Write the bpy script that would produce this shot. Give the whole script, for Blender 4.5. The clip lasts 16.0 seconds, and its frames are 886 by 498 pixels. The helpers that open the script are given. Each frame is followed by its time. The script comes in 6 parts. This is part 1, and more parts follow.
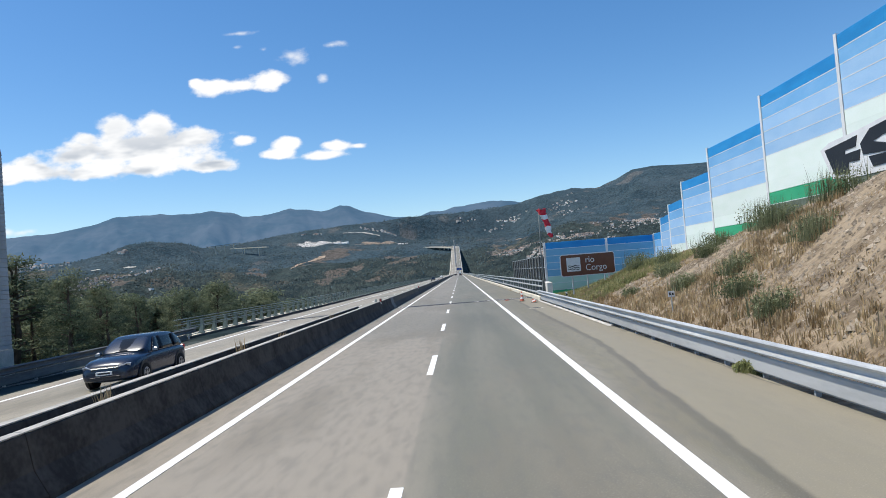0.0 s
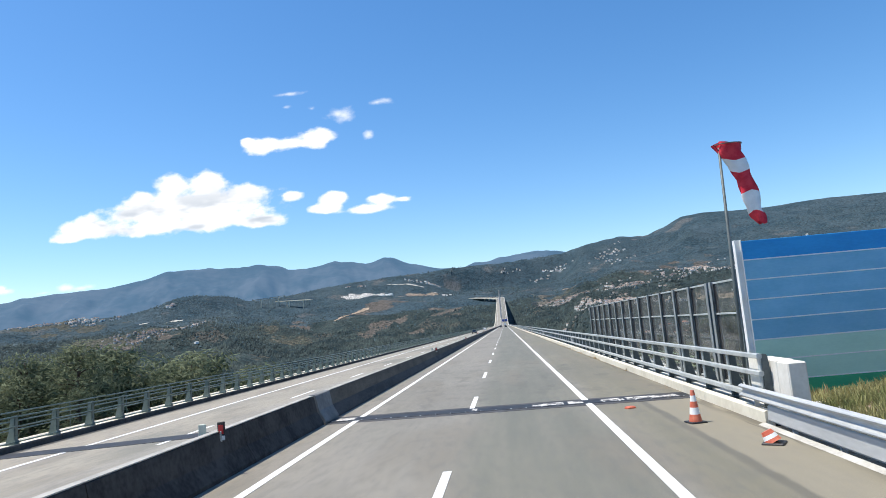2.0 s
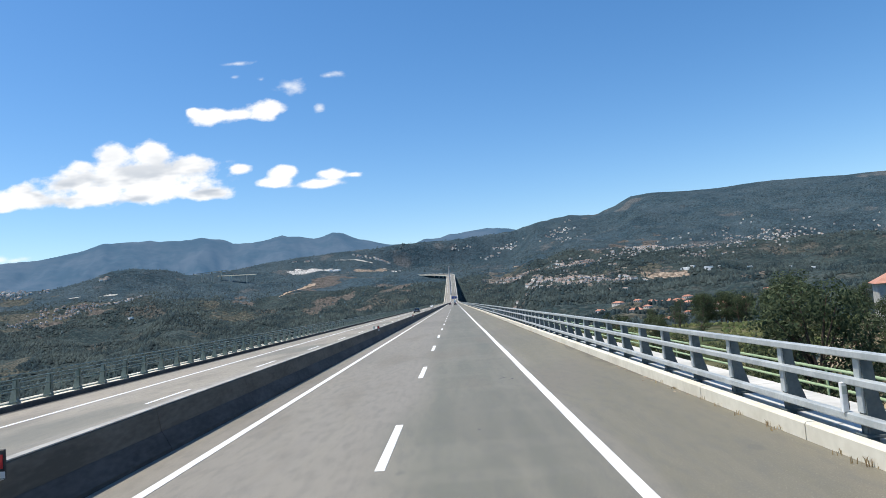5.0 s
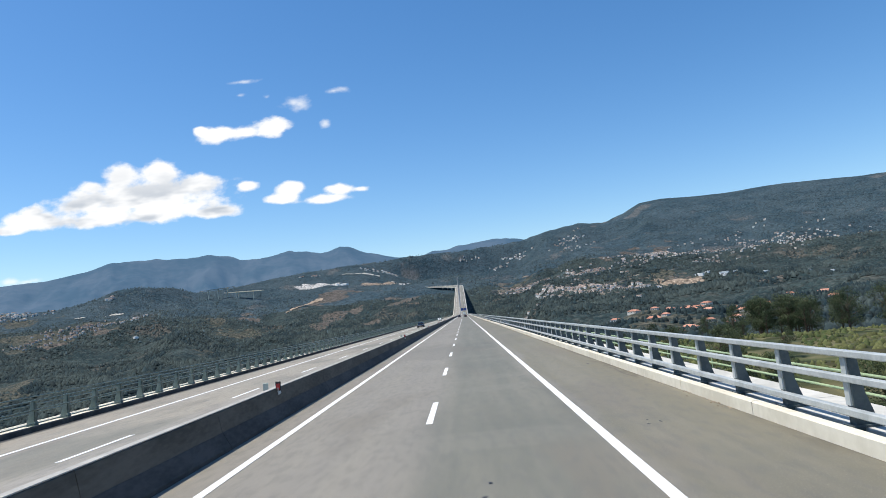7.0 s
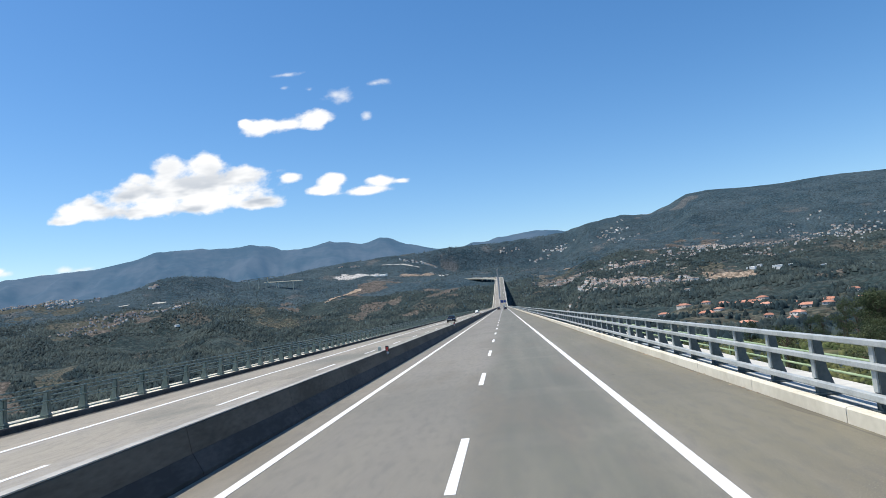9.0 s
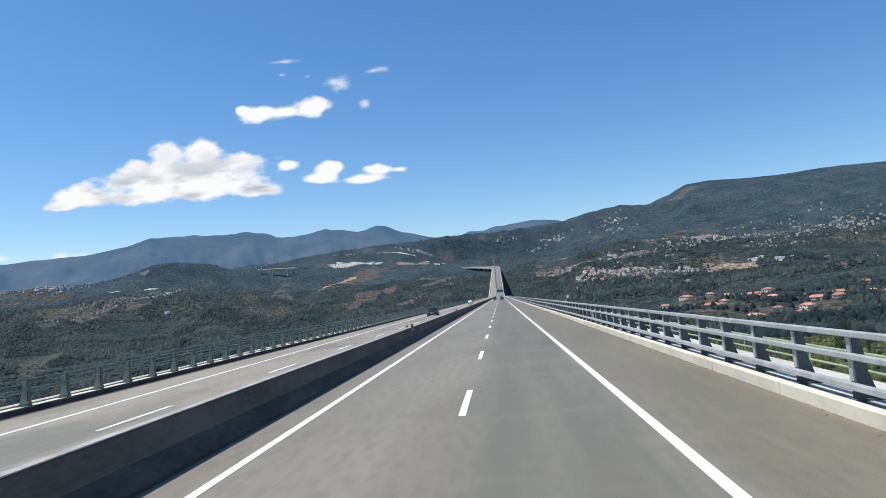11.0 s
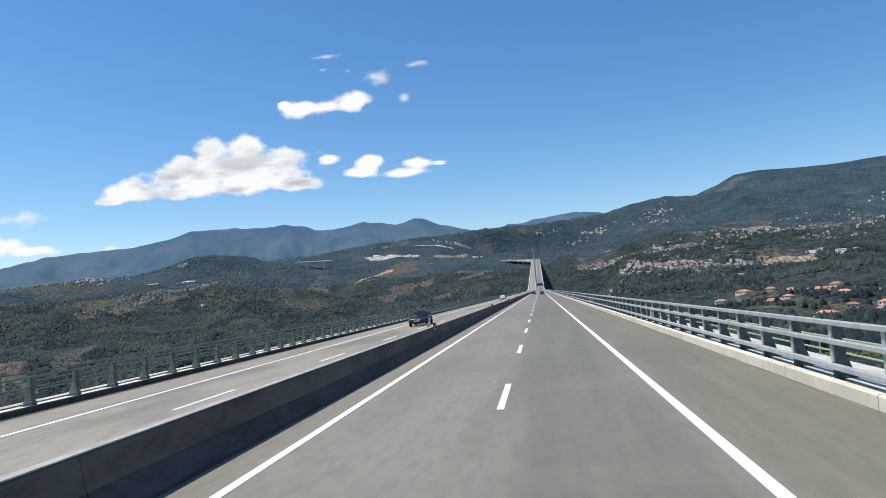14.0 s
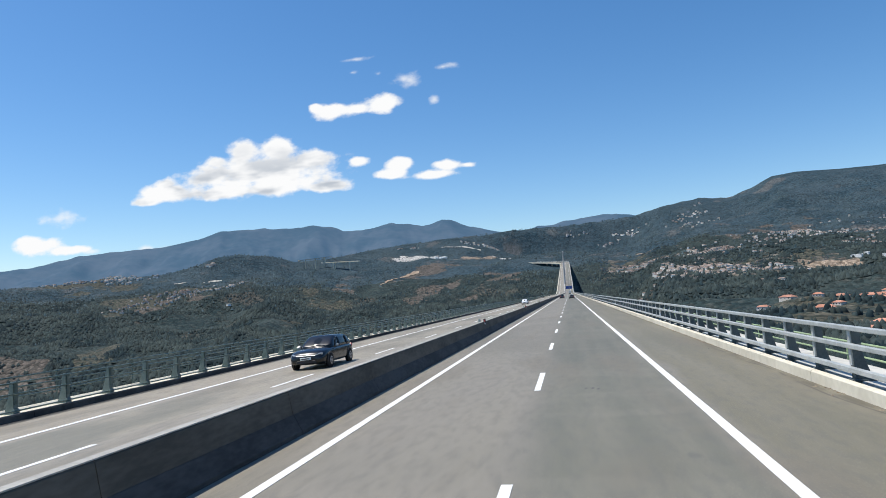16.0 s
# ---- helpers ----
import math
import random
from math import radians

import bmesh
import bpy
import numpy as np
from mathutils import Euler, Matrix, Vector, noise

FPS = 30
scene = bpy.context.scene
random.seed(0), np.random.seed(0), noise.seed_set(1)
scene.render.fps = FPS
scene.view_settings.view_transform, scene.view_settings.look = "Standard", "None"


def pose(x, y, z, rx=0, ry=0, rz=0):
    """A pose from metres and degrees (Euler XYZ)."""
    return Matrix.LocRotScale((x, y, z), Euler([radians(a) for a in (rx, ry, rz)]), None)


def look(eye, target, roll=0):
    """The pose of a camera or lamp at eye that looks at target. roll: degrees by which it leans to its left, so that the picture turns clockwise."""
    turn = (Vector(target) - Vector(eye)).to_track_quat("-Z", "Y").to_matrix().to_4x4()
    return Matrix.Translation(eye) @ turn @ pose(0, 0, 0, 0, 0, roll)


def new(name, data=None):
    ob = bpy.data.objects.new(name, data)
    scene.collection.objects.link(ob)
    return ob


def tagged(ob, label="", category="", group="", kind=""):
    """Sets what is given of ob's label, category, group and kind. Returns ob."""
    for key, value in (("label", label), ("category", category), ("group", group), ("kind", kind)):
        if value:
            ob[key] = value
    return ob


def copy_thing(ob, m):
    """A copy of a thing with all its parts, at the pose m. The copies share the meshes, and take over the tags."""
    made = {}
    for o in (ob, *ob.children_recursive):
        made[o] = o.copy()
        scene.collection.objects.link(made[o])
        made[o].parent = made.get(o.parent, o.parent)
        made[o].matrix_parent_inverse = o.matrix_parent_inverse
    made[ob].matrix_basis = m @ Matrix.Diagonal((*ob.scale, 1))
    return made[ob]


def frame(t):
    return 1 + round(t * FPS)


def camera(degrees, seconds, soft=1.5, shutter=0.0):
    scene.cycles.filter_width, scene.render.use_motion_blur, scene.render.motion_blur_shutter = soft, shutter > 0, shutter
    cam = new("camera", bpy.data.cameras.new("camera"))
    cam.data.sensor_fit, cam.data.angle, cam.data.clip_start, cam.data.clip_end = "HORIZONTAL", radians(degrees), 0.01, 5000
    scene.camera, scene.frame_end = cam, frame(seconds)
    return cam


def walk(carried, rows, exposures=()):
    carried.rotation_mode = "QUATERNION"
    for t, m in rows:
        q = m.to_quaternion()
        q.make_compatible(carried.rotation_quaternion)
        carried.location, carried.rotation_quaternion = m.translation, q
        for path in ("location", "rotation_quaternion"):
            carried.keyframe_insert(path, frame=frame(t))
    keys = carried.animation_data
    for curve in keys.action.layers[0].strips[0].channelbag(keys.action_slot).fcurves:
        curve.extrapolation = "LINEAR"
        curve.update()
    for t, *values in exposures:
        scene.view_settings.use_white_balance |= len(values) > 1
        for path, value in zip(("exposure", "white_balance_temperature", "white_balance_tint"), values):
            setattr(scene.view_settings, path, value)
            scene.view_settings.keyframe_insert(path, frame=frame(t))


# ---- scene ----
cam = camera(66.85, 16.0, soft=0.9)
PATH = [
    (0.0, pose(0.989, 0.000, 2.623, 92.097, 4.590, 1.388)),
    (0.5, pose(1.061, 8.941, 2.649, 95.421, 4.775, 3.287)),
    (1.0, pose(1.178, 17.792, 2.661, 97.311, 4.722, 4.811)),
    (1.5, pose(1.287, 26.564, 2.686, 97.507, 4.950, 5.557)),
    (2.0, pose(1.367, 35.268, 2.723, 96.803, 4.935, 5.252)),
    (2.5, pose(1.435, 43.912, 2.650, 96.146, 4.787, 4.451)),
    (3.0, pose(1.457, 52.508, 2.670, 95.697, 4.721, 3.556)),
    (3.5, pose(1.490, 61.064, 2.697, 95.389, 4.622, 2.758)),
    (4.0, pose(1.487, 69.589, 2.726, 94.887, 4.522, 1.791)),
    (4.5, pose(1.484, 78.091, 2.681, 94.491, 4.312, 1.087)),
    (7.0, pose(1.165, 120.513, 2.715, 95.606, 5.733, 1.782)),
    (7.5, pose(1.142, 129.023, 2.692, 96.261, 5.416, 3.018)),
    (8.0, pose(1.118, 137.556, 2.679, 96.403, 5.149, 4.254)),
    (8.5, pose(1.070, 146.114, 2.661, 95.954, 5.082, 5.035)),
    (9.0, pose(1.030, 154.702, 2.647, 95.228, 5.056, 5.154)),
    (11.5, pose(1.089, 198.194, 2.635, 94.273, 4.317, 4.972)),
    (12.0, pose(1.095, 207.018, 2.648, 94.385, 4.115, 6.165)),
    (12.5, pose(1.112, 215.886, 2.663, 94.486, 4.115, 7.182)),
    (13.0, pose(1.123, 224.798, 2.653, 94.383, 4.219, 7.791)),
    (13.5, pose(1.112, 233.755, 2.647, 94.154, 4.369, 8.005)),
    (14.0, pose(1.106, 242.756, 2.645, 93.982, 4.266, 8.223)),
    (14.5, pose(1.091, 251.799, 2.645, 93.887, 4.042, 8.711)),
    (15.0, pose(1.098, 260.882, 2.652, 93.909, 3.878, 9.743)),
    (15.5, pose(1.091, 270.004, 2.662, 94.044, 3.715, 10.299)),
    (16.0, pose(1.074, 279.162, 2.678, 94.313, 3.681, 10.643)),
]
walk(cam, PATH, exposures=[(0.0, 0.08), (0.6, 0.24), (1.4, 0.35), (3.5, 0.35), (4.5, 0.2), (7.0, 0.12), (8.0, 0.22), (9.0, 0.1), (11.5, 0.0), (16.0, 0.0)])

# ---- world, sun, exposure ----
SUN_EL, SUN_ROT = radians(65), radians(-94)
SUN_DIR = Vector((math.sin(SUN_ROT) * math.cos(SUN_EL), math.cos(SUN_ROT) * math.cos(SUN_EL), math.sin(SUN_EL)))
sun_data = bpy.data.lights.new("sun", "SUN")
sun_data.energy, sun_data.angle, sun_data.color = 4.7, radians(0.53), (1.0, 0.95, 0.86)
sun = new("sun", sun_data)
sun.matrix_world = look(SUN_DIR * 50, (0, 0, 0))

# lumps of each cloud: direction across, direction up, half width, half height
CUMULUS = [
    (-0.4631, 0.2221, 0.1118, 0.0317),
    (-0.4997, 0.2568, 0.0311, 0.0213),
    (-0.4416, 0.2557, 0.0327, 0.0213),
    (-0.3848, 0.2370, 0.0447, 0.0149),
    (-0.3611, 0.1896, 0.0428, 0.0097),
    (-0.5559, 0.2268, 0.0571, 0.0213),
    (-0.5500, 0.2464, 0.0174, 0.0115),
    (-0.6429, 0.2040, 0.0521, 0.0151),
    (-0.6421, 0.2179, 0.0192, 0.0106),
    (-0.6825, 0.1942, 0.0261, 0.0079),
    (-0.5267, 0.1966, 0.1035, 0.0115),
    (-0.4492, 0.1993, 0.0945, 0.0159),
]
MIDDLE = [
    (-0.3414, 0.3082, 0.0379, 0.0141),
    (-0.2640, 0.3115, 0.0308, 0.0141),
    (-0.3090, 0.3077, 0.0241, 0.0079),
    (-0.3741, 0.3165, 0.0121, 0.0079),
    (-0.2403, 0.2132, 0.0231, 0.0123),
    (-0.2567, 0.1992, 0.0273, 0.0079),
    (-0.1883, 0.1927, 0.0408, 0.0079),
    (-0.1645, 0.2037, 0.0289, 0.0097),
    (-0.1379, 0.2022, 0.0170, 0.0053),
    (-0.3071, 0.2242, 0.0171, 0.0079),
    (-0.8880, 0.1343, 0.0532, 0.0144),
    (-0.8290, 0.1238, 0.0404, 0.0087),
    (-0.9096, 0.1437, 0.0317, 0.0100),
]
WISPS = [
    (-0.2268, 0.3470, 0.0206, 0.0106),
    (-0.1819, 0.3090, 0.0077, 0.0062),
    (-0.3102, 0.3675, 0.0086, 0.0036),
    (-0.2682, 0.3600, 0.0086, 0.0045),
    (-0.1644, 0.3585, 0.0188, 0.0053),
    (-0.3049, 0.3881, 0.0206, 0.0036),
    (-0.6560, 0.1134, 0.0208, 0.0044),
    (-0.6775, 0.1151, 0.0227, 0.0053),
    (-0.7189, 0.1105, 0.0185, 0.0032),
    (-0.8445, 0.1779, 0.0431, 0.0122),
    (-0.7866, 0.1186, 0.0165, 0.0044),
]


def make_world():
    w = bpy.data.worlds.new("sky")
    scene.world = w
    w.use_nodes = True
    nt = w.node_tree
    nt.nodes.clear()
    N, Lk = nt.nodes.new, nt.links.new

    def vm(op, a, b):
        n = N("ShaderNodeVectorMath")
        n.operation = op
        for i, s in enumerate((a, b)):
            if s is None:
                continue
            if isinstance(s, tuple):
                n.inputs[i].default_value = s
            else:
                Lk(s, n.inputs[i])
        return n.outputs["Value"] if op in ("LENGTH", "DOT_PRODUCT") else n.outputs["Vector"]

    def mt(op, a, b=None, c=None, clamp=False):
        n = N("ShaderNodeMath")
        n.operation, n.use_clamp = op, clamp
        for i, s in enumerate((a, b, c)):
            if s is None:
                continue
            if isinstance(s, (int, float)):
                n.inputs[i].default_value = s
            else:
                Lk(s, n.inputs[i])
        return n.outputs[0]

    def ramp(x, lo, hi, t0=0.0, t1=1.0):
        n = N("ShaderNodeMapRange")
        n.interpolation_type = "SMOOTHSTEP"
        Lk(x, n.inputs[0])
        for i, v in enumerate((lo, hi, t0, t1)):
            n.inputs[i + 1].default_value = v
        return n.outputs[0]

    sky = N("ShaderNodeTexSky")
    sky.sky_type, sky.sun_disc = "NISHITA", False
    sky.sun_elevation, sky.sun_rotation = SUN_EL, SUN_ROT
    sky.altitude, sky.air_density, sky.dust_density, sky.ozone_density = 450, 1.0, 0.6, 2.6
    tc = N("ShaderNodeTexCoord").outputs["Generated"]
    sep = N("ShaderNodeSeparateXYZ")
    Lk(tc, sep.inputs[0])
    ahead = mt("MAXIMUM", sep.outputs[1], 0.02)
    u, v = mt("DIVIDE", sep.outputs[0], ahead), mt("DIVIDE", sep.outputs[2], ahead)
    comb = N("ShaderNodeCombineXYZ")
    Lk(u, comb.inputs[0])
    Lk(v, comb.inputs[1])
    uv = comb.outputs[0]

    def cloud_noise(scale, detail, rough, shift, flat=1.45):
        n = N("ShaderNodeTexNoise")
        n.inputs["Scale"].default_value = scale
        n.inputs["Detail"].default_value = detail
        n.inputs["Roughness"].default_value = rough
        Lk(vm("MULTIPLY", vm("ADD", uv, (shift, shift * 0.7, 0.0)), (1.0, flat, 1.0)), n.inputs["Vector"])
        return n.outputs["Fac"]

    fine = cloud_noise(26.0, 8.0, 0.56, 0.0)
    broad = cloud_noise(14.0, 3.0, 0.5, 3.1)
    soft = cloud_noise(12.0, 3.0, 0.5, 7.7, 2.6)
    wob = mt("ADD", mt("MULTIPLY", mt("SUBTRACT", fine, 0.5), 1.7), mt("MULTIPLY", mt("SUBTRACT", broad, 0.5), 0.9))

    def lumps(rows):
        total = None
        for cu, cv, a, b in rows:
            d = vm("LENGTH", vm("MULTIPLY", vm("SUBTRACT", uv, (cu, cv, 0.0)), (1 / a, 1 / b, 0.0)), None)
            e = mt("SUBTRACT", 1.12, d)
            if total is None:
                total = e
            else:
                total = mt("SMOOTH_MAX", total, e, 0.6)
        return mt("MAXIMUM", total, -1.2)

    big = lumps(CUMULUS)
    dens = mt("MAXIMUM", big, lumps(MIDDLE))
    thick = ramp(mt("ADD", dens, wob), -0.04, 0.55)
    wisp = ramp(mt("ADD", lumps(WISPS), mt("MULTIPLY", wob, 2.0)), -0.1, 1.5, 0.0, 0.7)
    front = ramp(sep.outputs[1], 0.1, 0.3)
    alpha = mt("MULTIPLY", mt("MAXIMUM", thick, wisp), front, clamp=True)
    # grey folds inside the thick part
    fold = mt("MULTIPLY", mt("MULTIPLY", ramp(soft, 0.40, 0.64), ramp(big, 0.05, 0.6)), ramp(v, 0.285, 0.205, 0.12, 1.0))
    mixc = N("ShaderNodeMix")
    mixc.data_type = "RGBA"
    Lk(fold, mixc.inputs["Factor"])
    mixc.inputs["A"].default_value = (0.97, 0.975, 0.98, 1)
    mixc.inputs["B"].default_value = (0.50, 0.55, 0.62, 1)
    b_sky, b_cloud, mix, out = N("ShaderNodeBackground"), N("ShaderNodeBackground"), N("ShaderNodeMixShader"), N("ShaderNodeOutputWorld")
    b_sky.inputs["Strength"].default_value = SKY
    b_cloud.inputs["Strength"].default_value = 1.0
    vivid = N("ShaderNodeHueSaturation")
    vivid.inputs["Saturation"].default_value = 1.27
    Lk(sky.outputs[0], vivid.inputs["Color"])
    Lk(vivid.outputs[0], b_sky.inputs["Color"])
    Lk(mixc.outputs["Result"], b_cloud.inputs["Color"])
    Lk(alpha, mix.inputs[0])
    Lk(b_sky.outputs[0], mix.inputs[1])
    Lk(b_cloud.outputs[0], mix.inputs[2])
    Lk(mix.outputs[0], out.inputs[0])


SKY = 0.148
make_world()

# ---- materials ----


def material(name, a, b, scale=1.0, rough=0.7, metal=0.0, bump=0.0, fine=12.0, stretch=(1, 1, 1), lo=0.35, hi=0.65, random_tint=0.0, island=False, gloss=0.5):
    """Two colours mixed by coarse and fine noise at real size, with relief."""
    m = bpy.data.materials.new(name)
    m.use_nodes = True
    nt = m.node_tree
    N, Lk = nt.nodes.new, nt.links.new
    p = nt.nodes["Principled BSDF"]
    geo = N("ShaderNodeNewGeometry")
    mp = N("ShaderNodeMapping")
    mp.inputs["Scale"].default_value = stretch
    Lk(geo.outputs["Position"], mp.inputs[0])
    n1, n2 = N("ShaderNodeTexNoise"), N("ShaderNodeTexNoise")
    n1.inputs["Scale"].default_value, n1.inputs["Detail"].default_value = scale, 5.0
    n2.inputs["Scale"].default_value, n2.inputs["Detail"].default_value = scale * fine, 3.0
    for n in (n1, n2):
        Lk(mp.outputs[0], n.inputs["Vector"])
    add = N("ShaderNodeMath")
    add.operation = "MULTIPLY_ADD"
    Lk(n2.outputs["Fac"], add.inputs[0])
    add.inputs[1].default_value = 0.45
    Lk(n1.outputs["Fac"], add.inputs[2])
    mr = N("ShaderNodeMapRange")
    Lk(add.outputs[0], mr.inputs[0])
    mr.inputs[1].default_value, mr.inputs[2].default_value = lo + 0.22, hi + 0.22
    mix = N("ShaderNodeMix")
    mix.data_type = "RGBA"
    Lk(mr.outputs[0], mix.inputs["Factor"])
    mix.inputs["A"].default_value, mix.inputs["B"].default_value = (*a, 1), (*b, 1)
    col = mix.outputs["Result"]
    if random_tint:
        if island:
            r = geo.outputs["Random Per Island"]
        else:
            r = N("ShaderNodeObjectInfo").outputs["Random"]
        hsv = N("ShaderNodeHueSaturation")
        mv = N("ShaderNodeMapRange")
        Lk(r, mv.inputs[0])
        mv.inputs[3].default_value, mv.inputs[4].default_value = 1 - random_tint, 1 + random_tint
        Lk(mv.outputs[0], hsv.inputs["Value"])
        Lk(col, hsv.inputs["Color"])
        col = hsv.outputs[0]
    Lk(col, p.inputs["Base Color"])
    p.inputs["Roughness"].default_value, p.inputs["Metallic"].default_value = rough, metal
    p.inputs["Specular IOR Level"].default_value = gloss if rough < 0.79 else 0.15
    if bump:
        bp = N("ShaderNodeBump")
        bp.inputs["Strength"].default_value, bp.inputs["Distance"].default_value = min(1.0, bump * 20), bump
        Lk(add.outputs[0], bp.inputs["Height"])
        Lk(bp.outputs[0], p.inputs["Normal"])
    return m


def road_material(name, seed):
    """Worn grey asphalt: lane tone, wheel tracks, patches and fine stone."""
    m = bpy.data.materials.new(name)
    m.use_nodes = True
    nt = m.node_tree
    N, Lk = nt.nodes.new, nt.links.new
    p = nt.nodes["Principled BSDF"]
    geo = N("ShaderNodeNewGeometry").outputs["Position"]
    sep = N("ShaderNodeSeparateXYZ")
    Lk(geo, sep.inputs[0])

    def noise_at(scale, detail, stretch, off):
        mp, n = N("ShaderNodeMapping"), N("ShaderNodeTexNoise")
        mp.inputs["Scale"].default_value = stretch
        mp.inputs["Location"].default_value = (off, off, 0)
        Lk(geo, mp.inputs[0])
        Lk(mp.outputs[0], n.inputs["Vector"])
        n.inputs["Scale"].default_value, n.inputs["Detail"].default_value = scale, detail
        return n.outputs["Fac"]

    def mt(op, a, b, c=None):
        n = N("ShaderNodeMath")
        n.operation = op
        for i, s in enumerate((a, b, c)):
            if isinstance(s, (int, float)):
                n.inputs[i].default_value = s
            elif s is not None:
                Lk(s, n.inputs[i])
        return n.outputs[0]

    def step(x, lo, hi, t0=0.0, t1=1.0):
        n = N("ShaderNodeMapRange")
        n.interpolation_type = "SMOOTHSTEP"
        Lk(x, n.inputs[0])
        for i, v in enumerate((lo, hi, t0, t1)):
            n.inputs[i + 1].default_value = v
        return n.outputs[0]

    def blend(f, a, b):
        n = N("ShaderNodeMix")
        n.data_type = "RGBA"
        Lk(f, n.inputs["Factor"])
        for key, s in (("A", a), ("B", b)):
            if isinstance(s, tuple):
                n.inputs[key].default_value = (*s, 1)
            else:
                Lk(s, n.inputs[key])
        return n.outputs["Result"]

    wav = mt("MULTIPLY", mt("SUBTRACT", noise_at(0.22, 4, (1, 0.35, 1), seed), 0.5), 1.6)
    xx = mt("ADD", sep.outputs[0], wav)
    if seed == 0:
        right_lane = mt("MULTIPLY", step(xx, -0.4, 0.9), step(xx, 4.0, 3.2))
        shoulder = step(xx, 3.7, 4.3)
    else:
        right_lane = mt("MULTIPLY", step(xx, -13.6, -13.1), step(xx, -9.6, -10.4))
        shoulder = step(xx, -13.6, -14.2)
    if seed == 0:
        col = blend(right_lane, (0.258, 0.231, 0.185), (0.155, 0.150, 0.110))
        col = blend(shoulder, col, (0.193, 0.172, 0.112))
    else:
        col = blend(right_lane, (0.350, 0.312, 0.258), (0.348, 0.302, 0.227))
        col = blend(shoulder, col, (0.358, 0.307, 0.230))
    patches = mt("MULTIPLY", step(noise_at(0.13, 6, (1, 0.45, 1), seed + 9), 0.48, 0.62), step(right_lane, 0, 1, 0.35, 1.0))
    col = blend(mt("MULTIPLY", patches, 0.7), col, (0.121, 0.122, 0.092))
    streak = step(noise_at(1.3, 4, (1, 0.045, 1), seed + 4), 0.35, 0.7)
    col = blend(mt("MULTIPLY", streak, 0.32), col, (0.305, 0.271, 0.202))
    if seed == 0:
        # older pale surface on the overtaking lane before the bridge, ending in a cut edge
        old = mt("MULTIPLY", step(sep.outputs[1], 28.36, 28.24), step(sep.outputs[0], 0.12, 0.04))
        col = blend(mt("MULTIPLY", old, 0.62), col, (0.332, 0.285, 0.221))
    if seed == 0:
        # paler bands across the driving lane, where the surfacing was laid in lengths
        bands = mt("MULTIPLY", mt("MULTIPLY", step(noise_at(0.30, 3, (0.22, 1, 1), 140), 0.54, 0.60), step(sep.outputs[1], 62.0, 70.0)), right_lane)
        col = blend(mt("MULTIPLY", bands, 0.24), col, (0.257, 0.238, 0.183))
        dark_patch = step(noise_at(0.075, 5, (1, 0.5, 1), 171), 0.53, 0.58)
        col = blend(mt("MULTIPLY", dark_patch, 0.25), col, (0.112, 0.106, 0.080))
    stain = noise_at(0.45, 6, (1, 0.22, 1), seed + 50)
    col = blend(step(stain, 0.5, 0.68, 0.0, 0.6), col, (0.187, 0.160, 0.115))
    mottle = noise_at(5.0, 5, (1, 0.25, 1), seed + 30)
    col = blend(step(mottle, 0.42, 0.7, 0.0, 0.38), col, (0.128, 0.122, 0.102))
    grit = noise_at(55.0, 2, (1, 1, 1), seed)
    col = blend(step(grit, 0.35, 0.75, 0.0, 0.45), col, (0.091, 0.086, 0.073))
    pale = noise_at(38.0, 3, (1, 1, 1), seed + 77)
    col = blend(step(pale, 0.56, 0.74, 0.0, 0.5), col, (0.385, 0.352, 0.282))
    if seed == 0:
        # tyre scuffs and oil beyond the expansion joint
        scuff = mt("MULTIPLY", step(noise_at(1.1, 6, (1, 0.4, 1), 205), 0.54, 0.62), mt("MULTIPLY", step(sep.outputs[1], 57.0, 60.0), step(sep.outputs[1], 100.0, 74.0)))
        col = blend(mt("MULTIPLY", scuff, 0.3), col, (0.091, 0.085, 0.066))
    spots = step(noise_at(0.9, 2, (1, 0.6, 1), seed + 21), 0.73, 0.78)
    col = blend(mt("MULTIPLY", spots, 0.4), col, (0.096, 0.093, 0.085))
    if seed == 0:
        # concrete-coloured strip with a tarred seam before the bridge
        wig = mt("ADD", sep.outputs[0], mt("MULTIPLY", mt("SUBTRACT", noise_at(0.8, 4, (1, 1, 1), 63), 0.5), 0.22))
        # the seam drifts away from the edge line towards the bridge
        lean = mt("SUBTRACT", wig, mt("MULTIPLY_ADD", mt("MINIMUM", mt("MAXIMUM", sep.outputs[1], 0.0), 22.0), 0.065, 3.86))
        approach = step(sep.outputs[1], 57.4, 57.0)
        strip = mt("MULTIPLY", step(lean, 0.09, 0.17), approach)
        col = blend(mt("MULTIPLY", strip, 0.45), col, (0.321, 0.279, 0.202))
        seam = mt("MULTIPLY", mt("MULTIPLY", step(lean, -0.12, 0.0), step(lean, 0.22, 0.12)), approach)
        col = blend(mt("MULTIPLY", seam, 0.4), col, (0.075, 0.069, 0.058))
        # grit and dust gathered along the kerb
        edge = mt("MULTIPLY", step(xx, 6.6, 6.98), step(noise_at(2.2, 5, (1, 0.3, 1), 91), 0.36, 0.58))
        col = blend(mt("MULTIPLY", edge, 0.75), col, (0.091, 0.078, 0.055))
        line = mt("MULTIPLY", step(mt("ABSOLUTE", mt("SUBTRACT", xx, 6.78), 0.0), 0.04, 0.012), step(noise_at(0.5, 4, (1, 0.3, 1), 95), 0.5, 0.55))
        col = blend(mt("MULTIPLY", line, 0.6), col, (0.064, 0.059, 0.049))
    else:
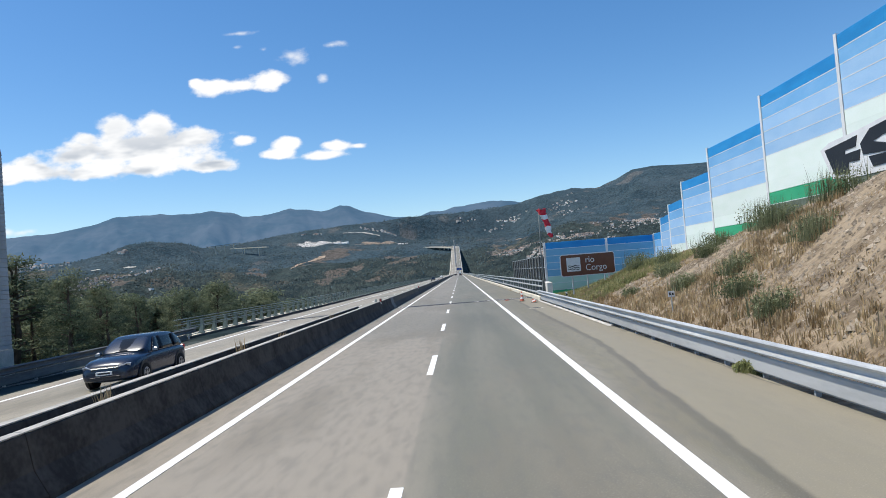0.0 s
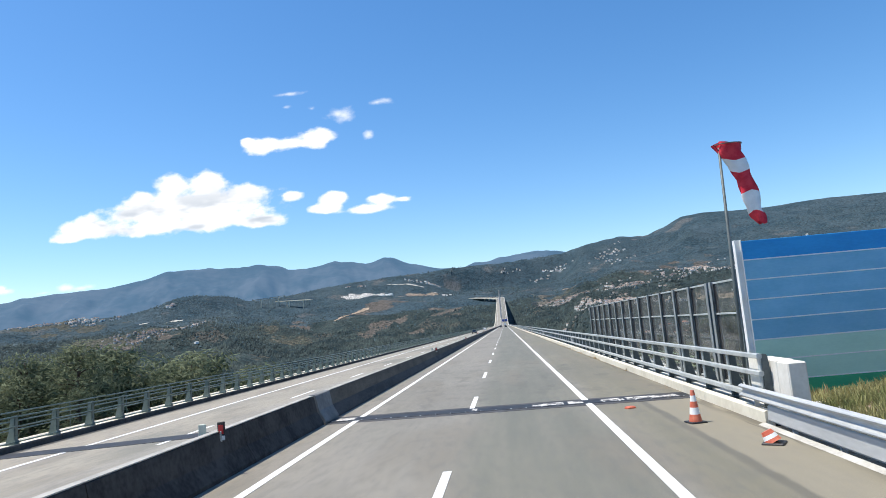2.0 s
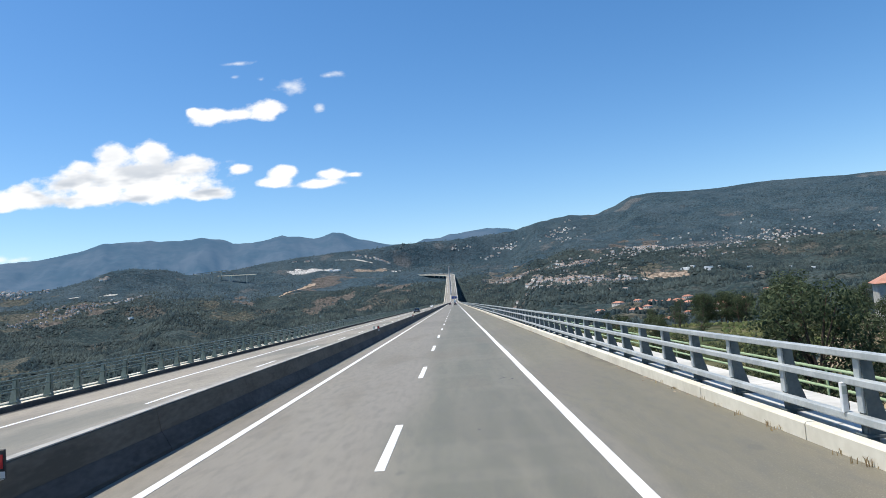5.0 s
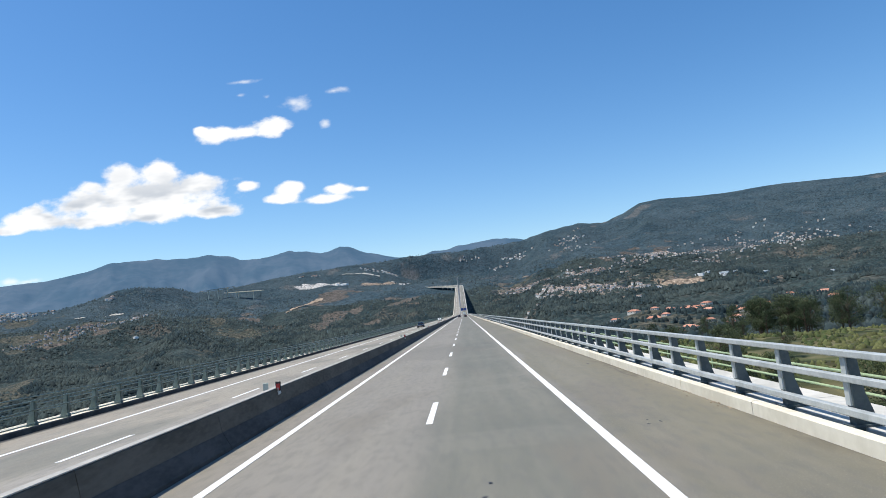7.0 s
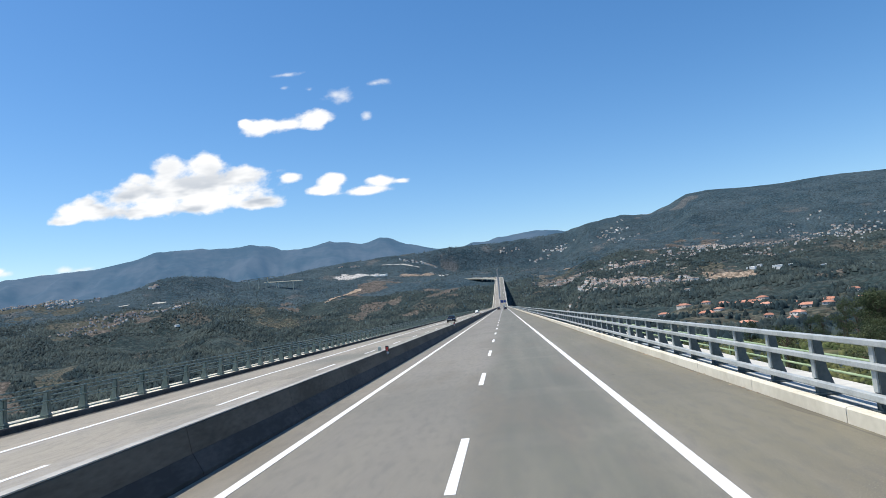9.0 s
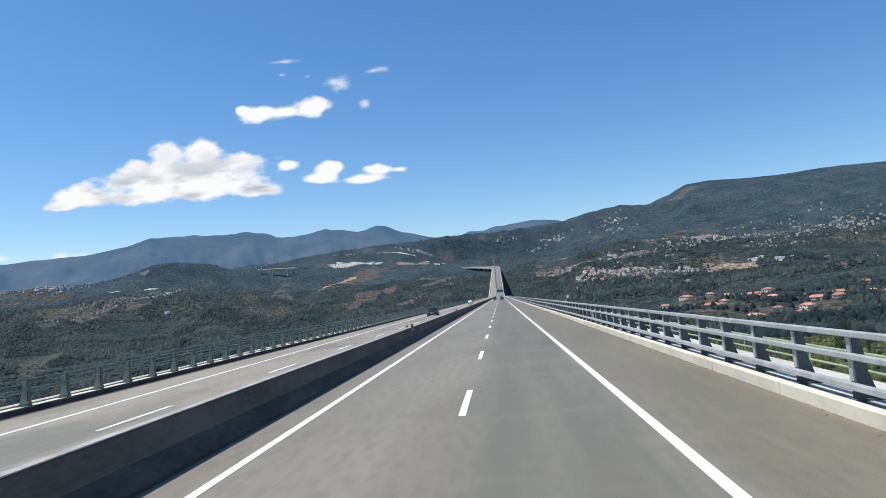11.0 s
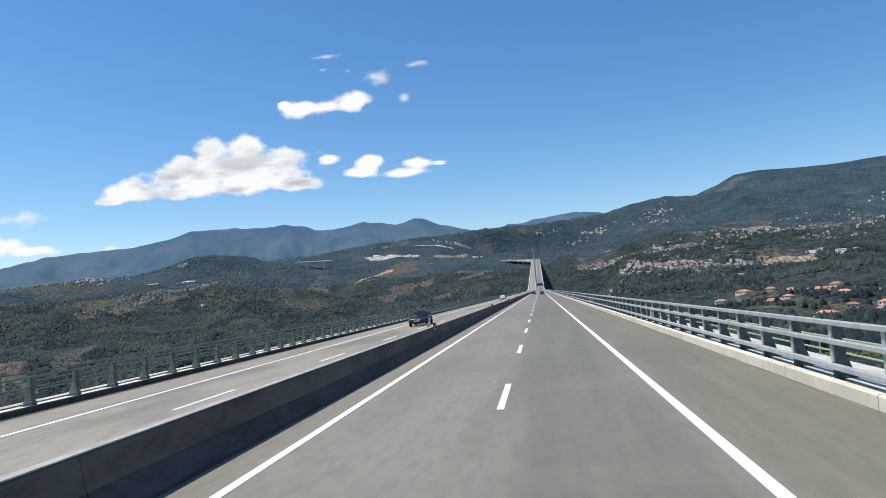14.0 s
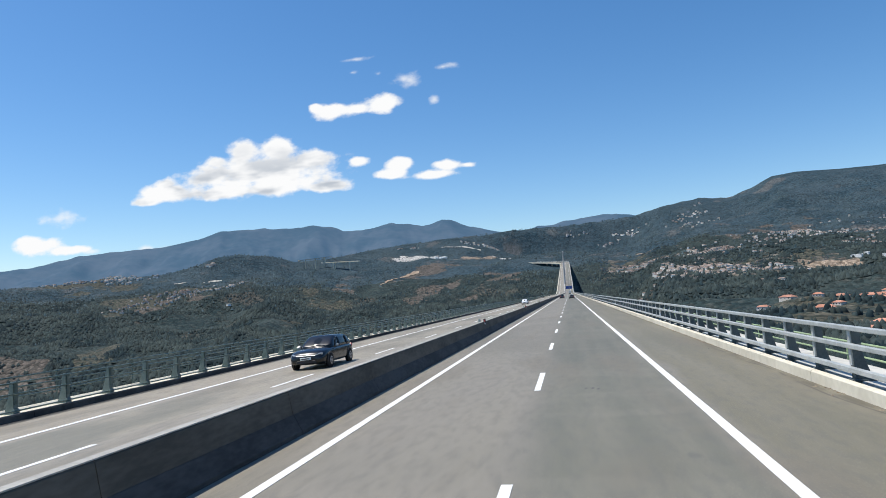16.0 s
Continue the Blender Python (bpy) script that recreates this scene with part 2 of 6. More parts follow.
        # dark silt along the outer kerb
        silt = mt("ADD", sep.outputs[0], mt("MULTIPLY", mt("SUBTRACT", noise_at(1.4, 4, (1, 0.25, 1), 63), 0.5), 0.16))
        col = blend(mt("MULTIPLY", step(silt, -16.62, -16.74), 0.85), col, (0.062, 0.053, 0.045))
    Lk(col, p.inputs["Base Color"])
    p.inputs["Roughness"].default_value = 0.66
    bp = N("ShaderNodeBump")
    bp.inputs["Strength"].default_value, bp.inputs["Distance"].default_value = 0.35, 0.006
    Lk(grit, bp.inputs["Height"])
    Lk(bp.outputs[0], p.inputs["Normal"])
    return m


def glass_material(name, tint, amount):
    m = bpy.data.materials.new(name)
    m.use_nodes = True
    nt = m.node_tree
    nt.nodes.clear()
    N, Lk = nt.nodes.new, nt.links.new
    tr, gl, mx, fr, out = N("ShaderNodeBsdfTransparent"), N("ShaderNodeBsdfGlossy"), N("ShaderNodeMixShader"), N("ShaderNodeLayerWeight"), N("ShaderNodeOutputMaterial")
    tr.inputs[0].default_value = (*tint, 1)
    gl.inputs["Roughness"].default_value = 0.08
    gl.inputs[0].default_value = (amount, amount, amount, 1)
    fr.inputs[0].default_value = 0.12
    Lk(fr.outputs["Facing"], mx.inputs[0])
    Lk(tr.outputs[0], mx.inputs[1])
    Lk(gl.outputs[0], mx.inputs[2])
    # a film of road dust, heavier in blotches
    dust, film, veil, spread = N("ShaderNodeTexNoise"), N("ShaderNodeBsdfDiffuse"), N("ShaderNodeMixShader"), N("ShaderNodeMapRange")
    dust.inputs["Scale"].default_value, dust.inputs["Detail"].default_value = 1.4, 6.0
    Lk(N("ShaderNodeNewGeometry").outputs["Position"], dust.inputs["Vector"])
    Lk(dust.outputs["Fac"], spread.inputs[0])
    spread.inputs[1].default_value, spread.inputs[2].default_value, spread.inputs[3].default_value, spread.inputs[4].default_value = 0.3, 0.75, 0.03, 0.13
    film.inputs[0].default_value = (0.5, 0.5, 0.48, 1)
    Lk(spread.outputs[0], veil.inputs[0])
    Lk(mx.outputs[0], veil.inputs[1])
    Lk(film.outputs[0], veil.inputs[2])
    Lk(veil.outputs[0], out.inputs[0])
    return m


# open ground among the woods: the two tones of each kind
LAND_TONES = {
    "scrub": ((0.068, 0.062, 0.053), (0.140, 0.117, 0.098)),
    "field": ((0.046, 0.053, 0.041), (0.104, 0.095, 0.073)),
    "earth": ((0.200, 0.155, 0.115), (0.370, 0.290, 0.220)),
    "pale": ((0.340, 0.325, 0.300), (0.580, 0.560, 0.520)),
    "meadow": ((0.045, 0.058, 0.024), (0.130, 0.118, 0.060)),
    "straw": ((0.170, 0.140, 0.088), (0.340, 0.285, 0.190)),
}


def hillside_material(name, tones):
    """Woods, scrub and small dry fields, with the relief of tree crowns."""
    m = bpy.data.materials.new(name)
    m.use_nodes = True
    nt = m.node_tree
    N, Lk = nt.nodes.new, nt.links.new
    p = nt.nodes["Principled BSDF"]
    pos = N("ShaderNodeNewGeometry").outputs["Position"]

    def noise_of(scale, detail):
        n = N("ShaderNodeTexNoise")
        n.inputs["Scale"].default_value, n.inputs["Detail"].default_value = scale, detail
        Lk(pos, n.inputs["Vector"])
        return n.outputs["Fac"]

    def step(x, lo, hi, t0=0.0, t1=1.0):
        n = N("ShaderNodeMapRange")
        n.interpolation_type = "SMOOTHSTEP"
        Lk(x, n.inputs[0])
        for i, v in enumerate((lo, hi, t0, t1)):
            n.inputs[i + 1].default_value = v
        return n.outputs[0]

    def blend(f, a, b):
        n = N("ShaderNodeMix")
        n.data_type = "RGBA"
        Lk(f, n.inputs["Factor"])
        for key, s in (("A", a), ("B", b)):
            if isinstance(s, tuple):
                n.inputs[key].default_value = (*s, 1)
            else:
                Lk(s, n.inputs[key])
        return n.outputs["Result"]

    crowns = N("ShaderNodeTexVoronoi")
    crowns.inputs["Scale"].default_value = 0.17
    Lk(pos, crowns.inputs["Vector"])
    col = blend(step(noise_of(0.010, 6), 0.38, 0.62), tones[0], tones[1])
    col = blend(step(noise_of(0.09, 4), 0.45, 0.72, 0.0, 0.65), col, tones[2])
    col = blend(step(noise_of(0.0062, 7), 0.60, 0.67, 0.0, 0.55), col, tones[3])
    ragged = N("ShaderNodeMath")
    ragged.operation = "MULTIPLY_ADD"
    Lk(noise_of(0.055, 5), ragged.inputs[0])
    ragged.inputs[1].default_value, ragged.inputs[2].default_value = 0.7, -0.35
    grain = step(noise_of(0.13, 4), 0.38, 0.62)
    for key, (lo, hi) in LAND_TONES.items():
        at, add = N("ShaderNodeAttribute"), N("ShaderNodeMath")
        at.attribute_name, add.operation = key, "ADD"
        Lk(at.outputs["Fac"], add.inputs[0])
        Lk(ragged.outputs[0], add.inputs[1])
        col = blend(step(add.outputs[0], -0.02, 0.10, 0.0, 0.9), col, blend(grain, lo, hi))
    dark = N("ShaderNodeMix")
    dark.data_type, dark.blend_type = "RGBA", "MULTIPLY"
    dark.inputs["Factor"].default_value = 1.0
    Lk(col, dark.inputs["A"])
    sh = N("ShaderNodeMapRange")
    Lk(crowns.outputs["Color"], sh.inputs[0])
    sh.inputs[3].default_value, sh.inputs[4].default_value = 0.5, 1.5
    Lk(sh.outputs[0], dark.inputs["B"])
    Lk(dark.outputs["Result"], p.inputs["Base Color"])
    p.inputs["Roughness"].default_value, p.inputs["Specular IOR Level"].default_value = 0.95, 0.1
    bp = N("ShaderNodeBump")
    bp.inputs["Strength"].default_value, bp.inputs["Distance"].default_value = 0.8, 3.0
    bp.invert = True
    Lk(crowns.outputs["Distance"], bp.inputs["Height"])
    Lk(bp.outputs[0], p.inputs["Normal"])
    return m


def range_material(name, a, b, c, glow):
    """Distant range: bare ridges and woods; the air's blue haze is put in as glow."""
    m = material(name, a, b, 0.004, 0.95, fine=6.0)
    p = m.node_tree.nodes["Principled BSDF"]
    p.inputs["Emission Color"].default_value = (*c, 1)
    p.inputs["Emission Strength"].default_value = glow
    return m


M = {}
M["road"] = road_material("asphalt", 0)
M["road_far"] = road_material("asphalt_other_side", 40)
M["paint"] = material("road_paint", (0.72, 0.71, 0.67), (0.85, 0.84, 0.80), 1.2, 0.6, fine=20, bump=0.001, lo=0.3, hi=0.5)
M["worn_paint"] = material("worn_road_paint", (0.05, 0.05, 0.05), (0.62, 0.59, 0.54), 2.6, 0.75, fine=6, lo=0.47, hi=0.52)
M["concrete"] = material("concrete", (0.36, 0.34, 0.30), (0.52, 0.50, 0.45), 0.9, 0.85, fine=14, bump=0.004)
M["pale_concrete"] = material("pale_concrete", (0.58, 0.53, 0.42), (0.70, 0.65, 0.53), 0.5, 0.85, fine=10, bump=0.006)
M["chalk"] = material("whitened_concrete", (0.66, 0.63, 0.56), (0.78, 0.75, 0.68), 1.2, 0.85, fine=9, bump=0.003)
M["walkway"] = material("walkway_concrete", (0.46, 0.45, 0.41), (0.60, 0.58, 0.53), 0.6, 0.85, fine=10, bump=0.005)
# barrier face, and cap below: shade and sunlight are put into their colours
M["barrier"] = material("shaded_barrier_concrete", (0.082, 0.073, 0.060), (0.140, 0.124, 0.102), 0.6, 0.85, fine=10, bump=0.004, stretch=(1, 0.5, 2))
# tone of the strip on the barrier foot, darker than the face above
M["foot_coat"] = material("barrier_foot_tone", (0.052, 0.049, 0.047), (0.088, 0.082, 0.077), 1.5, 0.8, fine=8, stretch=(1, 0.3, 1))
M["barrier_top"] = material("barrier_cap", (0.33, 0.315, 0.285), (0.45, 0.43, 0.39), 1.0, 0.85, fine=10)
# stained faces, with their shade also put into the dark tone
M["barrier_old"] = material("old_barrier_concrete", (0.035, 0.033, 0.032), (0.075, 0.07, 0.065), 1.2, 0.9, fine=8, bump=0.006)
M["joint_cover"] = material("joint_cover_plate", (0.16, 0.16, 0.155), (0.24, 0.24, 0.23), 1.0, 0.8, fine=10)
# left kerb: dirt and shade of its face put into one dark colour
M["kerb_dark"] = material("shaded_kerb_concrete", (0.055, 0.053, 0.05), (0.10, 0.096, 0.088), 0.8, 0.85, fine=10)
M["deck"] = material("deck_concrete", (0.34, 0.33, 0.31), (0.45, 0.44, 0.42), 0.1, 0.85, fine=20)
M["steel"] = material("galvanised_steel", (0.372, 0.395, 0.384), (0.492, 0.513, 0.496), 2.0, 0.5, 0.2, fine=8)
M["post_steel"] = material("green_grey_painted_steel", (0.075, 0.092, 0.092), (0.12, 0.14, 0.136), 2.0, 0.55, 0.1, fine=8)
M["left_steel"] = material("green_painted_steel", (0.068, 0.105, 0.090), (0.115, 0.155, 0.135), 2.0, 0.36, 0.1, fine=8)
M["left_post"] = material("green_grey_post", (0.125, 0.170, 0.150), (0.19, 0.235, 0.21), 2.0, 0.5, 0.1, fine=8)
M["green_pipe"] = material("light_green_pipe", (0.27, 0.36, 0.19), (0.36, 0.45, 0.25), 2.0, 0.5)
M["guard"] = material("zinc_guardrail", (0.36, 0.37, 0.37), (0.50, 0.51, 0.505), 1.5, 0.5, 0.1, fine=10, stretch=(1, 0.2, 1))
# shaded copy of the zinc: face turned from the sun, darkened in colour
M["guard_shaded"] = material("shaded_zinc", (0.075, 0.08, 0.082), (0.13, 0.137, 0.14), 1.5, 0.7, 0.0, fine=10, stretch=(1, 0.2, 1))
M["guard_plate"] = material("zinc_plate", (0.36, 0.37, 0.37), (0.46, 0.47, 0.47), 1.2, 0.5, 0.2, fine=10, stretch=(1, 0.2, 1))
M["rubber"] = material("joint_rubber", (0.012, 0.012, 0.013), (0.03, 0.03, 0.032), 3.0, 0.6, fine=8)
M["joint_tar"] = material("joint_tar", (0.035, 0.034, 0.035), (0.075, 0.07, 0.068), 1.4, 0.75, fine=9)
M["pane"] = glass_material("acrylic_pane", (0.86, 0.89, 0.89), 0.6)
M["dark_gap"] = material("dark_gap", (0.01, 0.01, 0.01), (0.02, 0.02, 0.02), 2.0, 0.9)
M["white"] = material("white_paint", (0.70, 0.70, 0.68), (0.80, 0.80, 0.78), 2.0, 0.5)
M["grey_plastic"] = material("grey_green_plastic", (0.36, 0.40, 0.34), (0.44, 0.48, 0.42), 3.0, 0.5)
M["black"] = material("black_paint", (0.012, 0.012, 0.014), (0.02, 0.02, 0.022), 2.0, 0.5)
M["reflector"] = material("red_reflector", (0.40, 0.02, 0.02), (0.5, 0.03, 0.03), 3.0, 0.3)
M["orange"] = material("orange_plastic", (0.50, 0.10, 0.05), (0.68, 0.20, 0.11), 6.0, 0.5)
M["brown_sign"] = material("brown_sign_sheet", (0.145, 0.045, 0.022), (0.165, 0.055, 0.028), 2.0, 0.45)
M["sock_red"] = material("red_cloth", (0.55, 0.03, 0.05), (0.68, 0.06, 0.08), 4.0, 0.9)
M["sock_white"] = material("white_cloth", (0.74, 0.73, 0.72), (0.84, 0.83, 0.82), 4.0, 0.9)
M["blue_deep"] = material("deep_blue_panel", (0.012, 0.24, 0.56), (0.018, 0.29, 0.64), 0.7, 0.6, stretch=(1, 1, 3), random_tint=0.06)
# shaded copy of the pale blue, for the wall turned from the sun
M["blue_pale_shaded"] = material("shaded_pale_blue_panel", (0.15, 0.40, 0.58), (0.20, 0.46, 0.64), 0.7, 0.6, stretch=(1, 1, 3), random_tint=0.06)
M["blue_pale"] = material("pale_blue_panel", (0.33, 0.55, 0.79), (0.39, 0.60, 0.82), 0.7, 0.6, stretch=(1, 1, 3), random_tint=0.06)
M["blue_light"] = material("light_blue_panel", (0.17, 0.43, 0.72), (0.22, 0.48, 0.76), 0.7, 0.6, stretch=(1, 1, 3), random_tint=0.05)
M["green_pale"] = material("pale_green_panel", (0.78, 0.88, 0.78), (0.83, 0.91, 0.83), 0.7, 0.6, stretch=(1, 1, 3), random_tint=0.04)
M["green_deep"] = material("green_panel", (0.03, 0.36, 0.17), (0.05, 0.42, 0.20), 0.7, 0.6, stretch=(1, 1, 3))
# shaded copy of the pale green, for that same wall
M["green_pale_shaded"] = material("shaded_pale_green_panel", (0.42, 0.64, 0.52), (0.48, 0.70, 0.57), 0.7, 0.6, stretch=(1, 1, 3), random_tint=0.05)
M["wall_base"] = material("wall_base_concrete", (0.10, 0.13, 0.10), (0.16, 0.19, 0.15), 0.8, 0.85)
M["grey_panel"] = material("grey_louvre", (0.30, 0.31, 0.31), (0.38, 0.39, 0.39), 1.0, 0.6)
M["soil"] = material("dry_slope_earth", (0.130, 0.098, 0.066), (0.300, 0.235, 0.160), 0.9, 0.95, fine=7, bump=0.12, lo=0.36, hi=0.6)
M["rock"] = material("pale_stone", (0.17, 0.135, 0.10), (0.38, 0.32, 0.245), 2.0, 0.9, random_tint=0.25, island=True)
M["straw"] = material("dry_grass", (0.30, 0.215, 0.115), (0.50, 0.39, 0.235), 0.6, 0.9, random_tint=0.3, island=True)
M["grass"] = material("green_grass", (0.22, 0.235, 0.095), (0.40, 0.37, 0.18), 0.6, 0.9, random_tint=0.3, island=True)
M["shrub"] = material("shrub_leaf", (0.12, 0.145, 0.075), (0.25, 0.265, 0.15), 0.8, 0.85, random_tint=0.35, island=True)
M["leaf"] = material("broad_leaf", (0.042, 0.062, 0.032), (0.098, 0.120, 0.060), 0.25, 0.8, random_tint=0.4, island=True)
M["needle"] = material("pine_needle", (0.080, 0.108, 0.066), (0.195, 0.215, 0.122), 0.3, 0.8, random_tint=0.4, island=True)
M["bark"] = material("bark", (0.07, 0.05, 0.035), (0.14, 0.10, 0.075), 3.0, 0.95, bump=0.01)
# blue of the distance haze is mixed into this crown colour
M["forest"] = material("forest_crowns", (0.013, 0.026, 0.031), (0.046, 0.061, 0.057), 0.014, 0.9, fine=5.0, random_tint=0.38, island=True, lo=0.36, hi=0.64)


def let_light_through(m, share):
    """Thin leaves pass part of the light."""
    nt = m.node_tree
    p = nt.nodes["Principled BSDF"]
    out = nt.nodes["Material Output"]
    tr, mix = nt.nodes.new("ShaderNodeBsdfTranslucent"), nt.nodes.new("ShaderNodeMixShader")
    src = p.inputs["Base Color"].links[0].from_socket
    nt.links.new(src, tr.inputs["Color"])
    mix.inputs[0].default_value = share
    nt.links.new(p.outputs[0], mix.inputs[1])
    nt.links.new(tr.outputs[0], mix.inputs[2])
    nt.links.new(mix.outputs[0], out.inputs["Surface"])


for key in ("leaf", "needle", "grass", "straw", "shrub"):
    let_light_through(M[key], 0.35)
M["screen_steel"] = material("pale_grey_steel", (0.20, 0.218, 0.215), (0.29, 0.31, 0.30), 2.0, 0.55, 0.05, fine=8)
# distance haze is mixed into both hillside colours as blue, more in the second
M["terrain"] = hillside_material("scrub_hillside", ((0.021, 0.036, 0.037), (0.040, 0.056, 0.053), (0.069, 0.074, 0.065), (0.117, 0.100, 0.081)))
M["terrain_hazed"] = hillside_material("hazed_hillside", ((0.027, 0.052, 0.067), (0.045, 0.071, 0.085), (0.072, 0.092, 0.100), (0.124, 0.119, 0.112)))
# crowns beyond about 2.4 km, blued for haze in the colour
M["forest_hazed"] = material("hazed_woods", (0.022, 0.045, 0.058), (0.064, 0.089, 0.095), 0.012, 0.9, fine=5.0, random_tint=0.42, island=True, lo=0.36, hi=0.64)
# blue glow and bluish base colour stand for haze before the range
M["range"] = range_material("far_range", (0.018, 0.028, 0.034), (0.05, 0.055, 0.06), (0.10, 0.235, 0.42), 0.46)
M["earth"] = material("bare_cut_earth", (0.24, 0.185, 0.13), (0.40, 0.31, 0.23), 0.02, 0.95, fine=8)
M["bramble"] = material("bramble_leaf", (0.042, 0.060, 0.022), (0.115, 0.12, 0.048), 0.15, 0.9, random_tint=0.35, island=True)
M["terrace_stone"] = material("terrace_stone", (0.20, 0.175, 0.14), (0.42, 0.36, 0.29), 0.06, 0.95, fine=9)
M["house_wall"] = material("rendered_wall", (0.52, 0.48, 0.42), (0.74, 0.70, 0.64), 0.05, 0.8, random_tint=0.22)
M["house_wall_far"] = material("far_rendered_walls", (0.50, 0.475, 0.43), (0.82, 0.80, 0.75), 0.01, 0.8, random_tint=0.4, island=True)
M["roof_tile"] = material("orange_roof_tile", (0.356, 0.162, 0.106), (0.508, 0.263, 0.188), 0.08, 0.8, random_tint=0.22)
M["roof_far"] = material("far_roof_tiles", (0.20, 0.145, 0.12), (0.40, 0.33, 0.28), 0.01, 0.85, random_tint=0.5, island=True)
M["window_dark"] = material("dark_window", (0.03, 0.035, 0.04), (0.05, 0.055, 0.06), 1.0, 0.2)
M["blue_sign"] = material("blue_sign_sheet", (0.02, 0.06, 0.25), (0.03, 0.08, 0.30), 1.0, 0.5)
M["tyre"] = material("tyre", (0.012, 0.012, 0.012), (0.022, 0.022, 0.022), 6.0, 0.8)
M["rim"] = material("alloy_rim", (0.35, 0.35, 0.36), (0.45, 0.45, 0.46), 3.0, 0.35, 0.8)
M["car_glass"] = material("car_glass", (0.010, 0.012, 0.014), (0.016, 0.018, 0.02), 2.0, 0.10, gloss=0.3)
M["lamp_clear"] = material("lamp_lens", (0.30, 0.32, 0.34), (0.45, 0.47, 0.49), 3.0, 0.15, 0.2)
for key, col in (("car_navy", (0.009, 0.018, 0.040)), ("car_black", (0.004, 0.0045, 0.006)), ("car_white", (0.72, 0.73, 0.72)), ("car_grey", (0.05, 0.055, 0.06))):
    M[key] = material(key + "_paint", col, tuple(c * 1.15 for c in col), 1.0, 0.25)
    M[key].node_tree.nodes["Principled BSDF"].inputs["Coat Weight"].default_value = 0.25

# ---- mesh helpers ----


class Shape:
    """Collects vertices and faces of one mesh."""

    def __init__(self):
        self.v, self.f = [], []

    def add(self, verts, faces):
        o = len(self.v)
        self.v += [tuple(p) for p in verts]
        self.f += [tuple(i + o for i in face) for face in faces]
        return self

    def box(self, x0, x1, y0, y1, z0, z1, m=None):
        vs = [Vector((x, y, z)) for x in (x0, x1) for y in (y0, y1) for z in (z0, z1)]
        if m is not None:
            vs = [m @ p for p in vs]
        return self.add(vs, [(0, 1, 3, 2), (4, 6, 7, 5), (0, 4, 5, 1), (2, 3, 7, 6), (0, 2, 6, 4), (1, 5, 7, 3)])

    def bevel_box(self, x0, x1, y0, y1, z0, z1, b, m=None):
        """Box with its upright edges and top edges cut."""
        ring = []
        for z, k in ((z0, 0.0), (z1 - b, 0.0), (z1, b)):
            a0, a1, c0, c1 = x0 + k, x1 - k, y0 + k, y1 - k
            ring.append([(a0 + b, c0, z), (a1 - b, c0, z), (a1, c0 + b, z), (a1, c1 - b, z), (a1 - b, c1, z), (a0 + b, c1, z), (a0, c1 - b, z), (a0, c0 + b, z)])
        vs = [Vector(p) for r in ring for p in r]
        if m is not None:
            vs = [m @ p for p in vs]
        fs = [tuple(range(7, -1, -1)), tuple(range(16, 24))]
        for k in (0, 8):
            fs += [(k + i, k + (i + 1) % 8, k + 8 + (i + 1) % 8, k + 8 + i) for i in range(8)]
        return self.add(vs, fs)

    def tube(self, pts, radii, n=8, caps=True):
        pts = [Vector(p) for p in pts]
        rings = []
        for i, p in enumerate(pts):
            d = (pts[min(i + 1, len(pts) - 1)] - pts[max(i - 1, 0)]).normalized()
            a = d.orthogonal().normalized() if abs(d.z) < 0.9 else Vector((1, 0, 0)).cross(d).normalized()
            if abs(d.z) < 0.9:
                a = Vector((0, 0, 1)).cross(d).normalized()
            b = d.cross(a)
            r = radii[i] if isinstance(radii, (list, tuple)) else radii
            rings += [p + a * (r * math.cos(2 * math.pi * k / n)) + b * (r * math.sin(2 * math.pi * k / n)) for k in range(n)]
        fs = [(i * n + k, i * n + (k + 1) % n, (i + 1) * n + (k + 1) % n, (i + 1) * n + k) for i in range(len(pts) - 1) for k in range(n)]
        if caps:
            fs += [tuple(range(n - 1, -1, -1)), tuple(range((len(pts) - 1) * n, len(pts) * n))]
        return self.add(rings, fs)

    def extrude(self, outline, axis_from, axis_to, m=None, axis="y"):
        """A closed outline of (a, b) pulled along an axis."""
        n = len(outline)
        vs = []
        for c in (axis_from, axis_to):
            for a, b in outline:
                vs.append(Vector((a, c, b)) if axis == "y" else Vector((c, a, b)))
        if m is not None:
            vs = [m @ p for p in vs]
        fs = [tuple(range(n)), tuple(range(2 * n - 1, n - 1, -1))] + [(i, n + i, n + (i + 1) % n, (i + 1) % n) for i in range(n)]
        return self.add(vs, fs)

    def mesh(self, name, smooth=False):
        me = bpy.data.meshes.new(name)
        me.from_pydata(self.v, [], self.f)
        bm = bmesh.new()
        bm.from_mesh(me)
        if len(bm.faces) < 60000:
            bmesh.ops.recalc_face_normals(bm, faces=bm.faces)
        bm.to_mesh(me)
        bm.free()
        if smooth:
            me.shade_smooth()
        me.update()
        return me


def part(name, shape, mat, parent=None, label="", smooth=False, at=None):
    me = shape if isinstance(shape, bpy.types.Mesh) else shape.mesh(name, smooth)
    if not me.materials:
        me.materials.append(mat)
    ob = new(name, me)
    if parent is not None:
        ob.parent = parent
    if at is not None:
        ob.matrix_basis = at
    if label:
        ob["label"] = label
    return ob


def thing(name, label, category, group="", kind="", at=None):
    ob = new(name)
    ob.empty_display_size = 0.2
    if at is not None:
        ob.matrix_basis = at
    return tagged(ob, label, category, group, kind)


# ---- line of the road ----
MEDIAN = -5.2
FLAT_END, BEND_Y, BEND_R = 1250.0, 2500.0, 130.0


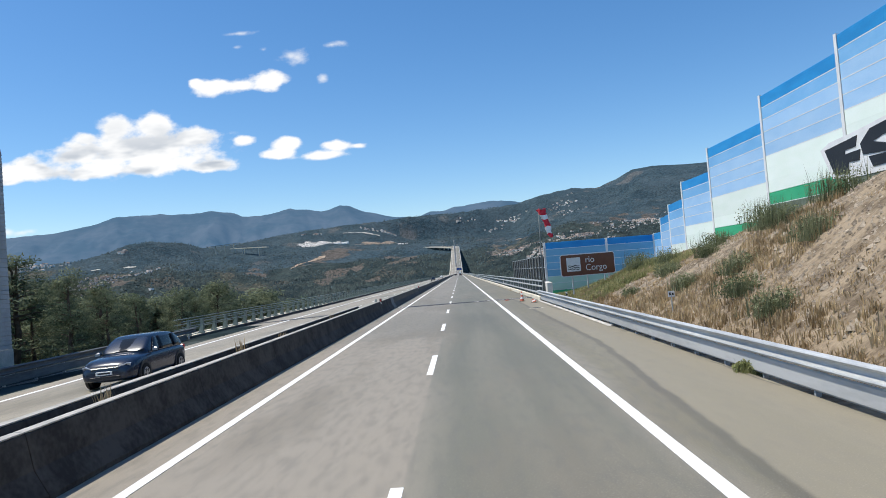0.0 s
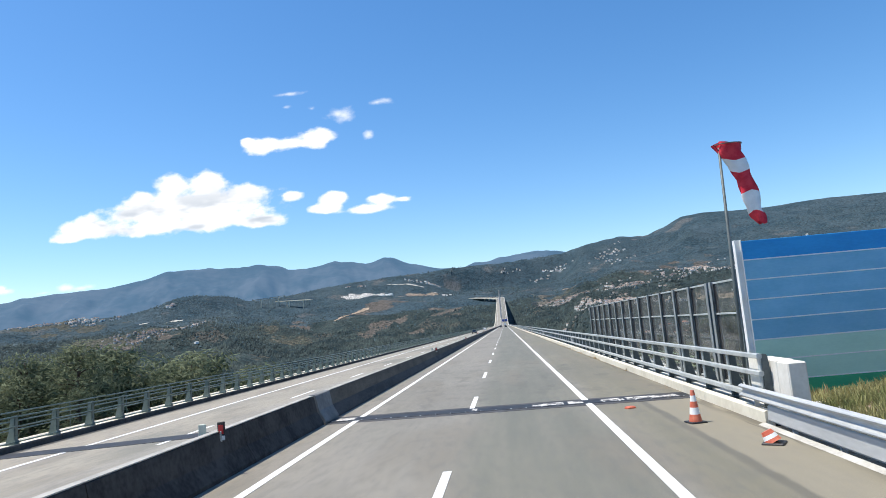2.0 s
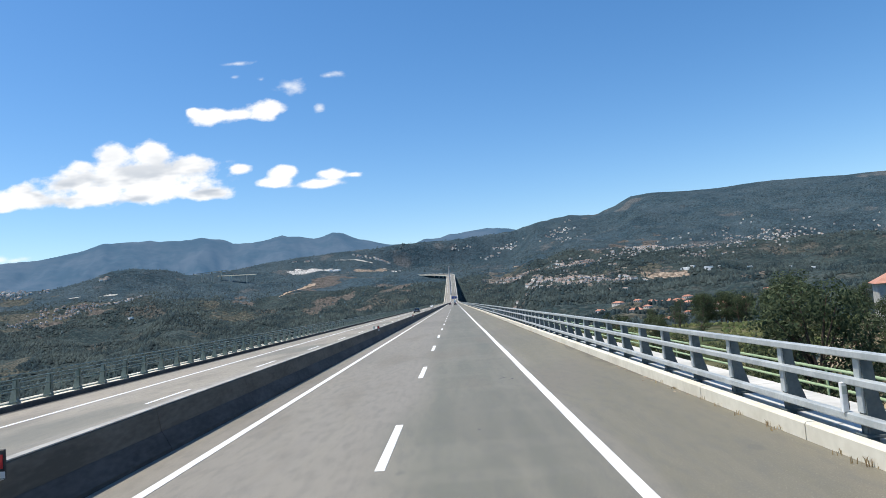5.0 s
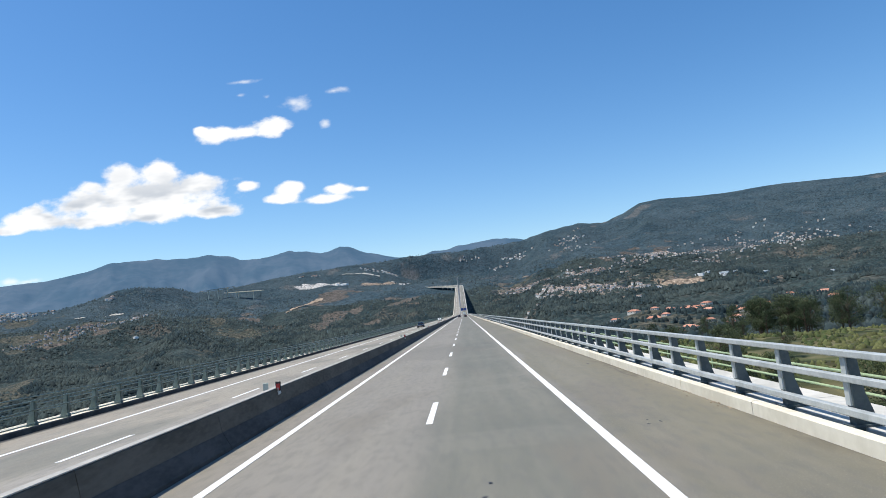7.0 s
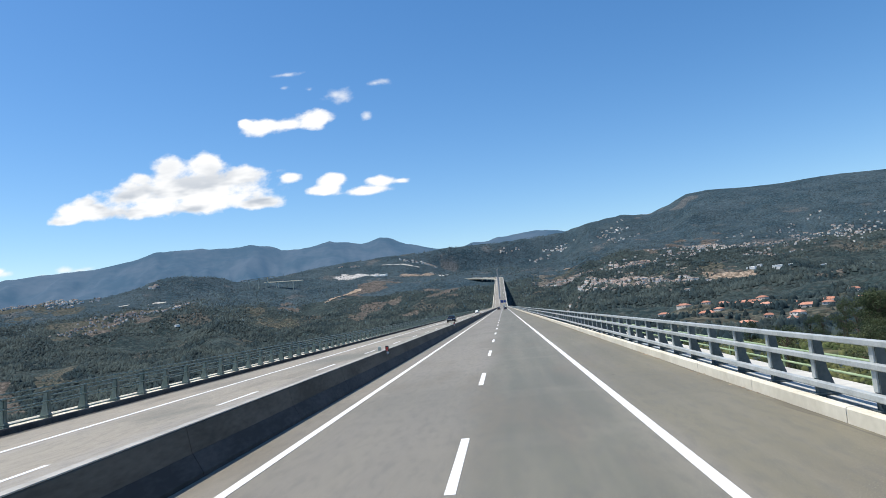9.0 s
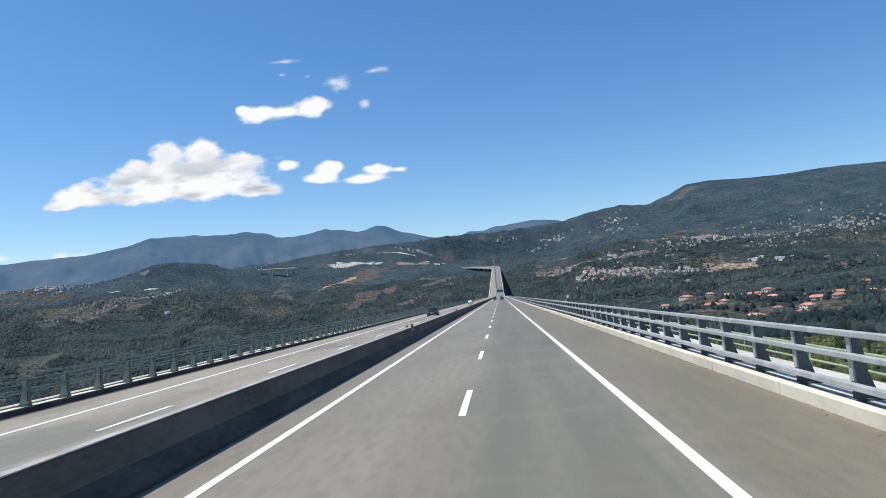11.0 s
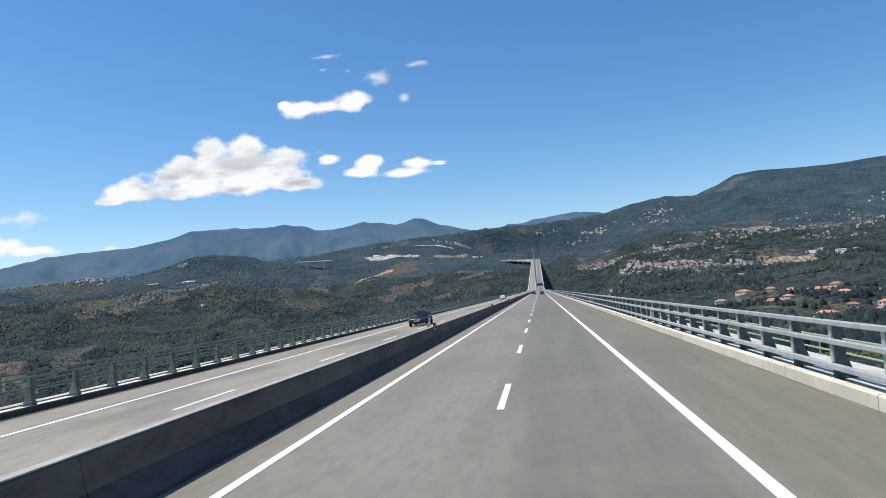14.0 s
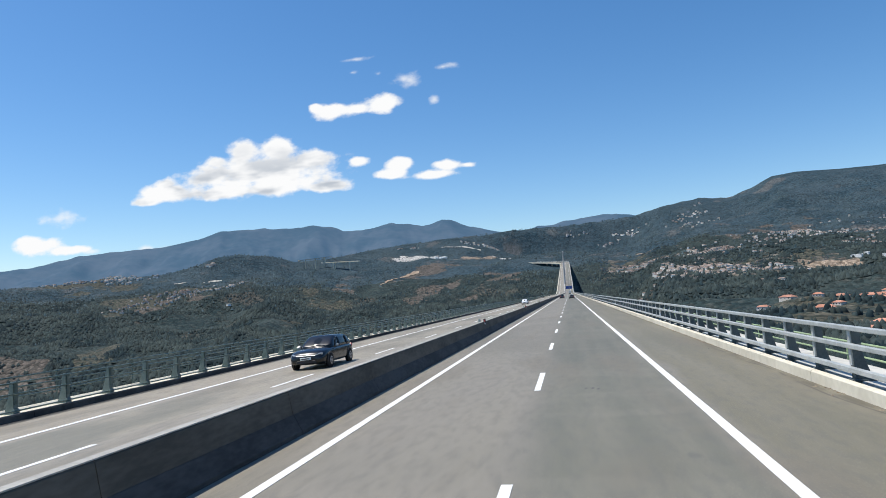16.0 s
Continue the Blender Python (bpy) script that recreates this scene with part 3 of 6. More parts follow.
def smooth_step(t):
    t = min(1.0, max(0.0, t))
    return t * t * (3.0 - 2.0 * t)


def on_road(s, x, z):
    """A point x metres across and z above the carriageway, s metres along."""
    t = max(0.0, s - FLAT_END)
    rise = 0.085 * (t * t / 460.0 if t < 230.0 else t - 115.0)
    bank = 0.10 * smooth_step((s - BEND_Y + 60.0) / 120.0)
    z += bank * (x - MEDIAN)
    if s <= BEND_Y:
        return (x, s, z + rise)
    a = min((s - BEND_Y) / BEND_R, radians(66))
    rest = (s - BEND_Y) - a * BEND_R
    cx = MEDIAN - BEND_R
    rr = BEND_R + (x - MEDIAN)
    px, py = cx + rr * math.cos(a), BEND_Y + rr * math.sin(a)
    return (px - rest * math.sin(a), py + rest * math.cos(a), z + rise)


STATIONS = [-45.0, 57.8, 400.0, FLAT_END] + [FLAT_END + 25 * k for k in range(1, 50)] + [BEND_Y + 9 * k for k in range(0, 22)]


def stations(y0, y1):
    return [y0] + [s for s in STATIONS if y0 + 0.5 < s < y1 - 0.5] + [y1]


def sweep(outline, y0, y1):
    """A closed cross-section (x, z) carried along the road."""
    sh, ss, n = Shape(), stations(y0, y1), len(outline)
    vs = [on_road(s, x, z) for s in ss for x, z in outline]
    fs = [tuple(range(n)), tuple(range(len(vs) - 1, len(vs) - n - 1, -1))]
    for k in range(len(ss) - 1):
        fs += [(k * n + i, (k + 1) * n + i, (k + 1) * n + (i + 1) % n, k * n + (i + 1) % n) for i in range(n)]
    return sh.add(vs, fs)


def rect(x0, x1, z0, z1):
    return [(x0, z0), (x1, z0), (x1, z1), (x0, z1)]


def left_z(x):
    """Height of the other carriageway, which falls outwards."""
    return 0.035 * (x + 5.0)

# ---- ground ----


def lattice(ix, iy, seed):
    h = np.sin(ix * 127.1 + iy * 311.7 + seed * 74.7) * 43758.5453
    return h - np.floor(h)


def value_noise(x, y, seed=0):
    ix, iy = np.floor(x), np.floor(y)
    fx, fy = x - ix, y - iy
    fx, fy = fx * fx * (3 - 2 * fx), fy * fy * (3 - 2 * fy)
    a, b = lattice(ix, iy, seed), lattice(ix + 1, iy, seed)
    c, d = lattice(ix, iy + 1, seed), lattice(ix + 1, iy + 1, seed)
    return (a + (b - a) * fx) * (1 - fy) + (c + (d - c) * fx) * fy - 0.5


def fbm(x, y, wave, octaves=4, seed=0):
    total, amp = 0.0, 1.0
    for k in range(octaves):
        total = total + amp * value_noise(x / wave, y / wave, seed + k)
        amp, wave = amp * 0.5, wave * 0.47
    return total


def smooth(x, a, b):
    t = np.clip((x - a) / (b - a), 0, 1)
    return t * t * (3 - 2 * t)


# crest of the hills round the valley: bearing, rise above the eye, both in degrees
CREST = np.array([(-75, 1.5), (-60, 2.1), (-39.6, 2.68), (-37.5, 2.92), (-35, 3.22), (-32, 3.25), (-29.6, 3.68), (-27.5, 4.42), (-26.2, 4.6), (-23.6, 4.32), (-21.9, 3.72), (-19.2, 3.95), (-15.5, 4.42), (-12.1, 4.82),
                  (-6.4, 5.1), (-3.5, 5.3), (3, 5.45), (5.8, 5.75), (8.1, 6.25), (10.4, 6.5), (12.5, 6.3), (14.5, 7.0), (15.6, 7.5), (17.2, 7.63),
                  (20.4, 7.4), (23.3, 7.3), (26.4, 7.35), (33, 6.95), (45, 6.4), (75, 4.0)])
CREST_AT = np.array([(-75, 2500), (-40, 2600), (-25, 2750), (-15, 3200), (0, 3350), (15, 3700), (40, 3600), (75, 3300)])
LEFT = np.array([(0, -34), (120, -70), (300, -118), (700, -150), (1050, -128), (1500, -62), (1900, -5), (2300, 66), (2520, 108)])
MID = np.array([(0, -34), (120, -62), (300, -112), (1037, -214), (1426, -145), (1686, -49), (1919, -10), (2101, 28), (2230, 55), (2360, 81), (2490, 111), (2594, 137), (2788, 160), (3242, 166)])
RIGHT = np.array([(0, -34), (60, -20), (110, -12), (150, -9.5), (176, -10.5), (205, -15), (270, -17), (420, -33), (700, -44), (880, -31), (1020, -27), (1300, -18), (1700, 12), (2100, 62), (2500, 130)])
EYE_Y = 140.0


def height(x, y):
    """Height of the land at x, y (arrays)."""
    x, y = np.asarray(x, float), np.asarray(y, float)
    r = np.hypot(x, y - EYE_Y) + 1e-6
    az = np.degrees(np.arctan2(x, y - EYE_Y))
    zc = 2.66 + np.tan(np.radians(np.interp(az, CREST[:, 0], CREST[:, 1]))) * np.interp(az, CREST_AT[:, 0], CREST_AT[:, 1])
    rc = np.interp(az, CREST_AT[:, 0], CREST_AT[:, 1])

    def side(knots):
        k = np.interp(r, knots[:, 0], knots[:, 1])
        last_r, last_z = knots[-1]
        t = np.clip((r - last_r) / np.maximum(rc - last_r, 50), 0, 1)
        up = last_z + (zc - last_z) * t ** 1.15
        up = np.where(r > rc, zc - (r - rc) * 0.16, up)
        return np.where(r > last_r, up, k)

    wl, wr = smooth(az, -2.5, -9.0), smooth(az, 4.8, 7.6)
    z = side(LEFT) * wl + side(RIGHT) * wr + side(MID) * (1 - wl - wr)
    rough = smooth(r, 120, 1400)
    crest_calm = 1 - 0.82 * np.exp(-((r - rc) / 260.0) ** 2)
    corridor = 1 - 0.9 * np.exp(-((x + 5) / 90.0) ** 2) * smooth(y, 1100, 1300) * smooth(y, 3060, 2860)
    z = z + rough * crest_calm * corridor * (40 * fbm(x, y, 520.0, 4, 3) + 9 * fbm(x, y, 90.0, 3, 8) + 9 - 62 * np.abs(fbm(x + 0.5 * y, y - 0.2 * x, 340.0, 3, 17)))
    # shoulder of the hill where the far end of the viaduct lands
    land = np.exp(-(((x + 225) / 90.0) ** 2 + ((y - 2650) / 78.0) ** 2))
    z = z - 17 * np.exp(-(((x + 80) / 80.0) ** 2 + ((y - 2585) / 97.0) ** 2))
    z = z * (1 - land) + np.maximum(z, 119.0) * land
    # knoll with a house beside the abutment
    knoll = np.exp(-(((x - 74) / 20.0) ** 2 + ((y - 184) / 22.0) ** 2) ** 1.5)
    z = z * (1 - knoll) + np.maximum(z, -2.2) * knoll
    # land that carries the road before the bridge
    shelf = -0.35 - np.clip(0.24 * np.maximum(0, -21 - x), 0, 6.5) - 0.07 * np.maximum(0, y - 55) - 0.22 * np.clip(x - 40, 0, 60)
    keep = np.where(x < -20, 1 - smooth(y, 70, 150), 1 - smooth(y, 57.5, 88))
    far_side = 1 - smooth(np.abs(x), 90, 260)
    w = keep * far_side
    z = z * (1 - w) + (shelf + 0.5 * (np.abs(x) > 24) * fbm(x, y, 14.0, 3, 5)) * w
    return np.where(y < 56, np.minimum(z, np.where(np.abs(x + 5) < 24, -0.35, z)), z)


def ground_at(x, y):
    return float(height(np.array([x]), np.array([y]))[0])


# open ground: kind, bearings, distances, slant of the far edge, seed, cover, grain
LAND = [
    ("field", -37.0, -25.5, 2020, 2380, 110, 38, 0.10, 70), ("scrub", -34.0, -26.0, 2080, 2250, 100, 36, 0.16, 45),
    ("field", -36.6, -33.0, 1420, 1730, 0, 53, 0.28, 60), ("scrub", -42.0, -36.2, 1360, 1640, 0, 51, 0.30, 60),
    ("field", -41.5, -30.5, 2420, 2690, 0, 52, 0.12, 70), ("pale", -14.8, -9.0, 2850, 2980, 0, 31, 0.12, 45),
    ("earth", -9.9, -4.5, 2680, 3000, 0, 32, 0.25, 50), ("pale", -5.5, -4.0, 2630, 2720, 0, 33, 0.10, 40),
    ("scrub", -12.4, -7.8, 2440, 2730, 90, 34, 0.30, 60), ("scrub", -15.0, -10.8, 2300, 2560, 90, 46, 0.06, 45),
    ("scrub", -7.6, -2.7, 2080, 2460, 0, 35, 0.06, 50), ("scrub", -19.1, -16.6, 2230, 2450, 0, 36, 0.10, 50),
    ("scrub", -17.0, -3.0, 1850, 2450, 0, 37, -0.10, 70), ("field", -24.0, -10.0, 1500, 2400, 0, 47, -0.10, 110),
    ("earth", 3.8, 6.5, 2420, 2540, 0, 39, 0.20, 40), ("field", 1.8, 7.2, 2060, 2520, 0, 49, 0.14, 60), ("scrub", 2.6, 7.0, 2120, 2500, 0, 58, 0.10, 40), ("field", 6.0, 13.8, 1560, 1980, 0, 40, 0.20, 60),
    ("field", 12.6, 18.4, 1750, 2140, 0, 41, 0.15, 60), ("earth", 14.4, 21.7, 1755, 1830, 0, 42, 0.02, 60),
    ("scrub", 5.0, 24.0, 2250, 3000, 0, 43, -0.14, 70), ("field", 10.5, 27.5, 720, 1090, 0, 44, 0.10, 60),
    ("scrub", 15.0, 30.0, 1400, 2100, 0, 48, -0.10, 80), ("meadow", 13.0, 62.0, 55, 310, 0, 45, 0.22, 30),
    ("straw", 44.0, 64.0, 48, 102, 0, 61, 0.30, 12),
]


def land_use(x, y):
    """How far each kind of open ground rules at x, y (arrays); above 0 it shows."""
    r, az = np.hypot(x, y - EYE_Y), np.degrees(np.arctan2(x, y - EYE_Y))
    out = {key: np.full(x.shape, -1.0) for key in LAND_TONES}
    for kind, a0, a1, r0, r1, slant, seed, cover, wave in LAND:
        u = 2 * (az - a0) / (a1 - a0) - 1
        v = (r - 0.5 * (r0 + r1) - slant * u) / (0.5 * (r1 - r0))
        near = np.maximum(np.abs(u), np.abs(v))
        here = 0.8 * fbm(x, y, wave, 4, seed) + cover - 0.8 * np.minimum(near, 1.6) ** 3
        out[kind] = np.maximum(out[kind], here)
    return out


def make_ground():
    az = np.concatenate([np.arange(-180, -64, 4.0), np.arange(-64, 64, 0.4), np.arange(64, 180, 4.0)])
    rr = np.concatenate([[0.5], np.geomspace(6, 300, 90), np.geomspace(308, 4880, 300)])
    A, R = np.meshgrid(np.radians(az), rr)
    X, Y = R * np.sin(A), EYE_Y + R * np.cos(A)
    Z = height(X, Y)
    na, nr = len(az), len(rr)
    verts = np.stack([X, Y, Z], -1).reshape(-1, 3)
    i, j = np.meshgrid(np.arange(nr - 1), np.arange(na), indexing="ij")
    jn = (j + 1) % na
    faces = np.stack([i * na + j, (i + 1) * na + j, (i + 1) * na + jn, i * na + jn], -1).reshape(-1, 4)[:, ::-1]
    me = bpy.data.meshes.new("ground")
    me.from_pydata(verts.tolist(), [], faces.tolist())
    me.shade_smooth()
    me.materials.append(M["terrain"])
    me.materials.append(M["terrain_hazed"])
    # haze-blue ground starts at a ragged line about 2.4 km out
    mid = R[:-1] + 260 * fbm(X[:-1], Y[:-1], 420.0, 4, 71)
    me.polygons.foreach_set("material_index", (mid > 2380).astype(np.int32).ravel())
    for key, value in land_use(X, Y).items():
        me.attributes.new(key, "FLOAT", "POINT").data.foreach_set("value", value.astype(np.float32).ravel())
    tagged(new("ground", me), "wooded scrub hillsides and valley floor under summer sun", "ground", kind="structure")


make_ground()

FAR = np.array([(-75, 3.0), (-55, 3.4), (-41, 4.2), (-37.8, 4.98), (-35.6, 5.24), (-32.5, 5.47), (-29.6, 6.03), (-27.9, 6.6), (-24.4, 6.73), (-23.05, 6.68), (-22.0, 6.70), (-20.58, 6.86), (-19.44, 6.68), (-18.64, 6.46),
                (-18.2, 6.22), (-17.03, 6.26), (-15.94, 6.34), (-15.2, 6.52), (-14.28, 6.71), (-13.0, 6.58), (-11.56, 6.36), (-10.63, 6.50), (-9.97, 6.76), (-9.34, 6.68), (-8.62, 6.40), (-7.73, 6.05), (-6.82, 5.82), (-5.93, 5.52),
                (-3.14, 5.25), (-2.12, 5.64), (-0.86, 5.68), (0.17, 5.88), (3.5, 6.17), (5.8, 5.85), (12, 5.5), (40, 4.0)])


def make_range():
    """The distant blue range that closes the view."""
    az = np.arange(-75, 25, 0.2)
    rr = np.linspace(3500, 4700, 44)
    A, R = np.meshgrid(np.radians(az), rr)
    X, Y = R * np.sin(A), EYE_Y + R * np.cos(A)
    crest = 2.66 + np.tan(np.radians(np.interp(np.degrees(A), FAR[:, 0], FAR[:, 1]))) * 4620
    t = np.clip((R - 3500) / 1120, 0, 1)
    Z = 60 + (crest - 60) * t ** 0.9
    Z = np.where(R > 4620, crest - (R - 4620) * 0.4, Z)
    gully = np.abs(fbm(X + 0.4 * Y, Y * 0.35, 300.0, 4, 11))
    Z = Z - 150 * gully * np.sin(np.pi * np.clip(t, 0, 1)) - 10 + 9 * fbm(X, Y, 60.0, 2, 4) * (t > 0.7)
    na, nr = len(az), len(rr)
    i, j = np.meshgrid(np.arange(nr - 1), np.arange(na - 1), indexing="ij")
    faces = np.stack([i * na + j, i * na + j + 1, (i + 1) * na + j + 1, (i + 1) * na + j], -1).reshape(-1, 4)
    me = bpy.data.meshes.new("mountain_range")
    me.from_pydata(np.stack([X, Y, Z], -1).reshape(-1, 3).tolist(), [], faces.tolist())
    me.shade_smooth()
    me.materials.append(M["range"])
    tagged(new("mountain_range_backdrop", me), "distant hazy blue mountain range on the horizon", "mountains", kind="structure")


make_range()

# ---- carriageways and bridge ----
ROAD_END = 2700.0
tagged(part("road_right", sweep([(-5.0, -0.6), (6.95, -0.6), (6.95, 0.0), (-5.0, 0.0)], -45, ROAD_END), M["road"]),
       "worn grey two-lane motorway asphalt with paved shoulder", "road", kind="structure")
tagged(part("road_left", sweep([(-17.2, left_z(-17.2) - 0.6), (-5.02, -0.6), (-5.02, 0.0), (-17.2, left_z(-17.2))], -45, ROAD_END), M["road_far"]),
       "grey asphalt of the oncoming carriageway falling outwards", "road", kind="structure")
tagged(part("bridge_deck", sweep([(-19.2, -0.75), (-19.2, -1.15), (-9.5, -3.6), (-1.0, -3.6), (8.9, -0.7), (8.9, -0.1), (6.96, -0.1), (6.96, -0.62), (-17.21, -1.06), (-17.21, -0.75)], 58.6, ROAD_END), M["deck"]),
       "concrete box girder deck of the long viaduct", "bridge", kind="structure")
tagged(part("edge_beam", sweep(rect(-19.5, -19.21, -3.2, 0.9), 2400, ROAD_END), M["pale_concrete"]), "pale concrete edge beam of the curved viaduct end", "bridge", kind="structure")
for x, z in ((-3.75, 0), (3.75, 0), (-13.86, left_z(-13.86)), (-6.35, left_z(-6.35))):
    tagged(part("edge_line", sweep([(x - 0.1, z - 0.004), (x + 0.1, z + 0.004), (x + 0.1, z + 0.010), (x - 0.1, z + 0.006)], -45, ROAD_END), M["paint"]),
           "solid white painted road edge line", "road marking", "edge lines", "structure")


def dash_mesh(length, tilt):
    sh = Shape()
    sh.bevel_box(-0.085, 0.085, 0, length, -0.004, 0.007, 0.003, Matrix.Rotation(-math.atan(tilt), 4, "Y"))
    me = sh.mesh("lane_dash")
    me.materials.append(M["paint"])
    return me


dash_a, dash_b = dash_mesh(4.1, 0.0), dash_mesh(4.1, 0.035)
for k in range(-3, 60):
    tagged(part("lane_dash", dash_a, None, at=pose(0, 4.351 + 13.3537 * k, 0.0015)), "white dash of the broken lane line", "road marking", "lane dashes", "structure")
    tagged(part("lane_dash", dash_b, None, at=pose(-10.1, 83.9 - 8 * 13.69 + 13.69 * k, left_z(-10.1) + 0.0015)), "white dash of the broken lane line", "road marking", "lane dashes on the other side", "structure")

# kerbs and service walkways
KERB_PROFILE_R = [(6.95, -0.1), (7.15, -0.1), (7.15, 0.28), (7.13, 0.29), (6.98, 0.29), (6.95, 0.26)]
WALK_R = [(7.46, -0.1), (8.75, -0.1), (8.75, 0.22), (7.47, 0.22), (7.46, 0.21)]
ZL = left_z(-17.2)
KERB_PROFILE_L = [(-17.2, ZL - 0.1), (-17.40, ZL - 0.1), (-17.40, -0.21), (-17.23, -0.21), (-17.2, -0.24)]
WALK_L = [(-17.405, ZL - 0.1), (-19.0, ZL - 0.1), (-19.0, -0.25), (-17.405, -0.25)]


def kerb(name, outline, y0, y1, step, label, mat=None):
    """Kerb with its walkway, cast in lengths; each length is a piece."""
    root = thing(name, label, "kerb", kind="structure")
    y = y0
    while y < min(y1, 420.0):
        part("kerb_block", sweep(outline, y + 0.012, min(y + step, y1) - 0.012), mat or M["pale_concrete"], root)
        y += step
    part("kerb_run", sweep(outline, y, y1), mat or M["pale_concrete"], root)


kerb("kerb_right", KERB_PROFILE_R, 51.2, ROAD_END, 4.654, "cream concrete kerb beside the shoulder")
kerb("walkway_right", WALK_R, 51.2, ROAD_END, 4.654, "pale grey concrete service walkway behind the kerb", M["walkway"])
# floor of the slot: its shade is put in as a black strip
tagged(part("drain_slot", sweep(rect(7.152, 7.458, -0.098, 0.0), 51.2, ROAD_END), M["rubber"]), "dark drain slot between kerb and walkway", "drain", kind="structure")
kerb("kerb_left", KERB_PROFILE_L, 43.5, ROAD_END, 4.654, "stained dark concrete kerb of the oncoming side", M["kerb_dark"])
kerb("walkway_left", WALK_L, 43.5, ROAD_END, 4.654, "pale concrete service walkway of the oncoming side")
tagged(part("gutter_edge", sweep([(6.78, 0.001), (6.94, 0.001), (6.94, 0.035), (6.90, 0.04), (6.80, 0.012)], 27, 51.2), M["concrete"]), "rough pale mortar strip under the guardrail", "gutter", kind="structure")

# median
BARRIER = [(-4.74, 0.0), (-5.52, 0.0), (-5.52, 0.08), (-5.34, 0.34), (-5.21, 0.90), (-5.19, 0.93), (-5.06, 0.93), (-5.02, 0.90), (-4.93, 0.42), (-4.74, 0.08)]
# thin added strip over the lower slope of the barrier's road side
FOOT = [(-4.75, 0.0), (-4.735, 0.0), (-4.735, 0.083), (-4.921, 0.425), (-4.95, 0.43), (-4.94, 0.42), (-4.75, 0.07)]
CAP = [(-5.215, 0.925), (-5.215, 0.945), (-5.03, 0.945), (-5.03, 0.925)]


def median():
    root = thing("median_barrier", "long dark concrete safety barrier with a pale top edge", "barrier", kind="structure")
    y = 58.9
    while y < 420:
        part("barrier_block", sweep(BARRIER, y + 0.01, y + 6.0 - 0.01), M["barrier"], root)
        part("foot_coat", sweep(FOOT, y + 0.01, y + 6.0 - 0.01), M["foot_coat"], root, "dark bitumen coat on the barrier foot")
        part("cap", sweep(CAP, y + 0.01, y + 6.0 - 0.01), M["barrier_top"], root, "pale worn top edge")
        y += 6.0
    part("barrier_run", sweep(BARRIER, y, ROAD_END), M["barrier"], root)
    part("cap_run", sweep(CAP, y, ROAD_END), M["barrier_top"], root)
    part("foot_coat", sweep(FOOT, y, ROAD_END), M["foot_coat"], root, "dark bitumen coat on the barrier foot")
    cover = [(x + (0.03 if x > -5.17 else -0.03), z + 0.02) for x, z in BARRIER]
    part("joint_cover", sweep(cover, 57.1, 58.85), M["joint_cover"], root, "paler steel-grey cover over the joint")
    old = thing("old_median_barrier", "pair of stained concrete barriers with an earth gap between", "barrier", kind="structure")
    shift = [(x - 0.74, z) for x, z in BARRIER]
    for outline, nm, stop in ((BARRIER, "front_block", 57.0), (shift, "rear_block", 44.0)):
        y = -45.0
        while y < stop - 0.5:
            y2 = min(y + 6.0, stop)
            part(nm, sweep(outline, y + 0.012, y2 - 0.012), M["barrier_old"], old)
            cap = [(x + (0 if nm == "front_block" else -0.74), z) for x, z in CAP]
            part("cap", sweep(cap, y + 0.012, y2 - 0.012), M["barrier_top"], old, "pale worn top edge")
            y += 6.0
    part("earth_fill", sweep(rect(-5.70, -5.36, 0.3, 0.6), -45, 43.9), M["soil"], old, "dry earth between the barriers")


median()

# ---- expansion joint ----


def expansion_joint():
    root = thing("expansion_joint", "black rubber and steel expansion joint with worn white paint", "expansion joint", kind="structure")
    skew = Matrix(((1, 0, 0, 0), (-0.02, 1, 0, 57.75), (0, 0, 1, 0), (0, 0, 0, 1)))
    part("rubber_mat", Shape().box(-4.7, 6.93, -0.5, 0.42, 0.001, 0.012, skew), M["rubber"], root)
    part("tar_band", Shape().box(-4.7, 6.93, -0.95, -0.52, 0.001, 0.006, skew), M["joint_tar"], root)
    part("tar_band", Shape().box(-4.7, 6.93, 0.44, 0.78, 0.001, 0.006, skew), M["joint_tar"], root)
    for x0, x1 in ((2.0, 3.0), (3.15, 3.62), (0.02, 0.2), (-4.5, -3.9), (5.0, 6.6), (4.2, 4.9)):
        part("worn_paint", Shape().box(x0, x1, -0.28, 0.3, 0.0125, 0.0145, skew), M["worn_paint"], root, "flaking white paint")
    for k in range(24):
        x = -4.6 + k * 0.49
        part("bolt", Shape().bevel_box(x, x + 0.05, -0.44, -0.38, 0.011, 0.02, 0.008, skew), M["steel"], root)
    lf = Matrix(((1, 0, 0, 0), (-0.02, 1, 0, 57.75), (0.035, 0, 1, 0.175), (0, 0, 0, 1)))
    part("rubber_mat", Shape().box(-17.1, -5.7, -0.7, 0.6, 0.001, 0.012, lf), M["rubber"], root)


expansion_joint()

# ---- bridge railings ----
POST_STEP = 2.3465


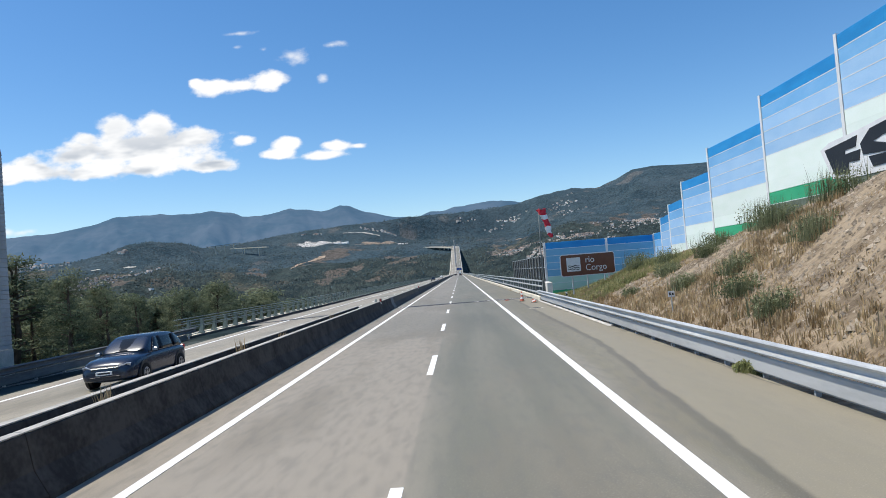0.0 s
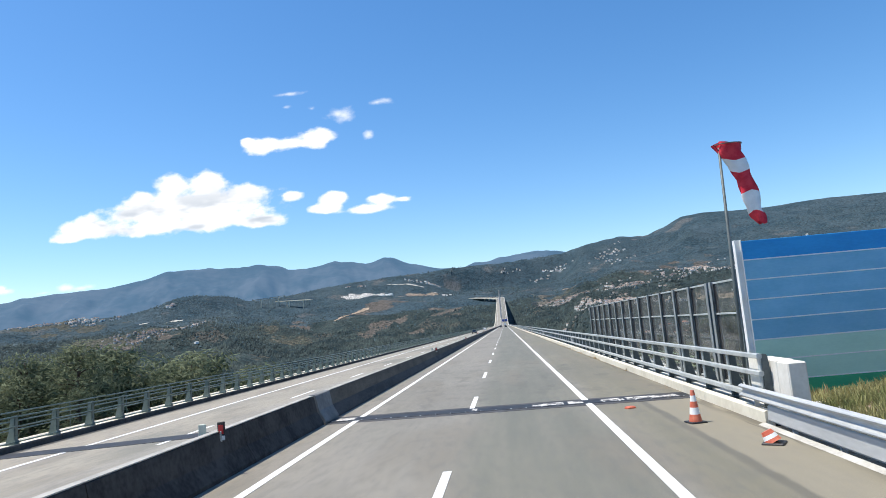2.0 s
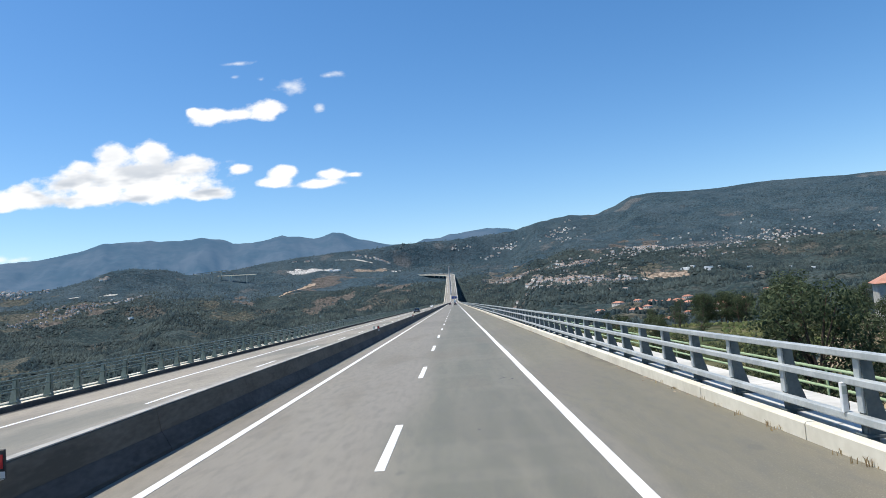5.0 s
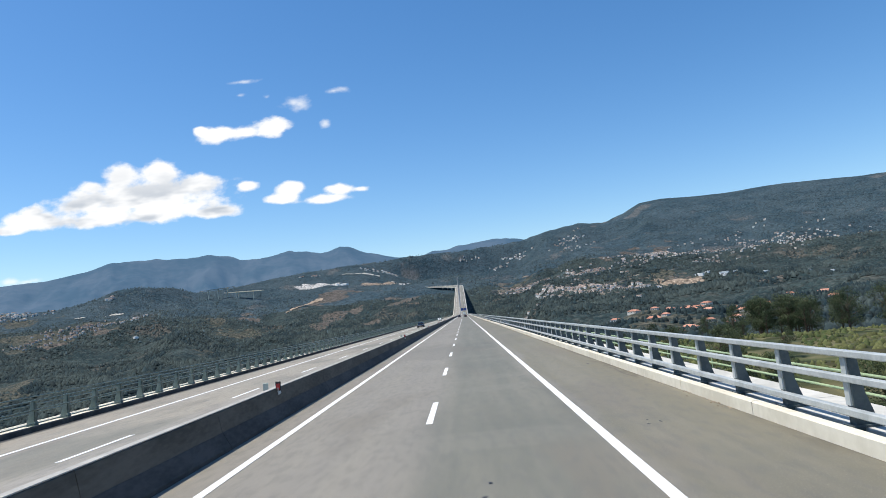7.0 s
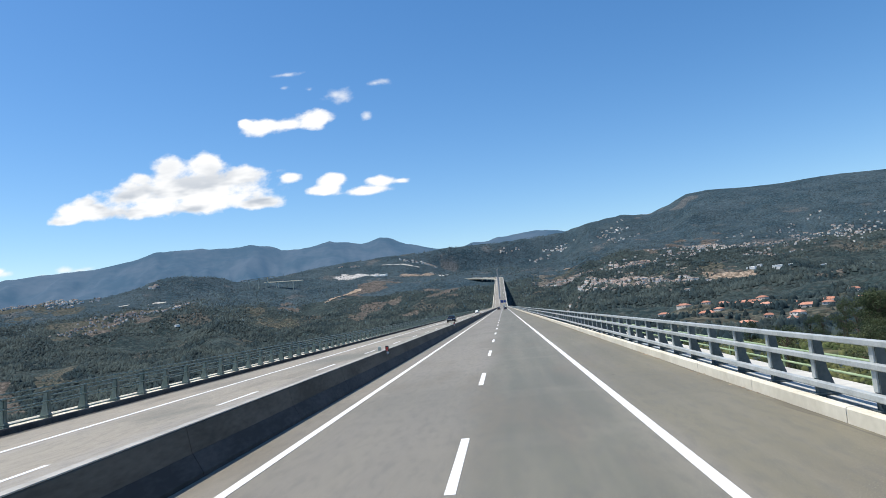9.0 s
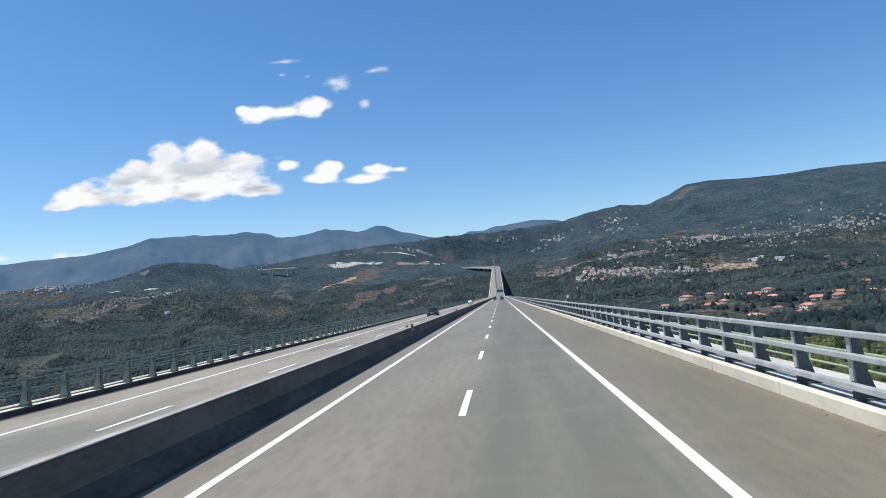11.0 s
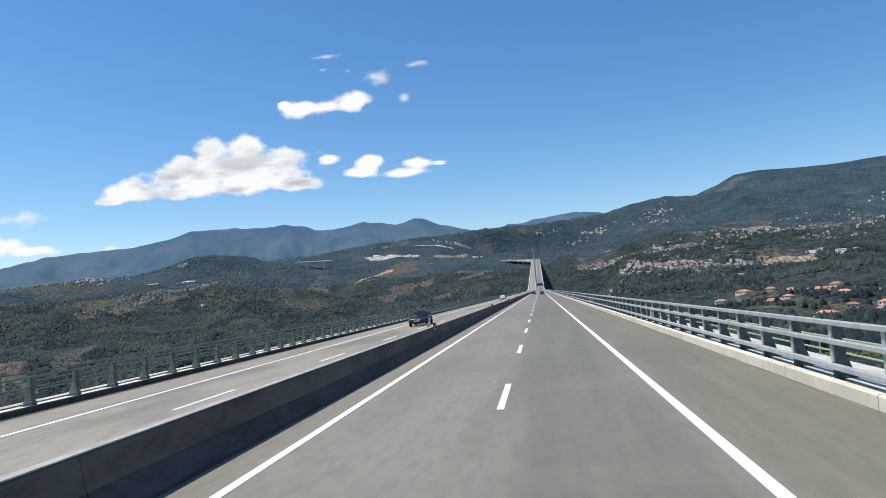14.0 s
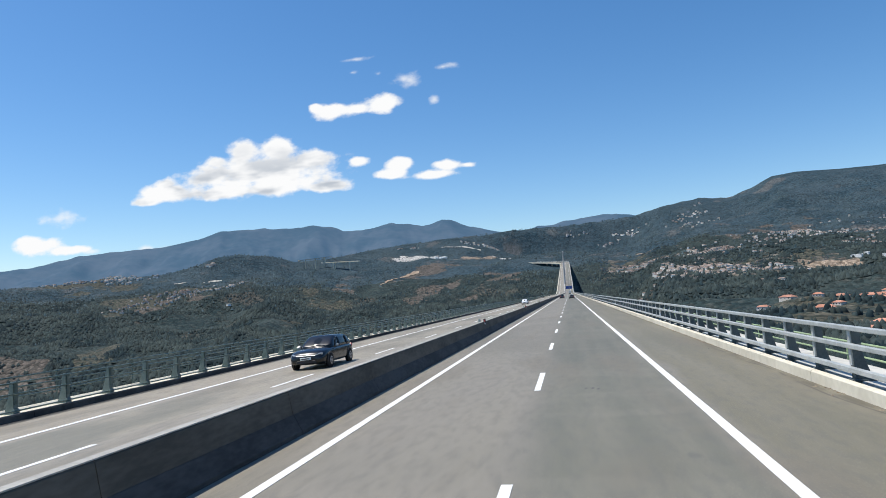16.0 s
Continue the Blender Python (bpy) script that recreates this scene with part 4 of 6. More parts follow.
def railing(name, x, base, y0, y1, out, steel, post_mat, first, rails, top, label, step=POST_STEP):
    """Three box rails on shaped posts; out is +1 when the drop lies towards +x."""
    root = thing(name, label, "railing")
    for z0, z1 in rails:
        b = 0.018
        a0, a1 = (x - (0.06 + 0.6 * (z1 - z0) + 0.05) * out, x - 0.06 * out)
        lo, hi = min(a0, a1), max(a0, a1)
        prof = [(lo + b, base + z0), (hi - b, base + z0), (hi, base + z0 + b), (hi, base + z1 - b), (hi - b, base + z1), (lo + b, base + z1), (lo, base + z1 - b), (lo, base + z0 + b)]
        part("rail", sweep(prof, y0, y1), steel, root)
    sh = Shape()
    web = [(-0.06, 0.0), (0.34, 0.0), (0.30, 0.10), (0.16, 0.55), (0.10, top - 0.04), (0.06, top), (-0.06, top)]
    sh.extrude([(a * out, z) for a, z in web], -0.075, -0.06)
    sh.extrude([(a * out, z) for a, z in web], 0.06, 0.075)
    sh.box(min(-0.06 * out, -0.045 * out), max(-0.06 * out, -0.045 * out), -0.1, 0.1, 0.0, top)
    sh.box(min(-0.14 * out, 0.38 * out), max(-0.14 * out, 0.38 * out), -0.15, 0.15, -0.004, 0.025)
    sh.box(min(-0.16 * out, 0.05 * out), max(-0.16 * out, 0.05 * out), -0.13, 0.13, -0.235, -0.005)
    if out < 0:
        # flared foot of the front plate
        sh.add([(-q * out, w, z) for q in (0.061, 0.10) for w, z in ((-0.16, 0.0), (0.16, 0.0), (0.10, 0.2), (-0.10, 0.2))],
               [(0, 1, 2, 3), (7, 6, 5, 4), (0, 4, 5, 1), (1, 5, 6, 2), (2, 6, 7, 3), (3, 7, 4, 0)])
    n_plain = len(sh.f)
    # flange in rail steel: on the right, its sunshine is put into the colour
    sh.box(min(-0.095 * out, -0.0605 * out), max(-0.095 * out, -0.0605 * out), -0.07, 0.07, 0.34, top - 0.03)
    me = sh.mesh("post")
    me.materials.append(post_mat)
    me.materials.append(steel)
    for f in me.polygons[n_plain:]:
        f.material_index = 1
    k = math.ceil((y0 - first) / step)
    while first + k * step < min(y1, 690):
        part("post", me, None, root, at=pose(x, first + k * step, base))
        k += 1
    return root


railing("bridge_railing", 7.40, 0.235, 52.0, ROAD_END - 20, 1, M["steel"], M["post_steel"], 131.95, ((1.145, 1.26), (0.735, 0.85), (0.185, 0.315)), 1.24, "grey steel bridge railing with three rails on the shoulder side")
railing("bridge_railing", -17.66, -0.265, 44.0, ROAD_END - 20, -1, M["left_steel"], M["left_post"], 250.80, ((1.04, 1.095), (0.67, 0.722), (0.10, 0.15)), 1.11, "green-grey steel bridge railing along the oncoming carriageway", 2.4155)


def handrail(x, z_low, zs, y0, y1, mat, label):
    root = thing("walkway_handrail", label, "handrail")
    for z in zs:
        n = 8
        part("pipe", sweep([(x + 0.03 * math.cos(2 * math.pi * i / n), z + 0.03 * math.sin(2 * math.pi * i / n)) for i in range(n)], y0, y1), mat, root)
    me = Shape().tube([(0, 0, 0), (0, 0, max(zs) - z_low)], 0.022, 6).mesh("upright")
    me.materials.append(mat)
    k = 0
    while y0 + k * 4.654 < 480:
        part("upright", me, None, root, at=pose(x, y0 + 0.6 + k * 4.654, z_low))
        k += 1


handrail(8.86, -0.1, (0.36, 0.73), 58.0, 900.0, M["green_pipe"], "light green pipe handrail outside the service walkway")
handrail(-18.95, -0.53, (0.15, 0.50, 0.87), 46.0, 900.0, M["left_steel"], "dark green pipe handrail outside the far walkway")

# ---- transparent noise screen ----


def noise_screen():
    root = thing("noise_screen", "clear acrylic noise screen between grey steel posts", "noise barrier")
    x, top, base = 8.31, 3.49, 0.22
    post = Shape()
    for a, b in ((-0.11, -0.09), (0.09, 0.11)):
        post.box(a, b, -0.11, 0.11, 0, top - base)
    post.box(-0.09, 0.09, -0.012, 0.012, 0, top - base)
    post.box(-0.14, 0.14, -0.14, 0.14, -0.004, 0.025)
    me = post.mesh("post")
    me.materials.append(M["screen_steel"])
    # posts counted back from the far end; a pair stands across the expansion joint
    n, bay, y_last = 12, 2.45, 90.15
    ys = [58.2 - bay, 58.2, 58.65, 60.9] + [y_last - k * bay for k in range(n - 1, -1, -1)]
    seal = Shape().box(-0.045, 0.045, 0.0, 0.022, 0.08, top - base - 0.04).box(-0.03, 0.03, 0.05, 0.062, 0.08, top - base - 0.04).mesh("seal")
    seal.materials.append(M["rubber"])
    for y in ys:
        part("post", me, None, root, at=pose(x, y, base))
    for y0, y1 in zip(ys, ys[1:]):
        if y1 - y0 < 1.0:
            continue
        gap = y1 - y0
        for z in (0.05, 2.20, 3.20):
            part("crossbar", Shape().bevel_box(-0.04, 0.04, 0.08, gap - 0.08, 0, 0.055, 0.01), M["steel"], root, at=pose(x, y0, base + z))
        for z0, z1 in ((0.10, 2.19), (2.27, 3.19)):
            part("pane", Shape().box(-0.008, 0.008, 0.05, gap - 0.05, z0, z1), M["pane"], root, "clear acrylic sheet", at=pose(x, y0, base)).visible_shadow = False
        for y in (y0 + 0.125, y1 - 0.19):
            part("seal", seal, None, root, "black rubber glazing strip", at=pose(x, y, base))


noise_screen()

# ---- zinc guardrails before the bridge ----


def guardrail(name, x, z0, y0, y1, face, label, plate=True, mat="guard", plate_mat="guard_plate"):
    """W-beam on posts, with a lower plate; face is -1 when the road lies towards -x."""
    root = thing(name, label, "guardrail")
    t = 0.006
    wave = [(0.01, 0.765), (0.035, 0.76), (0.085, 0.735), (0.098, 0.715), (0.085, 0.69), (0.012, 0.655), (0.0, 0.63), (0.0, 0.585), (0.012, 0.56), (0.085, 0.53), (0.098, 0.505), (0.085, 0.48), (0.03, 0.455), (0.0, 0.44)]
    front = [(x + face * a, z0 + z) for a, z in wave]
    back = [(x + face * (a - t), z0 + z) for a, z in reversed(wave)]
    part("beam", sweep(front + back, y0, y1), M[mat], root)
    if plate:
        pl = [(-0.03, 0.42), (-0.005, 0.39), (0.025, 0.10), (0.005, 0.065)]
        part("lower_plate", sweep([(x + face * a, z0 + z) for a, z in pl] + [(x + face * (a - t), z0 + z) for a, z in reversed(pl)], y0, y1 - 1.5), M[plate_mat], root, "smooth zinc plate below the beam")
    sh = Shape().box(-0.05, 0.05, -0.03, -0.022, -0.5, 0.72).box(-0.05, -0.042, -0.03, 0.03, -0.5, 0.72).box(0.042, 0.05, -0.03, 0.03, -0.5, 0.72).box(-0.012, 0.012, -0.03, 0.03, 0.5, 0.7)
    me = sh.mesh("post")
    me.materials.append(M["guard"])
    k = 0
    while y0 + 1 + 2.0 * k < y1:
        part("post", me, None, root, at=pose(x - face * 0.065, y0 + 1 + 2.0 * k, z0))
        k += 1


guardrail("guardrail", 7.02, 0.0, -45, 52.7, -1, "zinc double-wave guardrail with a smooth lower plate")
guardrail("guardrail", -17.05, left_z(-17.05), -45, 45.0, 1, "dull zinc double-wave guardrail beside the oncoming carriageway", True, "guard_shaded", "guard_shaded")
end_panel = thing("railing_end_panel", "green-grey steel panel closing the end of the far railing", "railing")
part("panel", Shape().bevel_box(-0.02, 0.02, 0, 2.6, 0.28, 0.92, 0.01), M["left_steel"], end_panel, at=pose(-18.95, 41.2, -0.5))
for k in range(3):
    part("post", Shape().tube([(0, 0, -0.4), (0, 0, 0.98)], 0.03, 8), M["left_steel"], end_panel, at=pose(-18.95, 41.2 + 1.3 * k, -0.5))

# ---- right-hand cutting and painted noise walls ----
WALL_X = 15.3
BANK = np.array([(-45, 10.0), (0, 8.0), (17, 5.9), (24, 4.9), (31, 4.0), (37.5, 2.95), (43, 2.7), (47.5, 2.4), (51.5, 1.5), (54.4, 0.4)])


def bank_z(x, y):
    """Height of the cut slope right of the guardrail."""
    t = smooth((np.asarray(x) - 7.6) / (WALL_X - 7.6), -0.05, 1.02)
    t = 0.62 * np.clip((np.asarray(x) - 7.4) / (WALL_X - 7.4), 0, 1.4) + 0.38 * t
    hh = np.interp(y, BANK[:, 0], BANK[:, 1])
    z = -0.06 + hh * np.minimum(t, 1.08)
    return z + 0.28 * fbm(x, y, 2.6, 4, 21) * np.clip(np.asarray(x) - 7.3, 0, 1) + 0.5 * fbm(x, y, 7.0, 2, 30) * np.clip((np.asarray(x) - 8) / 4, 0, 1) * np.clip(hh / 3, 0, 1)


def make_bank():
    xs, ys = np.linspace(7.06, 30.0, 120), np.linspace(-45, 54.3, 300)
    X, Y = np.meshgrid(xs, ys)
    Z = bank_z(X, Y)
    nx, ny = len(xs), len(ys)
    i, j = np.meshgrid(np.arange(ny - 1), np.arange(nx - 1), indexing="ij")
    faces = np.stack([i * nx + j, i * nx + j + 1, (i + 1) * nx + j + 1, (i + 1) * nx + j], -1).reshape(-1, 4)
    me = bpy.data.meshes.new("cut_slope")
    me.from_pydata(np.stack([X, Y, Z], -1).reshape(-1, 3).tolist(), [], faces.tolist())
    me.shade_smooth()
    me.materials.append(M["soil"])
    tagged(new("cut_slope", me), "dry stony cut slope above the guardrail", "slope", kind="structure")


make_bank()


def wall_bay(root, a, b, top, bottom, bands):
    """One bay of horizontal planks from a to b (x, y); bands name the paint from the top down."""
    a, b = Vector((*a, 0)), Vector((*b, 0))
    d = (b - a).normalized()
    ang = math.atan2(d.y, d.x)
    length = (b - a).length
    h = 0.553
    for k, name in enumerate(bands):
        at = Matrix.Translation((a.x, a.y, top - h * (k + 1))) @ Matrix.Rotation(ang, 4, "Z")
        pale = name == "green_pale"
        part("plank", Shape().bevel_box(0.09, length - 0.09, -0.06, 0.06, 0.0 if pale else 0.017, h if pale else h - 0.017, 0.003 if pale else 0.008), M[name], root, at=at)
        if not pale:
            part("joint_strip", Shape().box(0.09, length - 0.09, -0.064, 0.064, -0.016, 0.016), M["white"], root, at=at)
    low = top - h * len(bands)
    if low > bottom - 0.6:
        part("base_slab", Shape().box(0.09, length - 0.09, -0.08, 0.08, bottom - 0.6 - low, -0.014), M["wall_base"], root, "grey-green concrete base", at=Matrix.Translation((a.x, a.y, low)) @ Matrix.Rotation(ang, 4, "Z"))


def wall_post(root, x, y, z0, z1):
    sh = Shape()
    for p, q in ((-0.09, -0.07), (0.07, 0.09)):
        sh.box(p, q, -0.09, 0.09, z0, z1)
    sh.box(-0.07, 0.07, -0.02, 0.02, z0, z1)
    part("post", sh, M["white"], root, "pale steel post", at=pose(x, y, 0))


# the cross wall's shade is put in through darker copies of the paints
BANDS_CROSS = ["blue_deep", "blue_pale_shaded", "blue_pale_shaded", "blue_pale_shaded", "blue_pale_shaded", "green_pale_shaded", "green_pale_shaded", "green_deep"]


def painted_walls():
    cross = thing("painted_noise_wall", "noise wall of planks painted from deep blue down to green", "noise barrier", "painted noise walls")
    posts = [(8.02, 54.6), (13.1, 54.9), (17.1, 55.4)]
    for p, q in zip(posts, posts[1:]):
        wall_bay(cross, p, q, 4.45, 0.05, BANDS_CROSS)
    for p in posts:
        wall_post(cross, p[0], p[1], -0.5, 4.47)
    # far post of each bay, with the bay's top
    steps = [(17.2, 55.4, 4.5), (16.68, 51.6, 5.5), (15.86, 46.8, 6.1), (15.3, 42.1, 7.1), (15.3, 37.4, 8.35), (15.3, 30.65, 9.5), (15.3, 24.36, 10.08), (15.3, 18.0, 10.7), (15.3, 11.5, 11.5), (15.3, 5.0, 12.2), (15.3, -1.5, 12.8)]
    for (x0, y0, z0), (x1, y1, z1) in zip(steps, steps[1:]):
        bay = thing("painted_noise_wall", "tall stepped noise wall bay in blue, pale green and green", "noise barrier", "painted noise walls")
        low = float(bank_z(x1 - 0.2, 0.5 * (y0 + y1)))
        wall_bay(bay, (x1, y1), (x0, y0), z0, low, ["blue_deep", "blue_light"] + ["blue_pale"] * 3 + ["green_pale"] * 3 + ["green_deep"])
        wall_post(bay, x0, y0, low - 1.2, z0 + 0.05)


painted_walls()


def letters(parent, text, mat, size, at, depth=0.006, name="lettering", bold=0.0):
    cu = bpy.data.curves.new(name, "FONT")
    cu.body, cu.size, cu.extrude, cu.offset = text, size, depth, bold
    ob = bpy.data.objects.new(name, cu)
    me = bpy.data.meshes.new_from_object(ob)
    me.name = name
    bpy.data.objects.remove(ob)
    me.materials.clear()
    me.materials.append(mat)
    o = part(name, me, mat, parent, at=at)
    return o


def graffiti():
    """Two slanted block letters in black on a ragged white ground; outlines as (y, z) on the wall."""
    root = thing("graffiti", "black spray-painted block letters outlined in white on the noise wall", "graffiti")
    ground = [(26.0, 6.14), (25.4, 6.34), (23.5, 6.46), (22.0, 6.60), (20.4, 6.75), (20.3, 4.9), (22.3, 4.85), (24.2, 4.85), (25.35, 4.98)]
    stem = [(25.69, 6.10), (23.59, 6.28), (23.73, 5.91), (24.36, 5.89), (24.43, 5.74), (23.48, 5.77), (23.58, 5.40), (24.21, 5.43), (24.26, 5.04), (25.15, 5.09)]
    upper = [(23.35, 5.55), (23.45, 5.95), (22.85, 6.36), (21.0, 6.55), (21.1, 6.10), (22.2, 6.02), (22.75, 5.90), (22.0, 5.72), (21.9, 5.45)]
    lower = [(23.05, 5.44), (21.9, 5.42), (20.9, 5.85), (20.75, 5.55), (21.3, 5.08), (22.85, 5.06)]
    part("outline", Shape().extrude(ground, 15.2, 15.215, axis="x"), M["white"], root, "white painted ground")
    for shape in (stem, upper, lower):
        part("letter", Shape().extrude(shape, 15.18, 15.198, axis="x"), M["black"], root)


graffiti()

# ---- river sign ----


def river_sign():
    tilt = Matrix.Translation((8.02, 46.75, 0)) @ Matrix.Rotation(radians(14), 4, "Z")
    root = thing("road_sign", "brown river sign with white lettering and water symbol", "sign", at=tilt)
    w, z0, z1 = 4.12, 1.70, 3.24
    r = 0.12
    out = [(r, z0), (w - r, z0), (w, z0 + r), (w, z1 - r), (w - r, z1), (r, z1), (0, z1 - r), (0, z0 + r)]
    ins = [(r + 0.02, z0 + 0.05), (w - r - 0.02, z0 + 0.05), (w - 0.05, z0 + r + 0.02), (w - 0.05, z1 - r - 0.02), (w - r - 0.02, z1 - 0.05), (r + 0.02, z1 - 0.05), (0.05, z1 - r - 0.02), (0.05, z0 + r + 0.02)]
    part("rim", Shape().extrude(out, 0.0, 0.03), M["white"], root, "thin white border")
    part("panel", Shape().extrude(ins, -0.006, 0.002), M["brown_sign"], root, "brown sign face")
    part("pictogram", Shape().box(0.46, 1.50, -0.012, -0.0065, 2.04, 3.0), M["white"], root, "white square")
    for k in range(3):
        sh, n = Shape(), 24
        zc = 2.18 + 0.12 * k
        up = [(0.56 + 0.84 * i / n, zc + 0.028 * math.sin(i / n * 4 * math.pi) + 0.026) for i in range(n + 1)]
        lo = [(x, z - 0.052) for x, z in reversed(up)]
        part("wave", sh.extrude(up + lo, -0.016, -0.0125), M["black"], root, "black wavy line")
    up90 = Matrix.Rotation(radians(90), 4, "X")
    letters(root, "rio", M["white"], 0.62, Matrix.Translation((1.85, -0.008, 2.60)) @ up90)
    letters(root, "Corgo", M["white"], 0.62, Matrix.Translation((1.85, -0.008, 2.05)) @ up90)
    for x in (0.85, 1.98, 3.3):
        part("post", Shape().box(x - 0.04, x + 0.04, 0.031, 0.11, -0.3, 3.1), M["steel"], root)


river_sign()


def windsock():
    root = thing("windsock", "limp red and white windsock on a thin grey pole", "windsock")
    part("pole", Shape().tube([(7.62, 54.15, -0.1), (7.66, 54.15, 3.0), (7.74, 54.15, 7.05)], [0.05, 0.045, 0.035], 10), M["post_steel"], root, smooth=True)
    n = 14
    ring = [(8.0 + 0.36 * math.cos(2 * math.pi * i / n), 54.15 + 0.25 * math.sin(2 * math.pi * i / n), 7.12) for i in range(n + 1)]
    part("hoop", Shape().tube(ring, 0.015, 5), M["post_steel"], root)
    spine = [(7.96, 7.16), (7.98, 6.85), (8.22, 6.45), (8.34, 6.05), (8.38, 5.7), (8.46, 5.35), (8.56, 5.05), (8.62, 4.86)]
    half = [0.34, 0.31, 0.24, 0.22, 0.23, 0.19, 0.17, 0.12]
    cuts = [(0, 1.4, "sock_red"), (1.4, 2.3, "sock_white"), (2.3, 3.9, "sock_red"), (3.9, 5.6, "sock_white"), (5.6, 7.0, "sock_red")]
    for c0, c1, mt in cuts:
        sh, m, rows = Shape(), 18, []
        for s in range(7):
            q = c0 + (c1 - c0) * s / 6
            i = min(int(q), len(spine) - 2)
            f = q - i
            cx, cz = spine[i][0] * (1 - f) + spine[i + 1][0] * f, spine[i][1] * (1 - f) + spine[i + 1][1] * f
            w = half[i] * (1 - f) + half[i + 1] * f
            for k in range(m):
                a = 2 * math.pi * k / m
                fold = 1 + 0.22 * math.sin(3 * a + q * 2.1) + 0.10 * math.sin(5 * a - q)
                rows.append((cx + w * fold * math.cos(a), 54.15 + 0.45 * w * fold * math.sin(a), cz + 0.05 * math.sin(2 * a + q)))
        sh.add(rows, [(s * m + k, s * m + (k + 1) % m, (s + 1) * m + (k + 1) % m, (s + 1) * m + k) for s in range(6) for k in range(m)])
        part("sleeve_band", sh, M[mt], root, "red cloth band" if mt == "sock_red" else "white cloth band", smooth=True)


windsock()


def end_block():
    root = thing("concrete_end_block", "whitish concrete block where the guardrail meets the bridge", "concrete block", at=pose(7.62, 52.6, 0))
    part("block", Shape().bevel_box(-0.08, 0.34, -0.88, 0.95, 0.0, 1.34, 0.03), M["chalk"], root)
    part("end_slab", Shape().bevel_box(-0.08, 0.34, -1.5, -0.90, 0.0, 1.32, 0.03), M["chalk"], root)


end_block()


def km_plate():
    root = thing("kilometre_marker", "small white kilometre plate with dark bars on a post", "marker", at=pose(8.5, 24.3, float(bank_z(8.5, 24.3)) - 0.1))
    part("post", Shape().tube([(0, 0, -0.2), (0, 0, 0.85)], 0.022, 8), M["steel"], root)
    part("plate", Shape().bevel_box(-0.12, 0.12, -0.012, 0.0, 0.74, 0.95, 0.004), M["white"], root)
    part("bar", Shape().box(-0.08, -0.02, -0.016, -0.0125, 0.80, 0.90), M["black"], root, "black bar")
    part("bar", Shape().box(0.02, 0.08, -0.016, -0.0125, 0.80, 0.88), M["black"], root, "black bar")


km_plate()


def verge_post():
    root = thing("delineator_post", "white plastic verge post with a dark band", "delineator", at=pose(8.1, 45.6, float(bank_z(8.1, 45.6))))
    part("stem", Shape().bevel_box(-0.06, 0.06, -0.04, 0.04, -0.1, 0.36, 0.015), M["white"], root)
    part("band", Shape().bevel_box(-0.063, 0.063, -0.043, 0.043, 0.36, 0.50, 0.015), M["black"], root, "black band")
    part("tip", Shape().bevel_box(-0.06, 0.06, -0.04, 0.04, 0.50, 0.60, 0.02), M["white"], root)


verge_post()

# delineators on the median
dl = thing("barrier_delineator", "small black delineator with a red reflector on the barrier", "delineator", "barrier delineators", at=pose(-4.99, 49.75, 0.74))
part("bracket", Shape().bevel_box(-0.012, 0.012, -0.07, 0.07, -0.02, 0.2, 0.004), M["steel"], dl)
part("body", Shape().bevel_box(-0.085, 0.085, -0.02, 0.02, 0.0, 0.40, 0.012), M["black"], dl)
part("foot_band", Shape().box(-0.083, 0.083, -0.024, -0.0205, 0.01, 0.10), M["white"], dl, "white lower band")
part("reflector", Shape().box(-0.055, 0.055, -0.026, -0.0205, 0.14, 0.33), M["reflector"], dl, "red reflector")
dw = thing("barrier_delineator", "small white delineator facing the oncoming traffic", "delineator", "barrier delineators", at=pose(-5.30, 49.5, 0.72))
part("body", Shape().bevel_box(-0.085, 0.085, -0.02, 0.02, 0.0, 0.42, 0.012), M["grey_plastic"], dw)
part("reflector", Shape().box(-0.04, 0.04, 0.0205, 0.025, 0.16, 0.31), M["lamp_clear"], dw)
for k in range(1, 11):
    copy_thing(dl, pose(-4.97, 49.75 + 46.17 * k, 0.74))
    copy_thing(dw, pose(-5.30, 49.5 + 46.17 * k, 0.72))


rd = thing("railing_delineator", "small white and black delineator clamped to the bridge railing", "delineator", "railing delineators", at=pose(7.22, 97.0, 0.56))
part("body", Shape().bevel_box(-0.05, 0.05, -0.03, 0.03, 0.0, 0.44, 0.012), M["white"], rd)
part("dark_face", Shape().bevel_box(0.0505, 0.058, -0.028, 0.028, 0.02, 0.42, 0.003), M["black"], rd, "black side face")
part("reflector", Shape().box(-0.035, 0.035, -0.036, -0.0305, 0.26, 0.38), M["grey_plastic"], rd, "grey reflector")
for k in range(1, 10):
    copy_thing(rd, pose(7.22, 97.0 + 46.31 * k, 0.56))


def traffic_cone(x, y, tip, turn):
    m = pose(x, y, 0.002, 0, 0, turn)
    root = thing("traffic_cone", "red and white traffic cone standing on the shoulder" if not tip else "crushed orange traffic cone sagging on its black base", "cone", "traffic cones", at=m)
    part("base", Shape().bevel_box(-0.2, 0.2, -0.2, 0.2, 0, 0.035, 0.012), M["black"], root, "black rubber base")
    zs, rs = ([0.035, 0.2, 0.36, 0.5, 0.64, 0.76], [0.15, 0.122, 0.098, 0.078, 0.06, 0.045]) if not tip else ([0.035, 0.10, 0.17, 0.24], [0.17, 0.145, 0.125, 0.10])
    for i in range(len(zs) - 1):
        part("sleeve", Shape().tube([(tip * zs[i] * 0.5, 0, zs[i]), (tip * zs[i + 1] * 0.5, 0, zs[i + 1])], [rs[i], rs[i + 1]], 18), M["orange"] if i % 2 == 0 else M["white"], root, "orange band" if i % 2 == 0 else "white reflective band", smooth=False)


